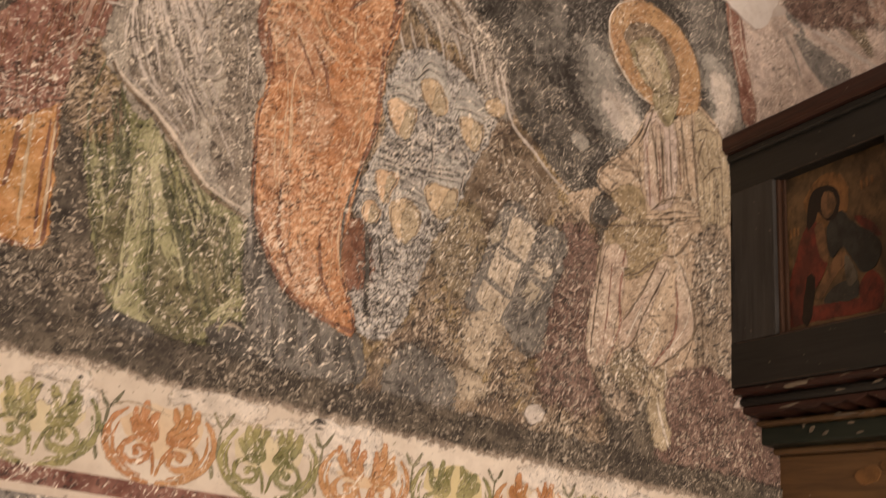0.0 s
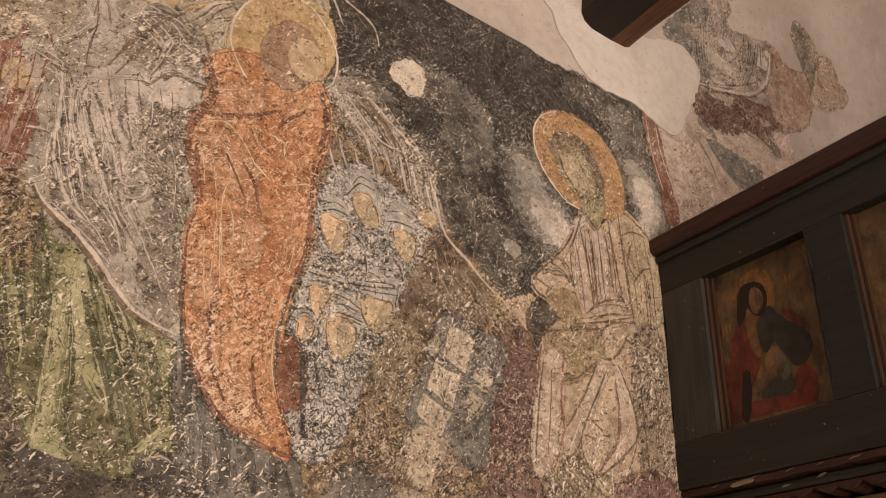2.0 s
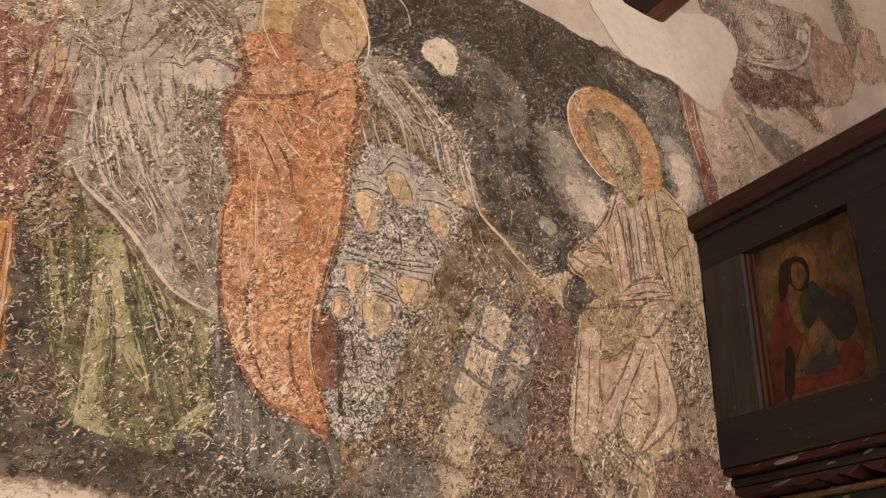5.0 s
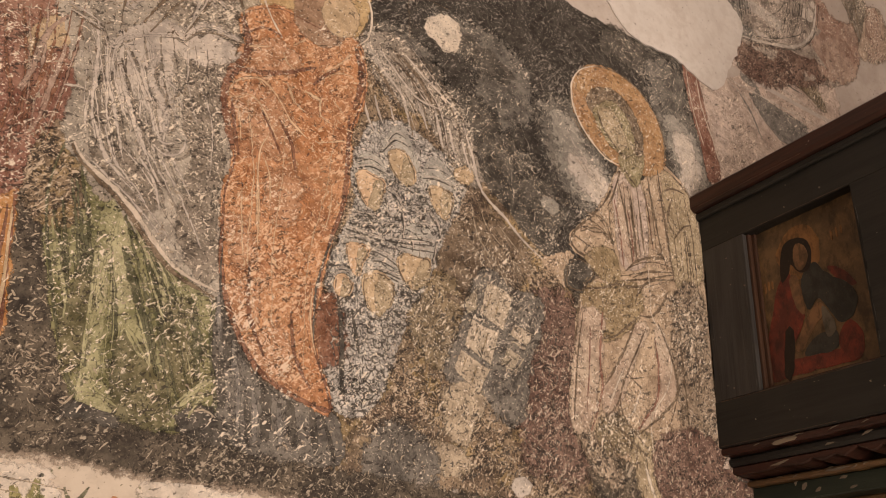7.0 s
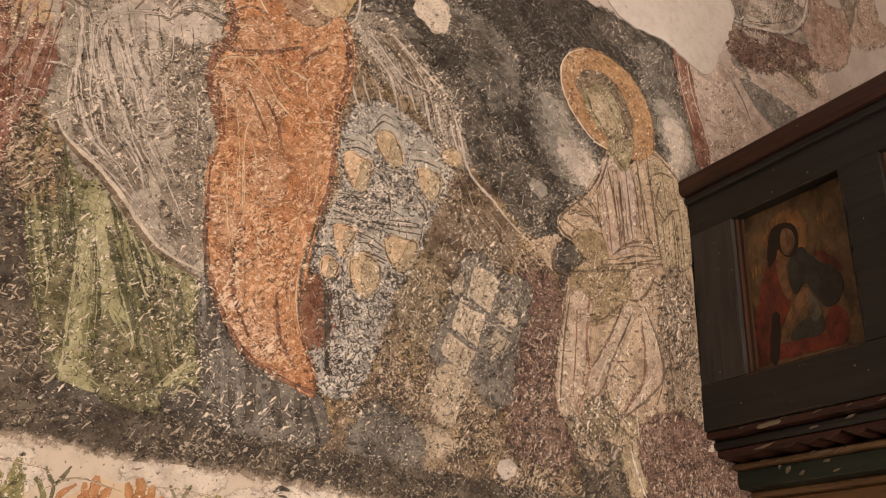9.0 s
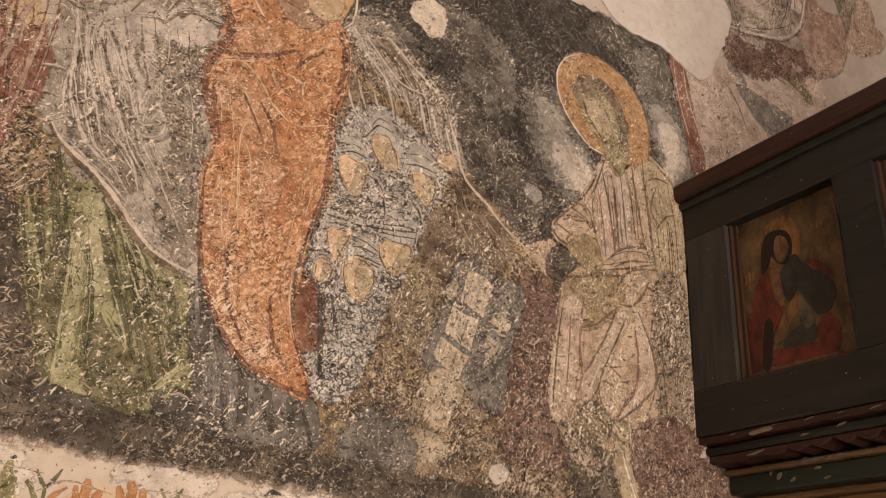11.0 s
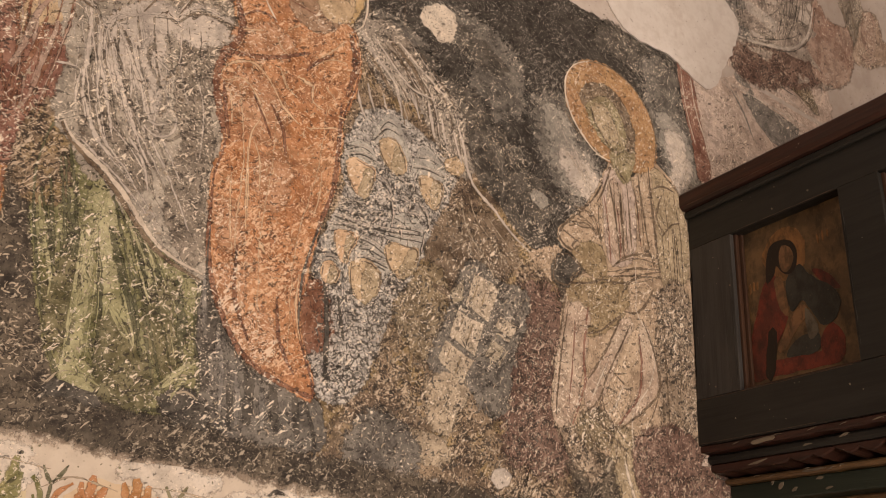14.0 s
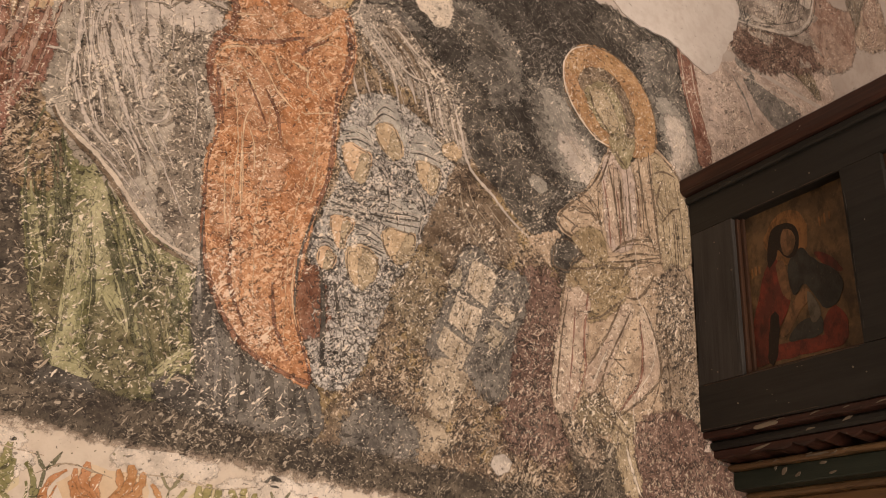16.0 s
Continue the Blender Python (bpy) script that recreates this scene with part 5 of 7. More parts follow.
lines("fold_line", [(6, [(1.613, 2.508), (1.573, 2.424), (1.518, 2.337)]), (5, [(1.643, 2.497), (1.602, 2.416), (1.573, 2.36), (1.552, 2.307), (1.524, 2.274)]), (5, [(1.557, 2.315), (1.569, 2.276), (1.604, 2.247)]), (7, [(1.681, 2.522), (1.713, 2.458), (1.732, 2.389), (1.725, 2.351), (1.678, 2.304), (1.607, 2.247)]), (4, [(1.585, 2.375), (1.603, 2.363), (1.627, 2.349)]), (3, [(1.589, 2.367), (1.631, 2.38)]), (5, [(1.741, 2.61), (1.75, 2.529), (1.753, 2.431), (1.759, 2.322), (1.759, 2.259)])] + [(4, [(1.767, 2.55), (1.794, 2.502), (1.805, 2.428), (1.794, 2.358)]),
                    (4, [(1.728, 2.351), (1.71, 2.305), (1.69, 2.273)]), (4, [(1.742, 2.347), (1.743, 2.291)]), (6, [(1.517, 2.266), (1.568, 2.243), (1.629, 2.205)]), (4, [(1.538, 2.277), (1.585, 2.258), (1.638, 2.216)]), (5, [(1.597, 2.216), (1.6, 2.171)]), (5, [(1.627, 2.201), (1.633, 2.15), (1.665, 2.092)]), (4, [(1.516, 2.233), (1.541, 2.199), (1.566, 2.178)]), (4, [(1.459, 2.488), (1.443, 2.378), (1.433, 2.243)])], "line", cream, 7.4, "dark brown fold lines", full=1.0)
lines("red_fold_line", [(7, [(1.67, 2.478), (1.676, 2.412), (1.667, 2.338), (1.631, 2.289), (1.603, 2.256)]), (7, [(1.516, 2.504), (1.505, 2.393), (1.509, 2.325), (1.478, 2.232)]), (4, [(1.48, 2.458), (1.475, 2.365), (1.466, 2.269)]), (5, [(1.561, 2.807), (1.577, 2.721), (1.584, 2.635)]), (5, [(1.603, 2.792), (1.615, 2.704), (1.614, 2.652)]), (4, [(1.666, 2.847), (1.675, 2.772), (1.681, 2.697)])], "redline", cream, 7.2, full=1.0)
lines("fold_light", [(4, [(1.659, 2.663), (1.664, 2.584), (1.662, 2.537), (1.694, 2.495), (1.717, 2.452), (1.714, 2.407), (1.695, 2.359), (1.649, 2.293), (1.647, 2.218)]), (9, [(1.622, 2.187), (1.641, 2.133), (1.661, 2.091)]), (7, [(1.572, 2.388), (1.544, 2.332), (1.53, 2.302)]), (6, [(1.62, 2.349), (1.596, 2.296), (1.577, 2.278)])], "white", cream, 7.5, "pale fold lights", full=0.9)
patch("white_smear", [(1.58, 2.842), (1.613, 2.843), (1.629, 2.679), (1.602, 2.655), (1.576, 2.72)], "pinkwhite", cream, 6.4, rag=0.005)
glow_l = patch("pale_wing", [(1.37, 2.993), (1.412, 3.016), (1.443, 2.971), (1.484, 2.916), (1.528, 2.894), (1.526, 2.752), (1.478, 2.76), (1.427, 2.799), (1.39, 2.869), (1.366, 2.929)], "sky_pale", fresco, 3, "smoky pale wing", 0.014, fade=0.06)
patch("wing_core", [(1.395, 2.968), (1.422, 2.966), (1.446, 2.91), (1.484, 2.881), (1.528, 2.868), (1.526, 2.781), (1.483, 2.791), (1.433, 2.831), (1.408, 2.894)], "chipgrey", glow_l, 3.6, rag=0.016, fade=0.05)
patch("wing_core", [(1.431, 2.878), (1.464, 2.873), (1.527, 2.846), (1.527, 2.794), (1.483, 2.799), (1.443, 2.83)], "cloud", glow_l, 4, rag=0.012, fade=0.04)
glow_r = patch("pale_wing", [(1.723, 3.276), (1.8, 3.303), (1.838, 3.172), (1.883, 3.08), (1.889, 2.955), (1.822, 2.912), (1.79, 2.993), (1.751, 3.084), (1.734, 3.177)], "sky_pale", fresco, 3, "smoky pale wing", 0.014, fade=0.06)
patch("wing_core", [(1.765, 3.12), (1.816, 3.117), (1.859, 3.07), (1.878, 2.961), (1.823, 2.921), (1.801, 2.998), (1.776, 3.065)], "chipgrey", glow_r, 3.6, rag=0.016, fade=0.05)
patch("wing_core", [(1.79, 3.081), (1.827, 3.082), (1.859, 3.011), (1.847, 2.94), (1.819, 2.934), (1.805, 2.999)], "cloud", glow_r, 4, rag=0.012, fade=0.035)
halo2 = patch("halo", [(1.511, 3.183), (1.587, 3.194), (1.667, 3.165), (1.72, 3.1), (1.738, 3.028), (1.732, 2.965), (1.681, 2.919), (1.614, 2.911), (1.539, 2.922), (1.475, 2.971), (1.442, 3.028), (1.44, 3.099), (1.466, 3.147)], "gold", fresco, 6, "gold halo disc with a white rim", 0.002)
lines("halo_rim", [(5, [(1.58, 2.91), (1.532, 2.919), (1.47, 2.972), (1.438, 3.033), (1.436, 3.097), (1.463, 3.149), (1.511, 3.184)])], "white", halo2, 7, "white painted rim")
lines("halo_edge", [(5, [(1.511, 3.184), (1.593, 3.197), (1.673, 3.168), (1.726, 3.102), (1.742, 3.03), (1.735, 2.961)]), (4, [(1.434, 2.994), (1.485, 2.948), (1.565, 2.91)])], "umber", halo2, 6.9)
patch("dark_crescent", [(1.484, 3.06), (1.502, 3.1), (1.54, 3.125), (1.589, 3.126), (1.632, 3.092), (1.659, 3.034), (1.66, 2.973), (1.635, 2.967), (1.628, 3.021), (1.595, 3.072), (1.558, 3.087), (1.52, 3.063), (1.501, 3.038)], "umber", halo2, 7.2, "brown crescent", 0.005, fade=0.008)
patch("plain_oval", [(1.507, 3.037), (1.53, 3.073), (1.567, 3.09), (1.605, 3.071), (1.631, 3.014), (1.626, 2.964), (1.595, 2.948), (1.558, 2.961), (1.526, 2.994)], "tan", halo2, 7.6, "plain tan oval", 0.005, fade=0.01)
patch("oval_light", [(1.523, 3.044), (1.55, 3.064), (1.579, 3.048), (1.604, 2.997), (1.592, 2.963), (1.559, 2.983), (1.534, 3.011)], "creamdark2", halo2, 7.8, rag=0.008, fade=0.014)
patch("plain_neck", [(1.587, 2.94), (1.658, 2.977), (1.658, 2.932), (1.633, 2.869), (1.604, 2.887)], "tan", halo2, 6.8, rag=0.004)
lines("oval_outline", [(4, [(1.516, 3.049), (1.535, 2.998), (1.586, 2.949), (1.618, 2.949)]), (4, [(1.595, 2.908), (1.617, 2.885), (1.636, 2.868)])], "line", halo2, 8)

# lower right rocks and torn edge
rocks = patch("maroon_rock_ground", [(1.642, 2.225), (1.741, 2.257), (1.841, 2.264), (1.883, 2.23), (1.945, 2.191), (1.987, 2.141), (1.998, 2.069), (1.666, 2.024), (1.657, 2.159)], "maroon", fresco, 4.4, "maroon painted rocks, much chipped", 0.012, fade=0.03)
scratches("rock_fleck", [(1.655, 2.218), (1.83, 2.258), (1.952, 2.173), (1.964, 2.101), (1.675, 2.047)], 150, 60, 45, 0.014, 4.5, "chip", rocks, 6, 21)
patch("worn_edge", [(1.759, 2.269), (1.843, 2.293), (1.883, 2.239), (1.849, 2.224), (1.792, 2.238)], "pink", fresco, 5, rag=0.006)
lines("rock_edge", [(4, [(1.875, 2.233), (1.903, 2.205), (1.945, 2.197), (1.97, 2.161)])], "black", rocks, 5.5)

# foot of the painting
slate = patch("slate_foot", [(0.673, 2.314), (0.713, 2.246), (0.755, 2.198), (0.805, 2.165), (0.904, 2.155), (0.931, 2.086), (0.857, 2.048), (0.777, 2.068), (0.717, 2.114)], "slatedark", fresco, 4.2, "slate grey strip at the foot", 0.008)
for k, (w, q) in enumerate(((11, [(0.686, 2.336), (0.699, 2.278), (0.719, 2.186)]), (15, [(0.691, 2.221), (0.708, 2.173), (0.72, 2.124)]), (15, [(0.782, 2.179), (0.792, 2.14), (0.798, 2.085)]), (15, [(0.829, 2.161), (0.839, 2.123), (0.846, 2.089)]), (8, [(0.709, 2.264), (0.731, 2.226), (0.774, 2.194)]), (10, [(0.868, 2.161), (0.879, 2.121), (0.888, 2.081)]), (8, [(0.756, 2.147), (0.766, 2.109), (0.769, 2.074)]))):
    lines("dark_stripe", [(w, q)], "black", slate, 5.2, "dark upright stripes" if k == 0 else "", full=2.2)
lines("pale_stripe", [(8, [(0.721, 2.224), (0.74, 2.165), (0.751, 2.096)]), (8, [(0.763, 2.17), (0.774, 2.131), (0.781, 2.081)]), (8, [(0.811, 2.154), (0.819, 2.119), (0.825, 2.08)]), (7, [(0.674, 2.338), (0.685, 2.29), (0.695, 2.233)])], "slate", slate, 5.0, "pale slate stripes", full=1.6)
patch("black_foot", [(0.494, 2.063), (0.51, 2.092), (0.541, 2.103), (0.564, 2.091), (0.568, 2.064), (0.543, 2.043), (0.509, 2.044)], "black", fresco, 5, "black painted shoe shape", 0.008, fade=0.016)
patch("black_foot", [(0.657, 2.096), (0.682, 2.114), (0.714, 2.103), (0.734, 2.063), (0.726, 2.042), (0.699, 2.052), (0.675, 2.076)], "black", fresco, 5, rag=0.008, fade=0.016)
lines("shoe_edge", [(4, [(0.507, 2.103), (0.532, 2.107), (0.56, 2.1)]), (4, [(0.485, 2.089), (0.494, 2.086), (0.503, 2.102)]), (4, [(0.665, 2.105), (0.691, 2.116), (0.713, 2.108)])], "chip", fresco, 5.6)
FOOT = [(0.3, 2.104), (0.416, 2.129), (0.685, 2.1), (0.933, 2.152), (1.378, 2.145), (1.388, 2.024), (0.902, 2.02), (0.567, 2.025), (0.329, 2.006)]
scratches("ground_fleck", FOOT, 280, 45, 50, 0.012, 4.0, "chip", ground, 4.6, 31)
scratches("ground_fleck", [(0.337, 2.343), (0.4, 2.368), (0.458, 2.19), (0.51, 2.1), (0.495, 2.031), (0.434, 2.018)], 170, 30, 50, 0.013, 3.8, "chip", ground, 2.6, 32)
for k, q in enumerate(([(1.322, 2.096), (1.316, 2.084), (1.301, 2.078), (1.288, 2.084), (1.287, 2.096), (1.299, 2.106), (1.315, 2.106)], [(1.118, 2.036), (1.102, 2.018), (1.079, 2.016), (1.066, 2.032), (1.071, 2.053), (1.093, 2.064), (1.114, 2.057)], [(1.179, 2.046), (1.173, 2.03), (1.159, 2.024), (1.146, 2.032), (1.144, 2.049), (1.155, 2.061), (1.17, 2.06)], [(1.419, 2.052), (1.413, 2.041), (1.401, 2.039), (1.393, 2.047), (1.399, 2.058), (1.412, 2.06)])):
    patch("white_loss", q, "cloud", fresco, 6.8, "white plaster loss" if k == 0 else "", 0.006, fade=0.008)
patch("white_loss", [(1.02, 3.07), (1.044, 3.1), (1.092, 3.11), (1.107, 3.077), (1.091, 3.033), (1.067, 3.023), (1.031, 3.035)], "white", fresco, 4.5, rag=0.013, fade=0.012)
patch("white_loss", [(1.342, 2.726), (1.365, 2.739), (1.39, 2.732), (1.379, 2.714), (1.352, 2.713)], "chipgrey", fresco, 3.2, rag=0.007)

# sky: smoky clouds, black strokes
for k, q in enumerate(([(1.086, 3.099), (1.162, 3.112), (1.234, 3.093), (1.29, 3.038), (1.285, 2.929), (1.241, 2.927), (1.203, 2.996), (1.133, 3.042)], [(1.03, 3.087), (1.086, 3.108), (1.165, 3.076), (1.133, 3.042), (1.065, 3.052)], [(1.17, 2.981), (1.238, 3.004), (1.284, 2.946), (1.243, 2.893), (1.183, 2.909)], [(0.921, 3.002), (0.981, 3.008), (1.04, 2.969), (1.029, 2.913), (0.965, 2.941)], [(1.246, 2.827), (1.297, 2.832), (1.316, 2.789), (1.265, 2.77)], [(1.702, 3.319), (1.794, 3.3), (1.822, 3.196), (1.775, 3.185), (1.721, 3.243)], [(1.353, 2.706), (1.414, 2.704), (1.388, 2.664), (1.341, 2.667)])):
    patch("smoky_cloud", q, "sky_pale", sky_patch, 2.5 + 0.02 * k, "smoky grey cloud" if k == 0 else "", rag=0.016, fade=0.05)
for k, q in enumerate(([(1.105, 3.077), (1.147, 3.081), (1.218, 3.057), (1.25, 3.032), (1.238, 3.004), (1.194, 3.01), (1.133, 3.033)], [(1.069, 2.911), (1.124, 2.924), (1.183, 2.9), (1.21, 2.878), (1.178, 2.84), (1.114, 2.845)], [(1.146, 2.842), (1.211, 2.854), (1.333, 2.78), (1.388, 2.703), (1.338, 2.594), (1.253, 2.663), (1.185, 2.723)], [(1.026, 2.954), (1.067, 2.931), (1.112, 2.869), (1.09, 2.842), (1.047, 2.889)], [(1.558, 3.33), (1.657, 3.328), (1.747, 3.298), (1.698, 3.243), (1.599, 3.257), (1.545, 3.261)], [(1.746, 3.183), (1.797, 3.175), (1.803, 3.097), (1.764, 3.11)])):
    patch("black_stroke", q, "black", sky_patch, 2.8 + 0.02 * k, "black painted stroke" if k == 0 else "", rag=0.016, fade=0.03)
for k, q in enumerate(([(0.751, 2.236), (0.793, 2.275), (0.813, 2.224), (0.784, 2.201)], [(0.657, 2.7), (0.689, 2.722), (0.745, 2.683), (0.737, 2.617), (0.691, 2.639)], [(0.736, 2.55), (0.774, 2.578), (0.782, 2.489), (0.756, 2.467)], [(0.702, 2.329), (0.731, 2.349), (0.743, 2.279), (0.718, 2.283)], [(0.674, 2.451), (0.7, 2.46), (0.715, 2.392), (0.695, 2.368)], [(0.637, 2.807), (0.705, 2.849), (0.736, 2.818), (0.68, 2.772)])):
    patch("faded_area", q, "faded_orange", orange, 7.6 + 0.02 * k, "faded pinkish area" if k == 0 else "", 0.014, fade=0.05)
# families of finer folds
folds("fine_fold", [(0.362, 2.692), (0.381, 2.63), (0.394, 2.567), (0.407, 2.507)], [(0.468, 2.7), (0.499, 2.631), (0.536, 2.566), (0.591, 2.487)], 8, 4, "cloud", grey, 7.1, 71)
folds("fine_fold", [(0.398, 2.592), (0.418, 2.534), (0.451, 2.493), (0.506, 2.452)], [(0.502, 2.62), (0.544, 2.546), (0.598, 2.456), (0.656, 2.349)], 8, 4, "greydark", grey, 6.9, 72)
folds("fine_fold", [(0.42, 2.48), (0.461, 2.455), (0.513, 2.423), (0.582, 2.365)], [(0.529, 2.586), (0.57, 2.535), (0.613, 2.474), (0.651, 2.39)], 6, 5, "cloud", grey, 6.95, 73)
folds("fine_fold", [(0.358, 2.73), (0.391, 2.659), (0.406, 2.582), (0.414, 2.529)], [(0.561, 2.783), (0.583, 2.701), (0.616, 2.616), (0.637, 2.517)], 9, 4, "cloud", grey, 7.05, 74)
folds("fine_fold", [(0.371, 2.751), (0.404, 2.679), (0.422, 2.591), (0.433, 2.527)], [(0.587, 2.77), (0.605, 2.7), (0.63, 2.623), (0.644, 2.509)], 8, 4, "greydark", grey, 6.9, 75)
folds("fine_fold", [(0.41, 2.873), (0.439, 2.849), (0.478, 2.845)], [(0.481, 2.951), (0.541, 2.946), (0.605, 2.881)], 6, 5, "cloud", grey, 7.05, 76)
folds("fine_fold", [(0.481, 2.41), (0.482, 2.31), (0.495, 2.201), (0.502, 2.102)], [(0.5, 2.407), (0.519, 2.313), (0.539, 2.214), (0.555, 2.094)], 5, 4, "greenlight", green, 6, 77)
folds("fine_fold", [(0.502, 2.403), (0.535, 2.318), (0.576, 2.225), (0.625, 2.093)], [(0.536, 2.385), (0.599, 2.31), (0.646, 2.226), (0.691, 2.108)], 8, 5, "greendark", green, 5.8, 78)
folds("fine_fold", [(0.523, 2.385), (0.572, 2.311), (0.604, 2.233), (0.647, 2.107)], [(0.565, 2.359), (0.623, 2.308), (0.655, 2.229), (0.697, 2.118)], 4, 4, "greenlight", green, 5.9, 79)
folds("fine_fold", [(0.408, 2.371), (0.438, 2.295), (0.468, 2.211), (0.498, 2.131)], [(0.422, 2.47), (0.469, 2.344), (0.489, 2.236), (0.504, 2.15)], 6, 6, "greendark", green, 5.7, 80)
folds("fine_fold", [(0.649, 2.692), (0.678, 2.558), (0.702, 2.408), (0.735, 2.272)], [(0.86, 2.741), (0.861, 2.585), (0.845, 2.402), (0.868, 2.208)], 3, 3, "peach", orange, 8.7, 82)
folds("fine_fold", [(1.576, 2.844), (1.585, 2.769), (1.593, 2.697), (1.602, 2.648)], [(1.71, 2.931), (1.726, 2.822), (1.733, 2.73), (1.74, 2.671)], 8, 3, "line", cream, 7.3, 86)
folds("fine_fold", [(1.741, 2.943), (1.746, 2.813), (1.752, 2.721), (1.758, 2.647)], [(1.81, 2.903), (1.832, 2.78), (1.838, 2.688), (1.837, 2.612)], 6, 4, "line", cream, 7.3, 89)
folds("fine_fold", [(1.455, 2.692), (1.489, 2.697), (1.532, 2.705)], [(1.54, 2.783), (1.551, 2.742), (1.561, 2.656)], 5, 4, "line", cream, 7.3, 90)
folds("fine_fold", [(1.584, 2.62), (1.647, 2.663), (1.741, 2.69)], [(1.558, 2.577), (1.646, 2.597), (1.748, 2.641)], 4, 4, "line", cream, 7.3, 91)
folds("fine_fold", [(0.245, 2.684), (0.277, 2.595), (0.314, 2.49)], [(0.365, 2.801), (0.364, 2.669), (0.364, 2.493)], 6, 6, "rust", red, 5.3, 92)
folds("fine_fold", [(0.248, 2.699), (0.291, 2.579), (0.327, 2.475)], [(0.372, 2.812), (0.364, 2.682), (0.364, 2.504)], 3, 5, "pinkred", red, 5.35, 93)
folds("fine_fold", [(0.227, 2.51), (0.241, 2.432), (0.258, 2.348)], [(0.326, 2.582), (0.328, 2.494), (0.336, 2.402)], 5, 6, "rust", red, 5.3, 94)
patch("rock_face", [(0.883, 2.949), (0.931, 2.982), (0.994, 2.955), (1.062, 2.896), (1.13, 2.844), (1.17, 2.717), (1.112, 2.756), (1.036, 2.835), (0.976, 2.839), (0.929, 2.865)], "rock", hill, 4.9, "greyish brown painted rocks", 0.012, fade=0.03)
folds("rock_stroke", [(0.89, 2.928), (0.931, 2.875), (0.978, 2.825), (0.998, 2.777)], [(1, 2.987), (1.079, 2.935), (1.13, 2.868), (1.163, 2.75)], 4, 4, "cloud", hill, 5.3, 98)
folds("rock_stroke", [(0.898, 2.917), (0.943, 2.866), (0.986, 2.815), (1.006, 2.767)], [(1.016, 2.979), (1.087, 2.923), (1.138, 2.857), (1.168, 2.738)], 9, 5, "umber", hill, 5.2, 99)
folds("rock_stroke", [(1.19, 2.691), (1.238, 2.64), (1.3, 2.595), (1.341, 2.541)], [(1.135, 2.656), (1.156, 2.584), (1.189, 2.53), (1.236, 2.469)], 5, 6, "umber", hill, 5.2, 100)
folds("rock_stroke", [(1.206, 2.67), (1.253, 2.632), (1.308, 2.591), (1.349, 2.544)], [(1.15, 2.648), (1.171, 2.576), (1.211, 2.524), (1.25, 2.473)], 3, 4, "chip", hill, 5.3, 101)
folds("rock_stroke", [(0.54, 3.089), (0.607, 3.13), (0.705, 3.175)], [(0.599, 2.953), (0.632, 3.022), (0.662, 3.059)], 6, 5, "cloud", ridge, 5.6, 102)
folds("rock_stroke", [(0.541, 3.04), (0.601, 3.1), (0.708, 3.159)], [(0.597, 2.936), (0.63, 3.005), (0.66, 3.041)], 6, 5, "umber", ridge, 5.5, 103)

folds("feather", [(1.407, 2.965), (1.431, 2.904), (1.469, 2.849)], [(1.46, 2.898), (1.503, 2.862), (1.527, 2.82)], 7, 3, "cloud", glow_l, 4.2, 95)
folds("feather", [(1.431, 2.878), (1.478, 2.836), (1.521, 2.783)], [(1.479, 2.879), (1.512, 2.849), (1.527, 2.811)], 6, 3, "white", glow_l, 4.3, 96)
folds("feather", [(1.775, 3.105), (1.798, 3.026), (1.818, 2.929)], [(1.831, 3.088), (1.855, 3.029), (1.859, 2.944)], 7, 3, "white", glow_r, 4.3, 97)

# flecks, scratches
scratches("hill_fine_fleck", HILLLOW, 420, 58, 35, 0.009, 3.0, "panel", hill, 6.3, 61)
scratches("hill_fine_dark", HILLLOW, 600, 60, 40, 0.010, 3.2, "black", hill, 6.25, 62)
scratches("armour_fine_crack", ARMPOLY, 260, 70, 45, 0.011, 2.6, "black", armour, 6.35, 63)
scratches("sky_scratch", SKY, 300, -38, 30, 0.040, 1.6, "chipgrey", sky_patch, 3, 41)
scratches("sky_fleck", SKY, 260, 50, 60, 0.008, 3.0, "chipgrey", sky_patch, 3.2, 42)
scratches("sky_fleck", [(1.061, 2.904), (1.174, 2.922), (1.314, 2.839), (1.441, 2.746), (1.338, 2.594), (1.236, 2.672), (1.152, 2.741), (1.106, 2.841)], 340, 50, 60, 0.008, 3.0, "chip", sky_patch, 3.3, 43)
ORG = [(0.63, 2.7), (0.823, 2.86), (0.882, 2.832), (0.88, 2.572), (0.851, 2.352), (0.86, 2.261), (0.888, 2.17), (0.773, 2.207), (0.684, 2.359)]
scratches("drapery_fleck", ORG, 330, 62, 35, 0.012, 3.0, "peach", orange, 8.6, 51)
scratches("drapery_dark_fleck", ORG, 160, 62, 40, 0.013, 3.0, "rust", orange, 8.4, 52)
GRE = [(0.404, 2.369), (0.408, 2.491), (0.531, 2.388), (0.658, 2.319), (0.702, 2.119), (0.578, 2.099), (0.508, 2.108)]
scratches("drapery_fleck", GRE, 170, 50, 50, 0.010, 3.2, "chip", green, 6.4, 53)
scratches("drapery_dark_fleck", GRE, 200, 60, 45, 0.012, 3.2, "greendark", green, 6.3, 54)
GRY = [(0.343, 2.746), (0.411, 2.888), (0.585, 2.913), (0.637, 2.799), (0.649, 2.57), (0.67, 2.354), (0.563, 2.377), (0.427, 2.49)]
scratches("drapery_fleck", GRY, 240, 60, 50, 0.010, 3.0, "chip", grey, 7.6, 55)
scratches("drapery_dark_fleck", GRY, 240, 60, 45, 0.012, 2.8, "umber", grey, 7.5, 56)
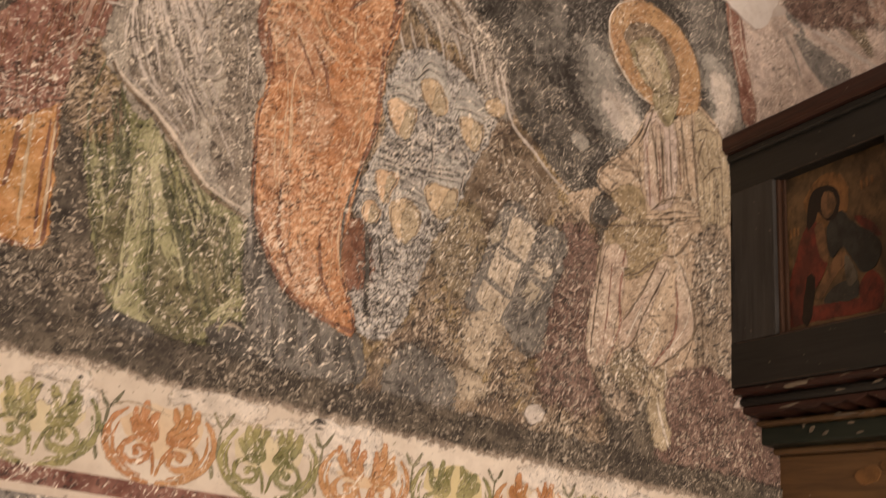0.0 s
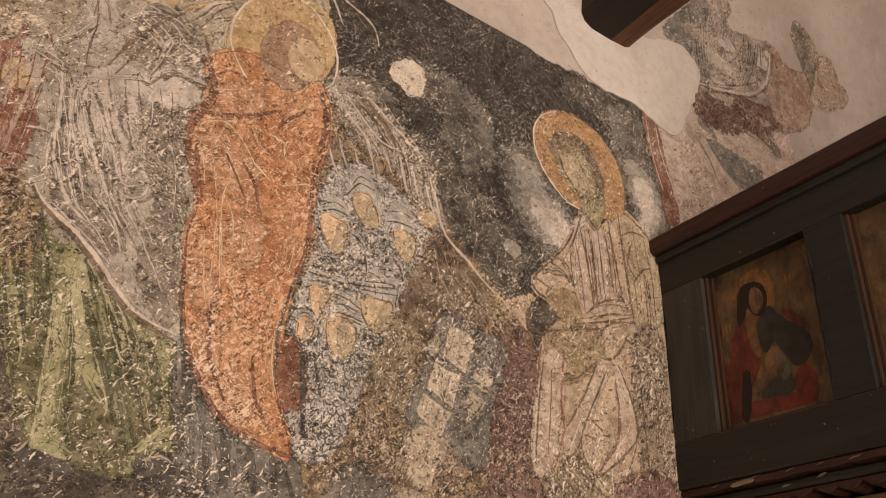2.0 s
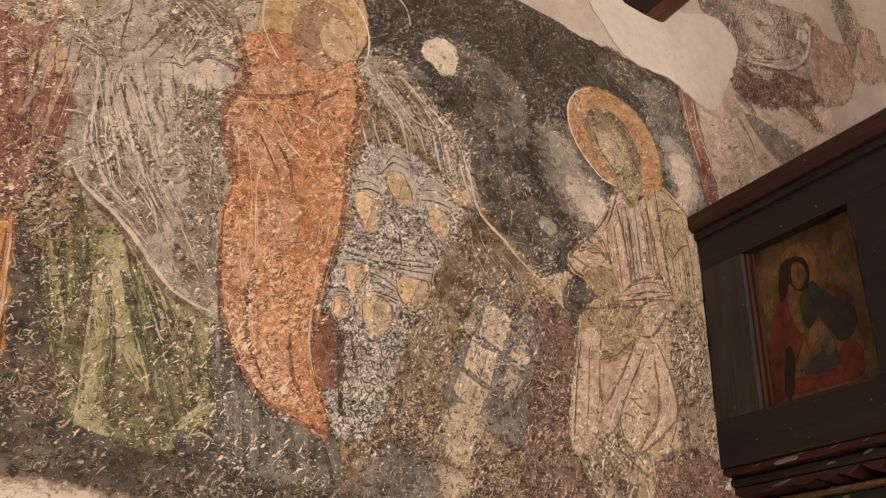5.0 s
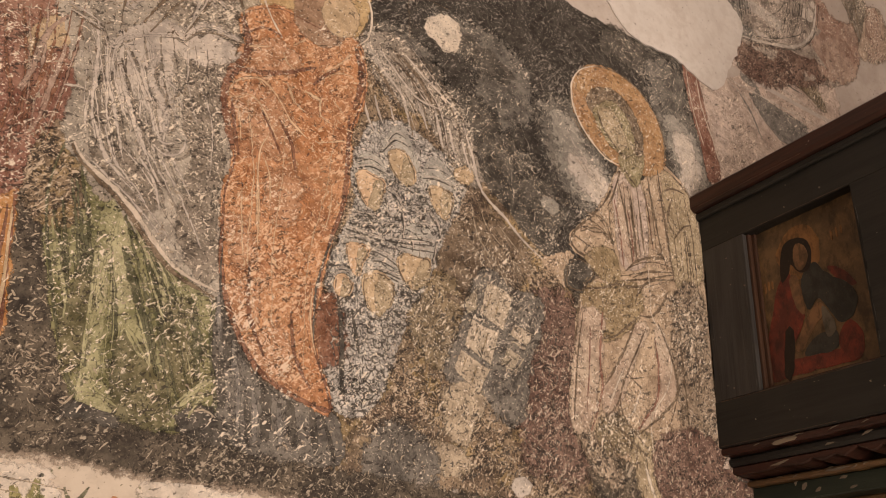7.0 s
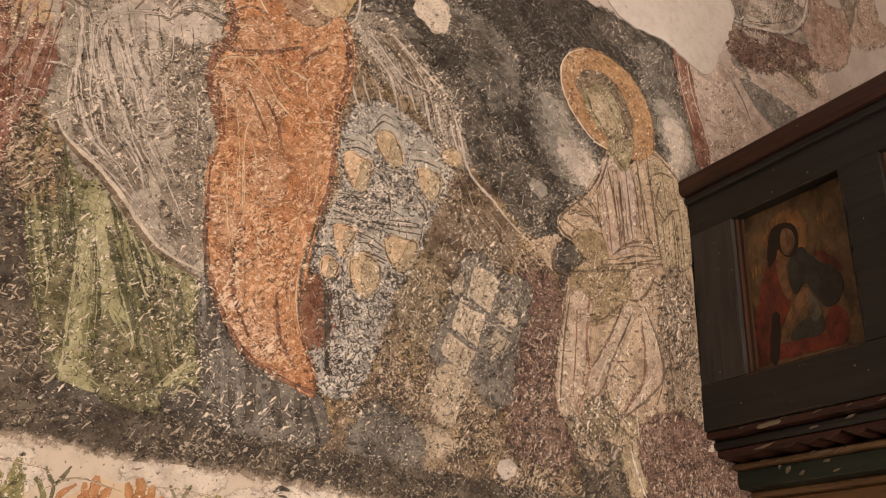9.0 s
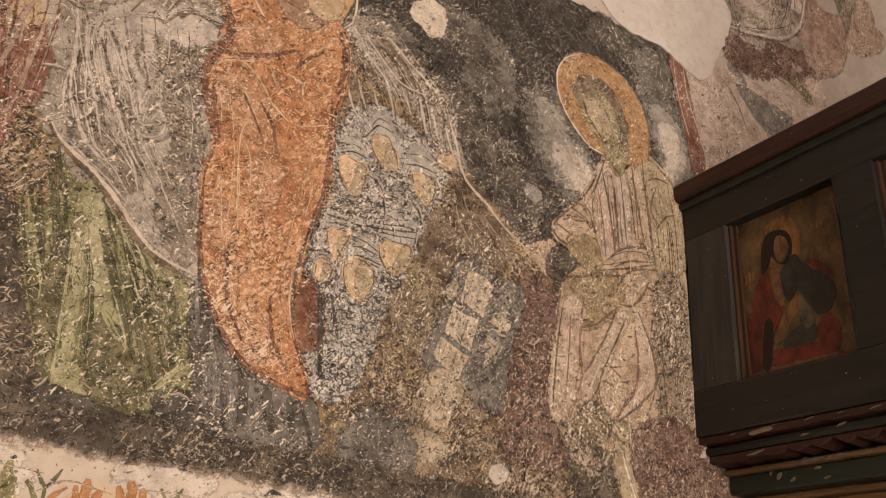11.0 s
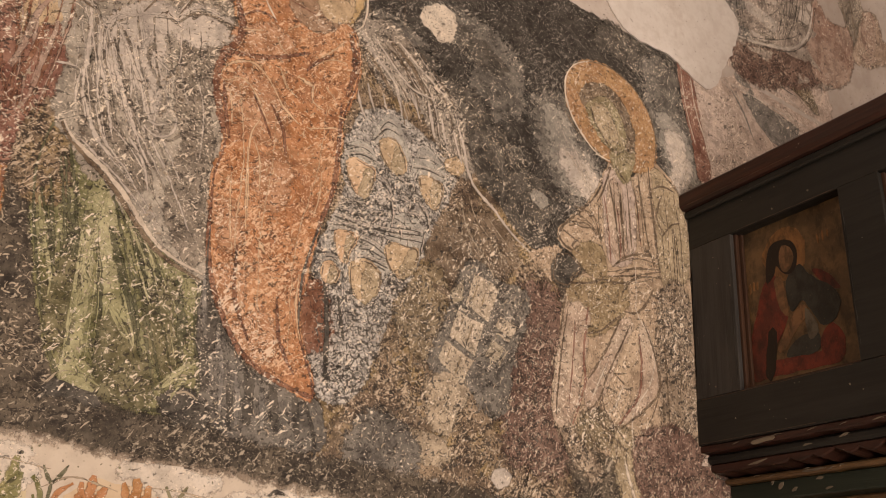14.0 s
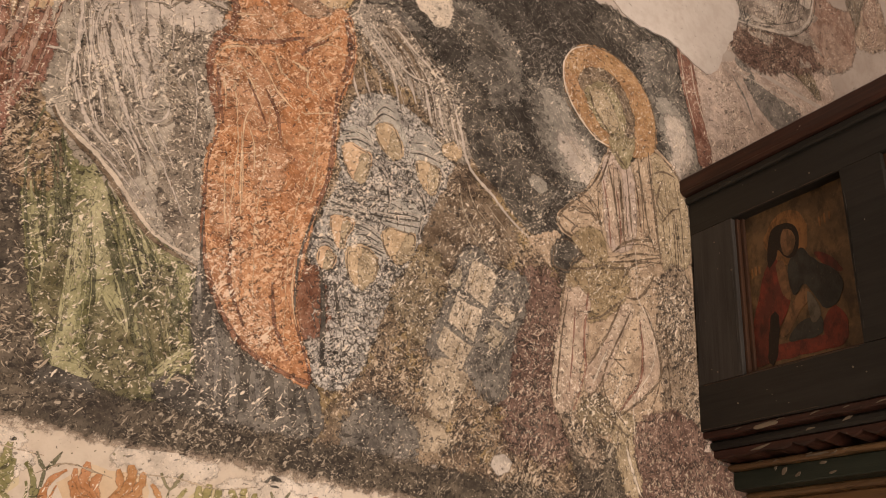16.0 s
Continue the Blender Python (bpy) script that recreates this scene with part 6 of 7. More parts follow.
scratches("drapery_fleck", [(0.252, 2.714), (0.362, 2.812), (0.371, 2.576), (0.347, 2.442)], 90, 55, 50, 0.012, 3.4, "chip", red, 6, 57)
scratches("drapery_dark_fleck", [(1.439, 2.402), (1.473, 2.626), (1.558, 2.821), (1.729, 2.905), (1.836, 2.814), (1.835, 2.291), (1.606, 2.208), (1.444, 2.234)], 240, 65, 40, 0.012, 2.2, "creamdark", cream, 7, 58)

# painted border and the next scene behind the icon screen
border = patch("red_border", [(1.841, 3.358), (1.884, 3.356), (1.911, 3.215), (1.931, 3.111), (1.946, 3.017), (1.904, 2.988), (1.889, 3.093), (1.857, 3.209)], "redline", fresco, 4.8, "dark red border stripe with white lines", 0.002)
lines("border_line", [(3.5, [(1.849, 3.342), (1.862, 3.211), (1.894, 3.095)]), (3.5, [(1.888, 3.341), (1.899, 3.229), (1.932, 3.13), (1.949, 3.064)])], "white", border, 6)
scene_e = patch("pale_scene", [(1.888, 3.327), (1.961, 3.302), (2.043, 3.421), (2.106, 3.556), (2.258, 3.617), (2.403, 3.681), (2.545, 3.623), (2.551, 3.463), (2.638, 3.412), (2.186, 3.115), (1.941, 2.977), (1.927, 3.099)], "pink", fresco, 3.5, "faded pinkish painted scene", 0.010, fade=0.02)
patch("slate_streak", [(2.09, 3.43), (2.2, 3.392), (2.364, 3.361), (2.333, 3.289), (2.253, 3.253), (2.183, 3.29), (2.122, 3.36)], "slate", scene_e, 5, rag=0.006)
patch("olive_patch", [(2.282, 3.554), (2.346, 3.616), (2.435, 3.544), (2.484, 3.466), (2.401, 3.479), (2.327, 3.509)], "ochre", scene_e, 5, rag=0.005)
lines("scene_line", [(5, [(2.04, 3.383), (2.194, 3.384), (2.425, 3.381)]), (4, [(2.015, 3.377), (2.109, 3.339), (2.185, 3.271)]), (4, [(2.144, 3.447), (2.311, 3.452), (2.484, 3.422)])], "cloud", scene_e, 5.6)
lines("scene_shadow", [(6, [(2.125, 3.523), (2.229, 3.488), (2.372, 3.48)]), (7, [(2.06, 3.362), (2.11, 3.302), (2.147, 3.217)])], "slate", scene_e, 5.4)
frag = patch("painted_fragment", [(1.938, 3.692), (2.003, 3.787), (2.073, 3.882), (2.159, 3.965), (2.211, 3.923), (2.217, 3.845), (2.304, 3.851), (2.412, 3.877), (2.454, 3.867), (2.52, 3.828), (2.621, 3.852), (2.666, 3.795), (2.636, 3.655), (2.406, 3.526), (2.221, 3.477), (2.073, 3.461), (2.104, 3.575), (2.07, 3.626), (2.011, 3.678)], "fragment", fresco, 5, "remains of painting on the vault", 0.010, fade=0.014)
patch("slate_streak", [(1.943, 3.699), (2.004, 3.783), (2.086, 3.884), (2.116, 3.861), (2.092, 3.777), (2.134, 3.75), (2.131, 3.648), (2.146, 3.597), (2.097, 3.581), (2.07, 3.636), (2.011, 3.683)], "slate", frag, 5.6, rag=0.010, fade=0.02)
patch("pale_field", [(2.13, 3.728), (2.205, 3.8), (2.261, 3.782), (2.272, 3.666), (2.222, 3.621), (2.158, 3.623)], "cloud", frag, 5.9, "plain pale field", 0.005, fade=0.010)
patch("pale_field", [(2.38, 3.809), (2.423, 3.851), (2.419, 3.777), (2.387, 3.75)], "cloud", frag, 5.9, rag=0.005)
patch("red_fragment", [(2.449, 3.87), (2.535, 3.83), (2.622, 3.848), (2.659, 3.792), (2.636, 3.66), (2.491, 3.607), (2.434, 3.682), (2.447, 3.781)], "pinkred", frag, 6, "faded red remains", 0.012, fade=0.02)
patch("brown_fragment", [(2.074, 3.51), (2.223, 3.576), (2.434, 3.672), (2.491, 3.607), (2.325, 3.507), (2.145, 3.449)], "maroon", frag, 5.7, rag=0.014, fade=0.04)
folds("fragment_line", [(2.288, 3.852), (2.296, 3.765), (2.272, 3.661)], [(2.408, 3.854), (2.405, 3.78), (2.378, 3.695)], 8, 4, "black", frag, 6.4, 120)
folds("fragment_line", [(2.121, 3.833), (2.151, 3.809), (2.147, 3.747)], [(2.182, 3.978), (2.205, 3.91), (2.223, 3.808)], 6, 3, "slate", frag, 6.3, 121)
folds("fragment_line", [(2.071, 3.745), (2.079, 3.67), (2.109, 3.597)], [(2.119, 3.842), (2.13, 3.728), (2.152, 3.61)], 6, 4, "black", frag, 6.2, 122)
lines("fragment_light", [(13, [(2.1, 3.573), (2.222, 3.604), (2.352, 3.653), (2.427, 3.74), (2.438, 3.849)]), (5, [(2.155, 3.953), (2.169, 3.89), (2.151, 3.809)]), (5, [(2.199, 3.835), (2.187, 3.788), (2.131, 3.718)])], "cloud", frag, 7, "pale looped band", full=1.2)
lines("fragment_line", [(4, [(2.104, 3.565), (2.223, 3.593), (2.36, 3.645), (2.441, 3.742), (2.451, 3.856)]), (4, [(2.146, 3.597), (2.247, 3.634), (2.35, 3.691), (2.389, 3.731)]), (3, [(2.091, 3.857), (2.14, 3.869)]), (3, [(2.216, 3.703), (2.265, 3.749), (2.306, 3.842)])], "black", frag, 6.9, full=1.0)
folds("fragment_stroke", [(2.11, 3.5), (2.146, 3.479), (2.156, 3.425)], [(2.407, 3.648), (2.463, 3.614), (2.49, 3.566)], 8, 5, "cloud", scene_e, 5.6, 123)
folds("fragment_stroke", [(2.097, 3.474), (2.133, 3.443), (2.142, 3.399)], [(2.435, 3.641), (2.505, 3.614), (2.533, 3.565)], 9, 5, "pinkred", scene_e, 5.5, 124)
leaf = patch("painted_fragment", [(2.535, 3.999), (2.553, 4.033), (2.627, 4.015), (2.696, 3.954), (2.724, 3.866), (2.695, 3.809), (2.656, 3.822), (2.6, 3.89), (2.551, 3.949)], "greydark", fresco, 5, rag=0.006, fade=0.008)
lines("leaf_line", [(5, [(2.549, 4.022), (2.617, 3.962), (2.677, 3.833)]), (4, [(2.599, 4.006), (2.631, 4.001)]), (5, [(2.555, 3.951), (2.607, 3.893), (2.655, 3.827)])], "umber", leaf, 6, full=1.0)
patch("red_fragment", [(2.704, 3.952), (2.77, 3.964), (2.808, 3.907), (2.874, 3.863), (2.753, 3.773), (2.675, 3.779), (2.69, 3.85)], "pinkwhite", leaf, 5.5, rag=0.010, fade=0.02)
patch("red_fragment", [(2.706, 3.943), (2.758, 3.958), (2.771, 3.889), (2.817, 3.847), (2.736, 3.787)], "pinkred", leaf, 6, rag=0.010, fade=0.02)

# ---- vault plaster ----
patch("repair_plaster", [(1.365, 3.716), (1.505, 3.495), (1.598, 3.385), (1.664, 3.345), (1.813, 3.35), (1.962, 3.309), (2.032, 3.42), (2.097, 3.574), (2.06, 3.653), (1.965, 3.666), (1.829, 3.622), (1.691, 3.733), (1.557, 3.693), (1.506, 3.808)], "plaster_new", wall, 6, "pale repair plaster", 0.009, thick=0.003)


# ---- lower band ----
def band():
    """The plaster border under the painting: it swells out of the wall below its upper edge."""
    bm = bmesh.new()
    prof = [(2.022, -0.002), (2.012, 0.0015), (1.998, 0.0042), (1.97, 0.0055), (1.93, 0.006), (1.86, 0.006), (1.80, 0.006), (1.2, 0.006), (0.0, 0.006)]
    cols = []
    for i in range(241):
        x = ROOM_W + (ROOM_E - ROOM_W) * i / 240
        cols.append([bm.verts.new((x, -o, s + (0.007 * noise.noise(Vector((x * 6, s, 0))) + 0.004 * noise.noise(Vector((x * 25, s, 4))) if s > 1.95 else 0))) for s, o in prof])
    for a, b in zip(cols, cols[1:]):
        for j in range(len(prof) - 1):
            bm.faces.new((a[j], a[j + 1], b[j + 1], b[j]))
    return tagged(part("border_band", bm, "plaster_band", smooth=True), "pale plaster border band under the painting", "band", kind="structure")


border_band = band()
BAND = 0.006 / LAYER          # the band's face, in layers


def medallion(cx, cs, r, material, label):
    """A scroll medallion: an open ring of two arcs, two volutes below and a fan of leaves above them."""
    rng = random.Random(int(cx * 1000))

    def arc(x, s, rad, a0, a1, k=9, grow=0.0):
        return [(x + (rad + grow * i / k) * math.cos(radians(a0 + (a1 - a0) * i / k)), s + 0.76 * (rad + grow * i / k) * math.sin(radians(a0 + (a1 - a0) * i / k))) for i in range(k + 1)]
    out = [(7, arc(cx, cs, r, 138, 266)), (7, arc(cx, cs, r, 42, -86)), (3.5, arc(cx, cs, r * 0.88, 160, 255)), (3.5, arc(cx, cs, r * 0.88, 20, -75))]
    out = [(1.4 * w, p) for w, p in out]
    for side in (-1, 1):
        x, s = cx + side * r * 0.40, cs - r * 0.26
        out.append((9, [(x + side * (p[0] - x), p[1]) for p in arc(x, s, r * 0.36, 100, -330, 16, -r * 0.26)]))
        out.append((12, [(x - side * 0.002, s + r * 0.06), (x + side * 0.004, s - r * 0.06)]))
        out.append((5, [(cx + side * r * 0.03, cs - r * 0.62), (cx + side * r * 0.10, cs - r * 0.30), (cx + side * r * 0.30, cs + r * 0.10)]))
        for a, length, w in ((82, 0.62, 12), (62, 0.74, 15), (44, 0.78, 14), (24, 0.62, 12), (4, 0.44, 9)):
            a = radians(a + rng.uniform(-7, 7))
            length *= r * rng.uniform(0.85, 1.12)
            p0 = (cx + side * r * 0.10, cs + r * 0.02)
            p1 = (p0[0] + side * 0.55 * length * math.cos(a - 0.25), p0[1] + 0.55 * length * math.sin(a - 0.25))
            p2 = (p0[0] + side * length * math.cos(a + 0.1), p0[1] + length * math.sin(a + 0.1))
            out.append((w, [p0, p1, p2]))
    return lines("scroll_medallion", out, material, border_band, BAND + 2, label, 0.0026, True, full=1.5)


for i in range(-3, 8):
    greenish = i % 2 == 0
    medallion(0.452 + 0.172 * i, 1.913, 0.080, "scroll_green" if greenish else "scroll_orange", "worn green scroll medallion" if greenish else "worn orange scroll medallion")
    x = 0.452 + 0.172 * (i + 0.5)
    lines("scroll_bud", [(6, [(x, 1.872), (x - 0.004, 1.892)]), (6, [(x - 0.016, 1.972), (x, 1.950), (x + 0.016, 1.976)]), (4, [(x, 1.95), (x, 1.905)])], "scroll_dark", border_band, BAND + 2)
    patch("scroll_wash", oval(x - 0.086, 1.93, 0.062, 0.036, 0, 8), "wash_green" if greenish else "wash_orange", border_band, 1.0, rag=0.012, thick=0.0061)


def strip(name, s0, s1, material, label):
    pts = [(ROOM_W + 0.05 + i * (ROOM_E - ROOM_W - 0.1) / 40, s0) for i in range(41)] + [(ROOM_E - 0.05 - i * (ROOM_E - ROOM_W - 0.1) / 40, s1) for i in range(41)]
    return patch(name, pts, material, border_band, 1.0, label, 0.004, False, 0.0061)


SMEAR = [(ROOM_W + 0.1 + i * 0.1, 2.022 + 0.010 * noise.noise(Vector((i * 1.7, 0, 5)))) for i in range(54)]
# Soft passage from dark through brownish to the pale band.
patch("sooty_edge", [(p[0], p[1] - 0.002) for p in SMEAR] + [(p[0], 2.050) for p in reversed(SMEAR)], "ground", fresco, BAND + 1.8, "dark edge fading into the plaster band", 0.006, False, fade=0.022, cap=2.0)
patch("dusty_edge", [(p[0], p[1] - 0.006) for p in SMEAR] + [(p[0], p[1] - 0.001) for p in reversed(SMEAR)], "smear", fresco, BAND + 1.5, "brownish smear between painting and band", 0.004, False, fade=0.030, cap=3.0)
rng_crust = random.Random(77)
for k in range(26):
    cx, cs = rng_crust.uniform(-0.1, 2.0), rng_crust.uniform(1.935, 1.985)
    w, h = rng_crust.uniform(0.03, 0.09), rng_crust.uniform(0.008, 0.018)
    patch("plaster_crust", oval(cx, cs, w, h, rng_crust.uniform(-6, 8), 9), "crust", border_band, BAND + 1.2 + 0.02 * k, "pale crust on the plaster" if k == 0 else "", 0.014, fade=0.016, cap=1.0)
lines("crust_line", [(2.5, [(0.409, 1.973), (0.439, 1.973), (0.49, 1.97), (0.532, 1.967)]), (2.5, [(0.525, 1.941), (0.562, 1.962), (0.602, 1.957), (0.628, 1.952)]), (2.5, [(0.666, 1.965), (0.717, 1.967), (0.784, 1.962), (0.844, 1.976)]), (2, [(0.395, 1.961), (0.426, 1.958), (0.466, 1.955)])], "dust", border_band, BAND + 2.5, full=0.9)
scratches("band_speck", [(-0.1, 1.87), (-0.1, 2.0), (2.0, 2.0), (2.0, 1.87)], 170, 20, 60, 0.006, 3.0, "scroll_dark", border_band, BAND + 2.2, 66, "small dark specks")
strip("red_stripe", 1.825, 1.852, "stripe", "dark red painted stripe")
strip("slate_stripe", 1.2, 1.812, "slate", "slate painted dado below the stripe")
lines("black_mark", [(6, [(0.852, 1.984), (0.865, 1.992), (0.881, 1.99)]), (4, [(0.863, 1.981), (0.878, 1.98)]), (4, [(0.488, 1.98), (0.49, 1.983), (0.493, 1.981)])], "black", border_band, BAND + 2)


# ---- iconostasis ----
XI = 1.85


def panel(x):
    """A mapping for shapes on the icon screen: u metres out from the north wall, v up."""
    def at(u, v, off=0.0):
        return Vector((x - off, -u, v))
    return at


def flat_patch(name, pts, material, parent, x, off, label="", rag=0.002):
    """A painted shape on an icon board."""
    line = [ragged(p, rag, off * 900) for p in spline(pts, True, 0.008)]
    bm = bmesh.new()
    top = [bm.verts.new(panel(x)(p[0], p[1], off)) for p in line]
    low = [bm.verts.new(panel(x)(p[0], p[1], 0)) for p in line]
    face = bm.faces.new(top)
    for i in range(len(top)):
        j = (i + 1) % len(top)
        bm.faces.new((top[i], low[i], low[j], top[j]))
    bmesh.ops.triangulate(bm, faces=[face])
    bmesh.ops.recalc_face_normals(bm, faces=bm.faces[:])
    return part(name, bm, material, parent, label)


def long_piece(name, x0, x1, z0, z1, material, parent, label="", bevel=0.003, y0=-2.9, y1=-0.002, wave=0.0, scallop=0.0):
    """A moulding that runs along the screen, with rounded edges; wave: how far its lower edge is chipped."""
    bm = bmesh.new()
    n = 320
    cuts = []
    b = min(bevel, (z1 - z0) * 0.3)
    for i in range(n + 1):
        y = y1 + (y0 - y1) * (i / n) ** 1.6
        d = wave * max(0.0, noise.noise(Vector((y * 31, z0 * 7, 0)))) + 0.0012 * noise.noise(Vector((y * 45, z0 * 9, 2)))
        d += scallop * (1 - abs(math.sin(math.pi * y / 0.052)) ** 0.7) * (1 if y < -0.17 else 0.2)
        e = 0.0009 * noise.noise(Vector((y * 22, z1 * 5, 7)))
        ring = [(x1, z0 + d), (x0 + b, z0 + d), (x0, z0 + b + d), (x0, z1 - b + e), (x0 + b, z1 + e), (x1, z1 + e)]
        cuts.append([bm.verts.new((x, y, z)) for x, z in ring])
    for a, c in zip(cuts, cuts[1:]):
        for j in range(6):
            k = (j + 1) % 6
            bm.faces.new((a[j], a[k], c[k], c[j]))
    bm.faces.new(cuts[0])
    bm.faces.new(cuts[-1][::-1])
    bmesh.ops.recalc_face_normals(bm, faces=bm.faces[:])
    return part(name, bm, material, parent, label)


def iconostasis():
    ob = empty("iconostasis", "dark timber icon screen with recessed painted panels", "icon screen", (XI, -0.6, 0))
    part("back_board", box(bmesh.new(), XI + 0.038, XI + 0.065, -2.9, -0.004, 2.262, 2.84), "timber", ob)
    long_piece("top_rail", XI, XI + 0.037, 2.756, 2.845, "timber", ob, bevel=0.002)
    long_piece("bottom_rail", XI, XI + 0.037, 2.262, 2.368, "timber", ob, bevel=0.002)
    # uprights between the panels
    first, width, gap = 0.128, 0.285, 0.092
    part("upright", box(bmesh.new(), XI, XI + 0.037, -first, -0.004, 2.368, 2.756, 0.0015), "timber_up", ob, "scuffed upright beside the wall, its dusty sheen put into the colour")
    u = first + width
    starts = [first]
    while u + gap + width < 2.9:
        part("upright", box(bmesh.new(), XI, XI + 0.037, -u - gap, -u, 2.368, 2.756, 0.0015), "timber", ob)
        starts.append(u + gap)
        u += gap + width
    for k, a in enumerate(starts):
        b = a + width
        icon = empty("icon", "darkened icon board with plain red and blackish shapes" if k == 0 else "darkened icon board with a plain blackish shape", "icon", (XI + 0.016, -(a + b) / 2, 2.368), "icons in the screen")
        part("icon_board", box(bmesh.new(), XI + 0.030, XI + 0.0375, -b - 0.01, -a + 0.01, 2.360, 2.765), "icon_ground", icon, "brown-gold painted board")
        x = XI + 0.030
        c = (a + b) / 2
        part("fillet", box(bmesh.new(), XI + 0.012, XI + 0.0305, -a - 0.007, -a + 0.0005, 2.368, 2.756, 0.0015), "fillet", icon, "red-brown inner fillet")
        part("fillet", box(bmesh.new(), XI + 0.022, XI + 0.0306, -a - 0.016, -a - 0.007, 2.368, 2.756, 0.0015), "fillet", icon, "rubbed gilt inner fillet")
        part("fillet", box(bmesh.new(), XI + 0.004, XI + 0.0306, -b, -a - 0.007, 2.3670, 2.3715, 0.001), "fillet", icon)
        if k == 0:
            flat_patch("halo_oval", [(0.191, 2.673), (0.212, 2.715), (0.242, 2.734), (0.279, 2.725), (0.301, 2.687), (0.3, 2.637), (0.273, 2.606), (0.226, 2.609)], "icon_gold", icon, x, 0.0006, "dim gold oval", 0.003)
            flat_patch("red_shape", [(0.189, 2.608), (0.216, 2.624), (0.238, 2.588), (0.245, 2.531), (0.227, 2.483), (0.199, 2.452), (0.177, 2.393), (0.135, 2.396), (0.135, 2.456), (0.158, 2.531)], "icon_red", icon, x, 0.0010, "dull red painted shape", 0.003)
            flat_patch("red_shape", [(0.122, 2.39), (0.149, 2.423), (0.23, 2.425), (0.324, 2.417), (0.355, 2.39), (0.253, 2.389), (0.167, 2.388)], "icon_red", icon, x, 0.0008, rag=0.003)
            flat_patch("red_shape", [(0.322, 2.46), (0.347, 2.475), (0.367, 2.444), (0.362, 2.397), (0.321, 2.398), (0.314, 2.432)], "icon_red", icon, x, 0.0010, rag=0.003)
            flat_patch("red_shape", [(0.313, 2.607), (0.346, 2.592), (0.374, 2.55), (0.358, 2.548), (0.33, 2.577)], "icon_red", icon, x, 0.0008, rag=0.003)
            flat_patch("dark_shape", [(0.25, 2.608), (0.282, 2.632), (0.301, 2.606), (0.325, 2.581), (0.359, 2.553), (0.37, 2.516), (0.355, 2.483), (0.326, 2.473), (0.31, 2.497), (0.295, 2.523), (0.281, 2.546), (0.255, 2.525), (0.246, 2.558)], "icon_blue", icon, x, 0.0014, "blackish blue painted shape", 0.003)
            flat_patch("dark_shape", [(0.231, 2.43), (0.264, 2.462), (0.31, 2.461), (0.31, 2.424), (0.272, 2.421)], "icon_blue", icon, x, 0.0014, rag=0.003)
            flat_patch("dark_shape", [(0.19, 2.494), (0.212, 2.49), (0.197, 2.393), (0.177, 2.393)], "icon_dark", icon, x, 0.0013, rag=0.003)
            flat_patch("brown_shape", [(0.21, 2.446), (0.23, 2.482), (0.264, 2.525), (0.286, 2.533), (0.286, 2.504), (0.254, 2.475), (0.227, 2.441)], "icon_brown", icon, x, 0.0018, "brown painted shape", 0.003)
            flat_patch("brown_shape", [(0.217, 2.609), (0.235, 2.614), (0.246, 2.558), (0.243, 2.518), (0.228, 2.536)], "icon_brown", icon, x, 0.0012, rag=0.003)
            flat_patch("grey_shape", [(0.287, 2.525), (0.305, 2.499), (0.313, 2.465), (0.292, 2.451), (0.285, 2.485)], "icon_grey", icon, x, 0.0020)
            flat_patch("dark_oval", [(0.196, 2.628), (0.206, 2.684), (0.223, 2.704), (0.253, 2.703), (0.275, 2.686), (0.282, 2.655), (0.27, 2.62), (0.253, 2.615), (0.235, 2.631), (0.225, 2.646), (0.217, 2.623), (0.199, 2.61)], "icon_dark", icon, x, 0.0016, "plain dark oval")
            flat_patch("plain_oval", [(0.246, 2.689), (0.265, 2.679), (0.273, 2.651), (0.261, 2.627), (0.247, 2.622), (0.237, 2.638), (0.235, 2.666)], "icon_brown", icon, x, 0.0022, "plain brown oval")
            for du, dv, h in ((0.022, 2.60, 0.022), (0.032, 2.605, 0.018), (0.042, 2.605, 0.016), (0.205, 2.665, 0.02), (0.218, 2.668, 0.02), (0.23, 2.672, 0.016)):
                flat_patch("writing_bar", [(a + du, dv), (a + du + 0.004, dv), (a + du + 0.004, dv + h), (a + du, dv + h)], "icon_gold", icon, x, 0.0012, rag=0.001)
        else:
            flat_patch("dark_shape", [(a + 0.06, 2.40), (a + 0.065, 2.52), (a + 0.09, 2.60), (a + 0.15, 2.64), (a + 0.21, 2.60), (a + 0.235, 2.50), (a + 0.24, 2.40), (a + 0.15, 2.39)], "icon_blue", icon, x, 0.0010)
            flat_patch("plain_oval", oval(a + 0.145, 2.655, 0.032, 0.04), "icon_brown", icon, x, 0.0016)
    cornice = long_piece("cornice", XI - 0.030, XI + 0.10, 2.862, 2.912, "cornice", ob, "red-brown cornice with worn edges", 0.009)
    long_piece("cornice_fillet", XI - 0.012, XI + 0.10, 2.842, 2.862, "timber", ob, bevel=0.004)
    # stepped mouldings below, each set further back
    long_piece("under_fillet", XI + 0.006, XI + 0.14, 2.246, 2.262, "cornice", ob, bevel=0.003, wave=0.004)
    long_piece("dark_moulding", XI + 0.028, XI + 0.16, 2.226, 2.246, "timber", ob, bevel=0.006)
    long_piece("carved_edge", XI + 0.038, XI + 0.16, 2.206, 2.226, "cornice", ob, "chipped red-brown carved edge", 0.003, wave=0.008, scallop=0.011)
    long_piece("gilt_fillet", XI + 0.082, XI + 0.18, 2.190, 2.202, "giltwood", ob, bevel=0.004, wave=0.002)
    long_piece("green_board", XI + 0.100, XI + 0.18, 2.150, 2.190, "greenwood", ob, "blackish green board with flaked paint", 0.003)
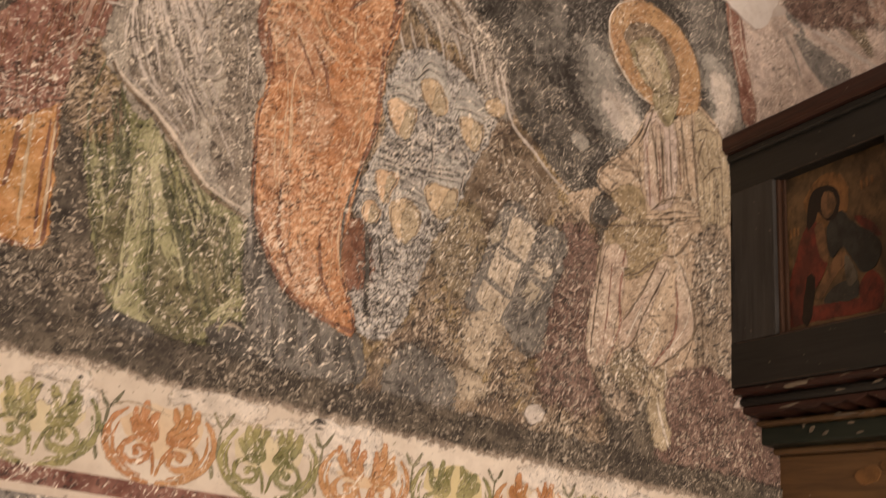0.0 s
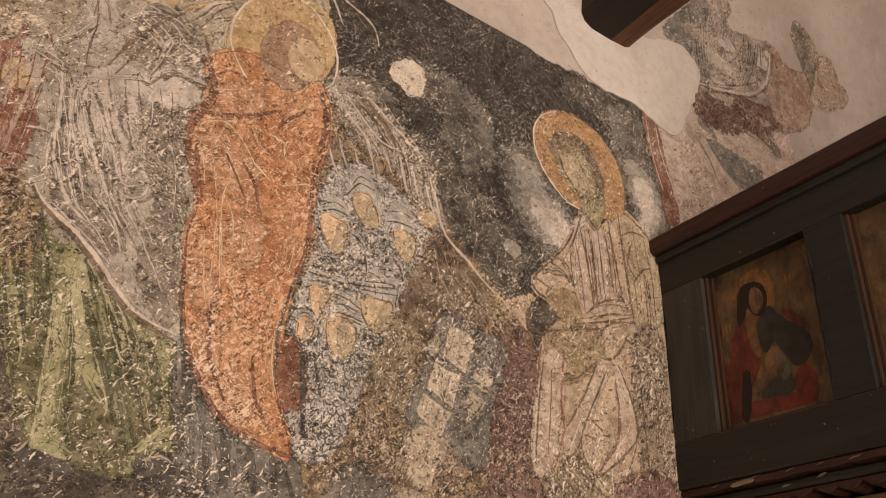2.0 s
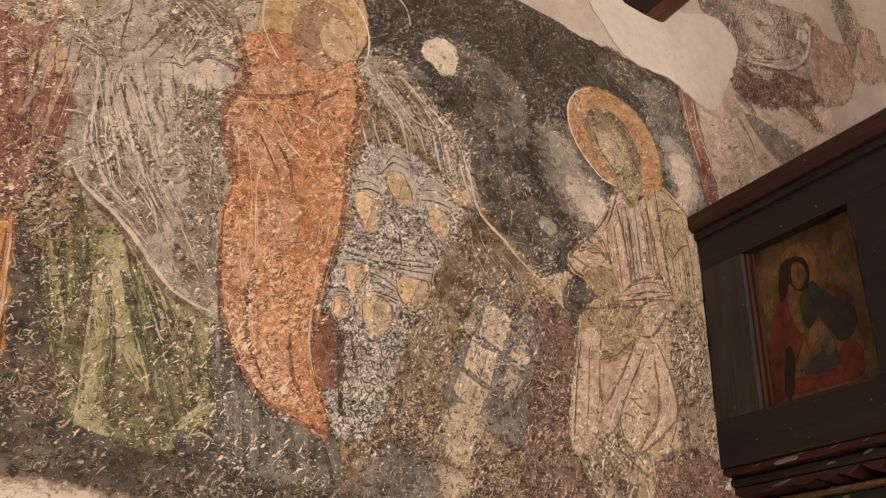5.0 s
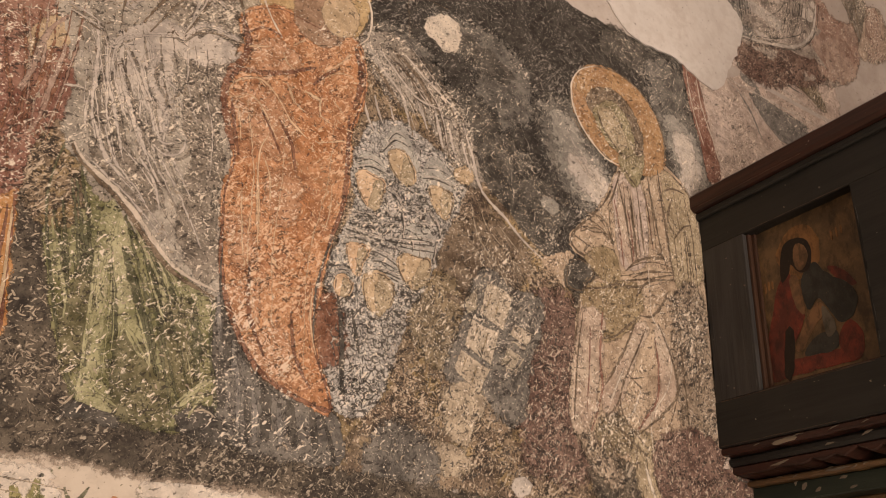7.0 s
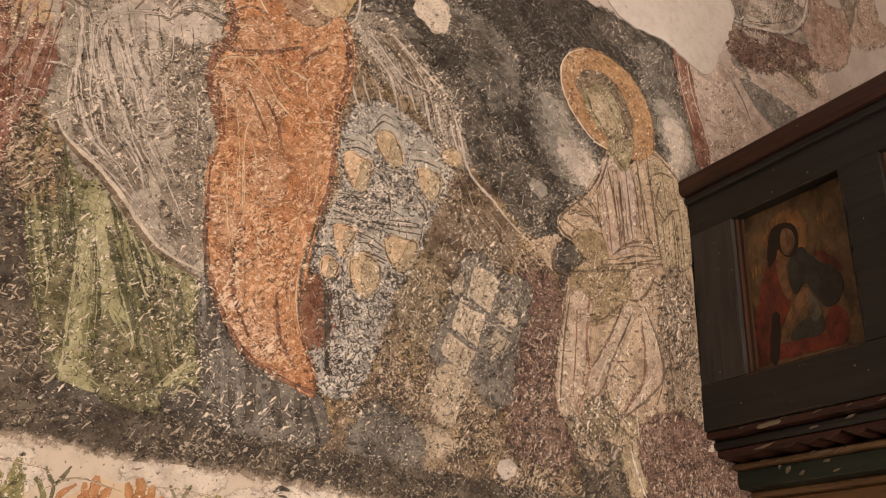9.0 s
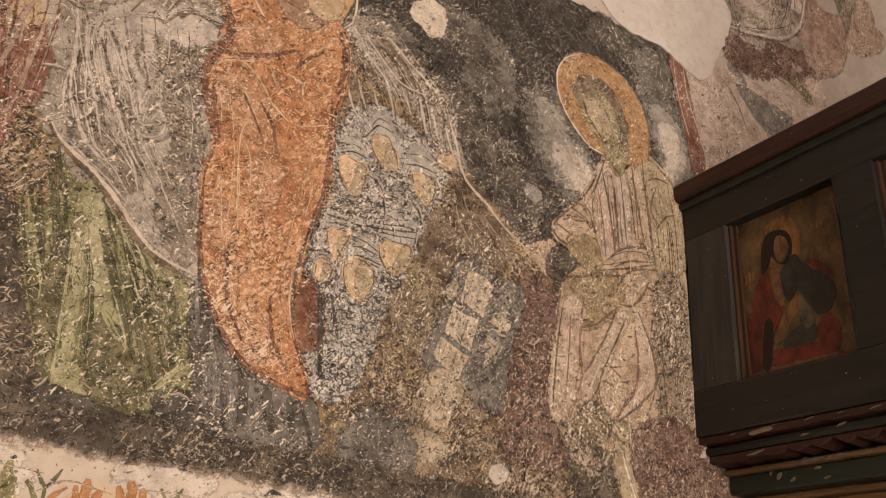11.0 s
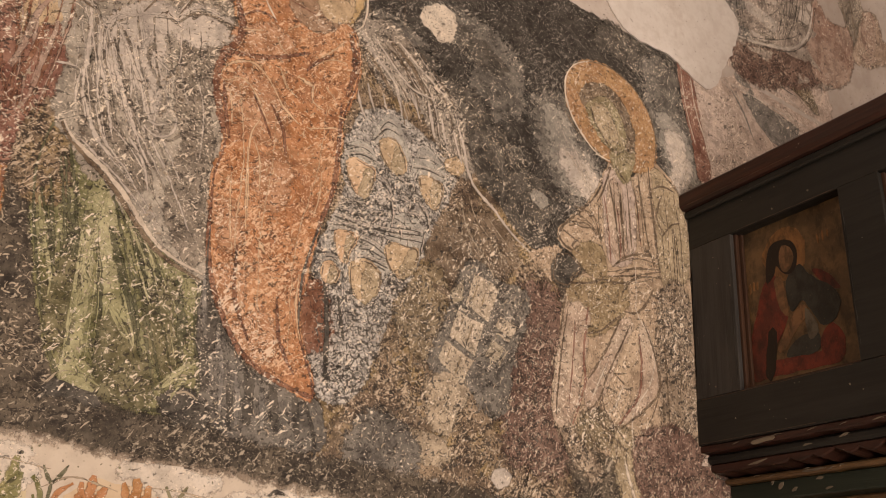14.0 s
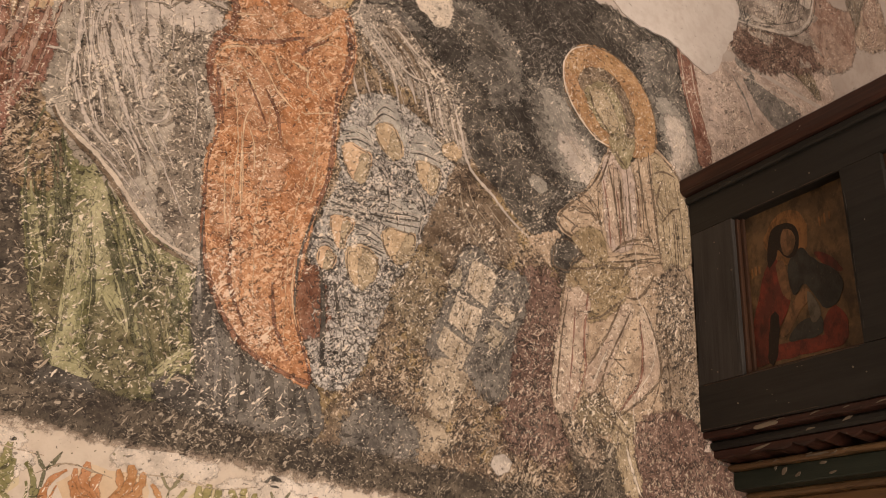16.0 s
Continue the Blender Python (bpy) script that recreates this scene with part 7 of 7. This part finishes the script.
    long_piece("gilt_edge", XI + 0.138, XI + 0.20, 2.136, 2.150, "giltwood", ob, bevel=0.005, wave=0.002)
    long_piece("lower_board", XI + 0.160, XI + 0.24, 0.0, 2.136, "brownboard", ob, "brown lower board with faded gilt ornament", 0.004)
    for u0, u1, v, w in ((0.02, 0.40, 2.3645, 0.0016), (0.15, 0.40, 2.7575, 0.0012), (0.01, 0.30, 2.2645, 0.0014), (0.45, 0.75, 2.3645, 0.0014), (0.03, 0.33, 2.8655, 0.0014)):
        x = XI - 0.0302 if v > 2.86 else XI
        pts = [(u0 + (u1 - u0) * i / 24, v + 0.0006 * noise.noise(Vector((i, v, 0)))) for i in range(25)]
        flat_patch("worn_edge", pts + [(p[0], p[1] + w * max(0.12, 0.5 + noise.noise(Vector((p[0] * 40, v, 3))))) for p in reversed(pts)], "worn_wood", ob, x, 0.0006, rag=0.0006)
    rng = random.Random(3)
    for k in range(30):
        y = -rng.uniform(0.05, 1.0)
        row = k % 3
        x, z, l, h = ((XI + 0.006, rng.uniform(2.249, 2.258), 0.022, 0.004), (XI + 0.100, rng.uniform(2.158, 2.184), 0.010, 0.006), (XI + 0.082, rng.uniform(2.193, 2.199), 0.018, 0.004))[row]
        l *= rng.uniform(0.4, 1.4)
        flat_patch("paint_flake", [(-y, z), (-y + l * 0.5, z + h * 0.3), (-y + l, z + h), (-y + l * 0.4, z + h * 0.8)], "flake", ob, x, 0.0012, rag=0.0035)
    flat_patch("paint_flake", [(0.145, 2.2445), (0.195, 2.248), (0.196, 2.256), (0.146, 2.2525)], "flake", ob, XI + 0.006, 0.002, "pale flake on the fillet")
    # larger flakes where the paint has come off, scuffed edges by the wall
    for z0, u0, du, dz, off in ((2.1935, 0.20, 0.060, 0.005, 0.082), (2.172, 0.13, 0.012, 0.012, 0.100), (2.160, 0.16, 0.016, 0.009, 0.100), (2.178, 0.22, 0.018, 0.007, 0.100), (2.157, 0.24, 0.020, 0.005, 0.100), (2.170, 0.44, 0.024, 0.009, 0.100), (2.160, 0.52, 0.020, 0.008, 0.100), (2.2145, 0.10, 0.055, 0.005, 0.038), (2.230, 0.25, 0.020, 0.004, 0.028), (2.238, 0.33, 0.024, 0.004, 0.028)):
        flat_patch("paint_flake", [(u0, z0), (u0 + du * 0.6, z0 + 0.1 * dz), (u0 + du, z0 + dz), (u0 + du * 0.3, z0 + dz * 0.9)], "flake", ob, XI + off, 0.0012, rag=0.004)
    for u0, v0, v1, w in ((0.005, 2.40, 2.74, 0.0030), (0.121, 2.38, 2.66, 0.0016), (0.418, 2.40, 2.70, 0.0010), (0.016, 2.50, 2.62, 0.0014)):
        pts = [(u0 + 0.0010 * noise.noise(Vector((i, v0, 4))), v0 + (v1 - v0) * i / 20) for i in range(21)]
        flat_patch("worn_edge", pts + [(p[0] + w * max(0.1, 0.5 + noise.noise(Vector((p[1] * 40, u0, 3)))), p[1]) for p in reversed(pts)], "dusty_wood", ob, XI, 0.0005, rag=0.0006)
    rng = random.Random(19)
    for k in range(60):
        u0, v0, r = rng.uniform(0.02, 0.9), rng.uniform(2.27, 2.84), rng.uniform(0.0007, 0.0022)
        if 2.36 < v0 < 2.76 and u0 > 0.12:
            continue
        flat_patch("dust_speck", oval(u0, v0, r, r * rng.uniform(0.6, 1.6), 30, 6), "flake", ob, XI, 0.0006, rag=0.0004)
    for y in (0.22, 0.42, 0.62, 0.82):
        flat_patch("gilt_ornament", oval(y, 2.085, 0.03, 0.018, 10), "icon_gold", ob, XI + 0.160, 0.002, rag=0.004)
        flat_patch("gilt_ornament", oval(y + 0.05, 2.10, 0.02, 0.010, -20), "icon_gold", ob, XI + 0.160, 0.002, rag=0.004)
    return ob


iconostasis()


def tie_beam():
    """An old hewn beam whose broken end meets the vault."""
    bm = bmesh.new()
    ring = [(1.600, 3.575), (1.612, 3.553), (1.640, 3.540), (1.715, 3.538), (1.772, 3.541), (1.788, 3.548), (1.795, 3.575), (1.795, 3.665), (1.780, 3.68), (1.61, 3.66), (1.600, 3.645)]
    cuts = []
    for i in range(90):
        y = 0.04 - 4.3 * i / 89
        cuts.append([bm.verts.new((x + 0.004 * noise.noise(Vector((y * 5, j, 0))), y, z + 0.004 * noise.noise(Vector((y * 6, j, 9))))) for j, (x, z) in enumerate(ring)])
    n = len(ring)
    for a, c in zip(cuts, cuts[1:]):
        for j in range(n):
            bm.faces.new((a[j], a[(j + 1) % n], c[(j + 1) % n], c[j]))
    bm.faces.new(cuts[0])
    bm.faces.new(cuts[-1][::-1])
    bmesh.ops.recalc_face_normals(bm, faces=bm.faces[:])
    # Redder brown on the underside towards its right edge.
    for f in bm.faces:
        c = f.calc_center_median()
        f.material_index = 1 if c.z < 3.56 and c.x > 1.715 + 0.03 * noise.noise(Vector((c.y * 9, 0, 0))) else 0
    ob = part("tie_beam", bm, "beam")
    ob.data.materials.append(M["beam_brown"])
    return tagged(ob, "smoke-blackened timber tie beam set into the vault", "beam", kind="structure")


tie_beam()
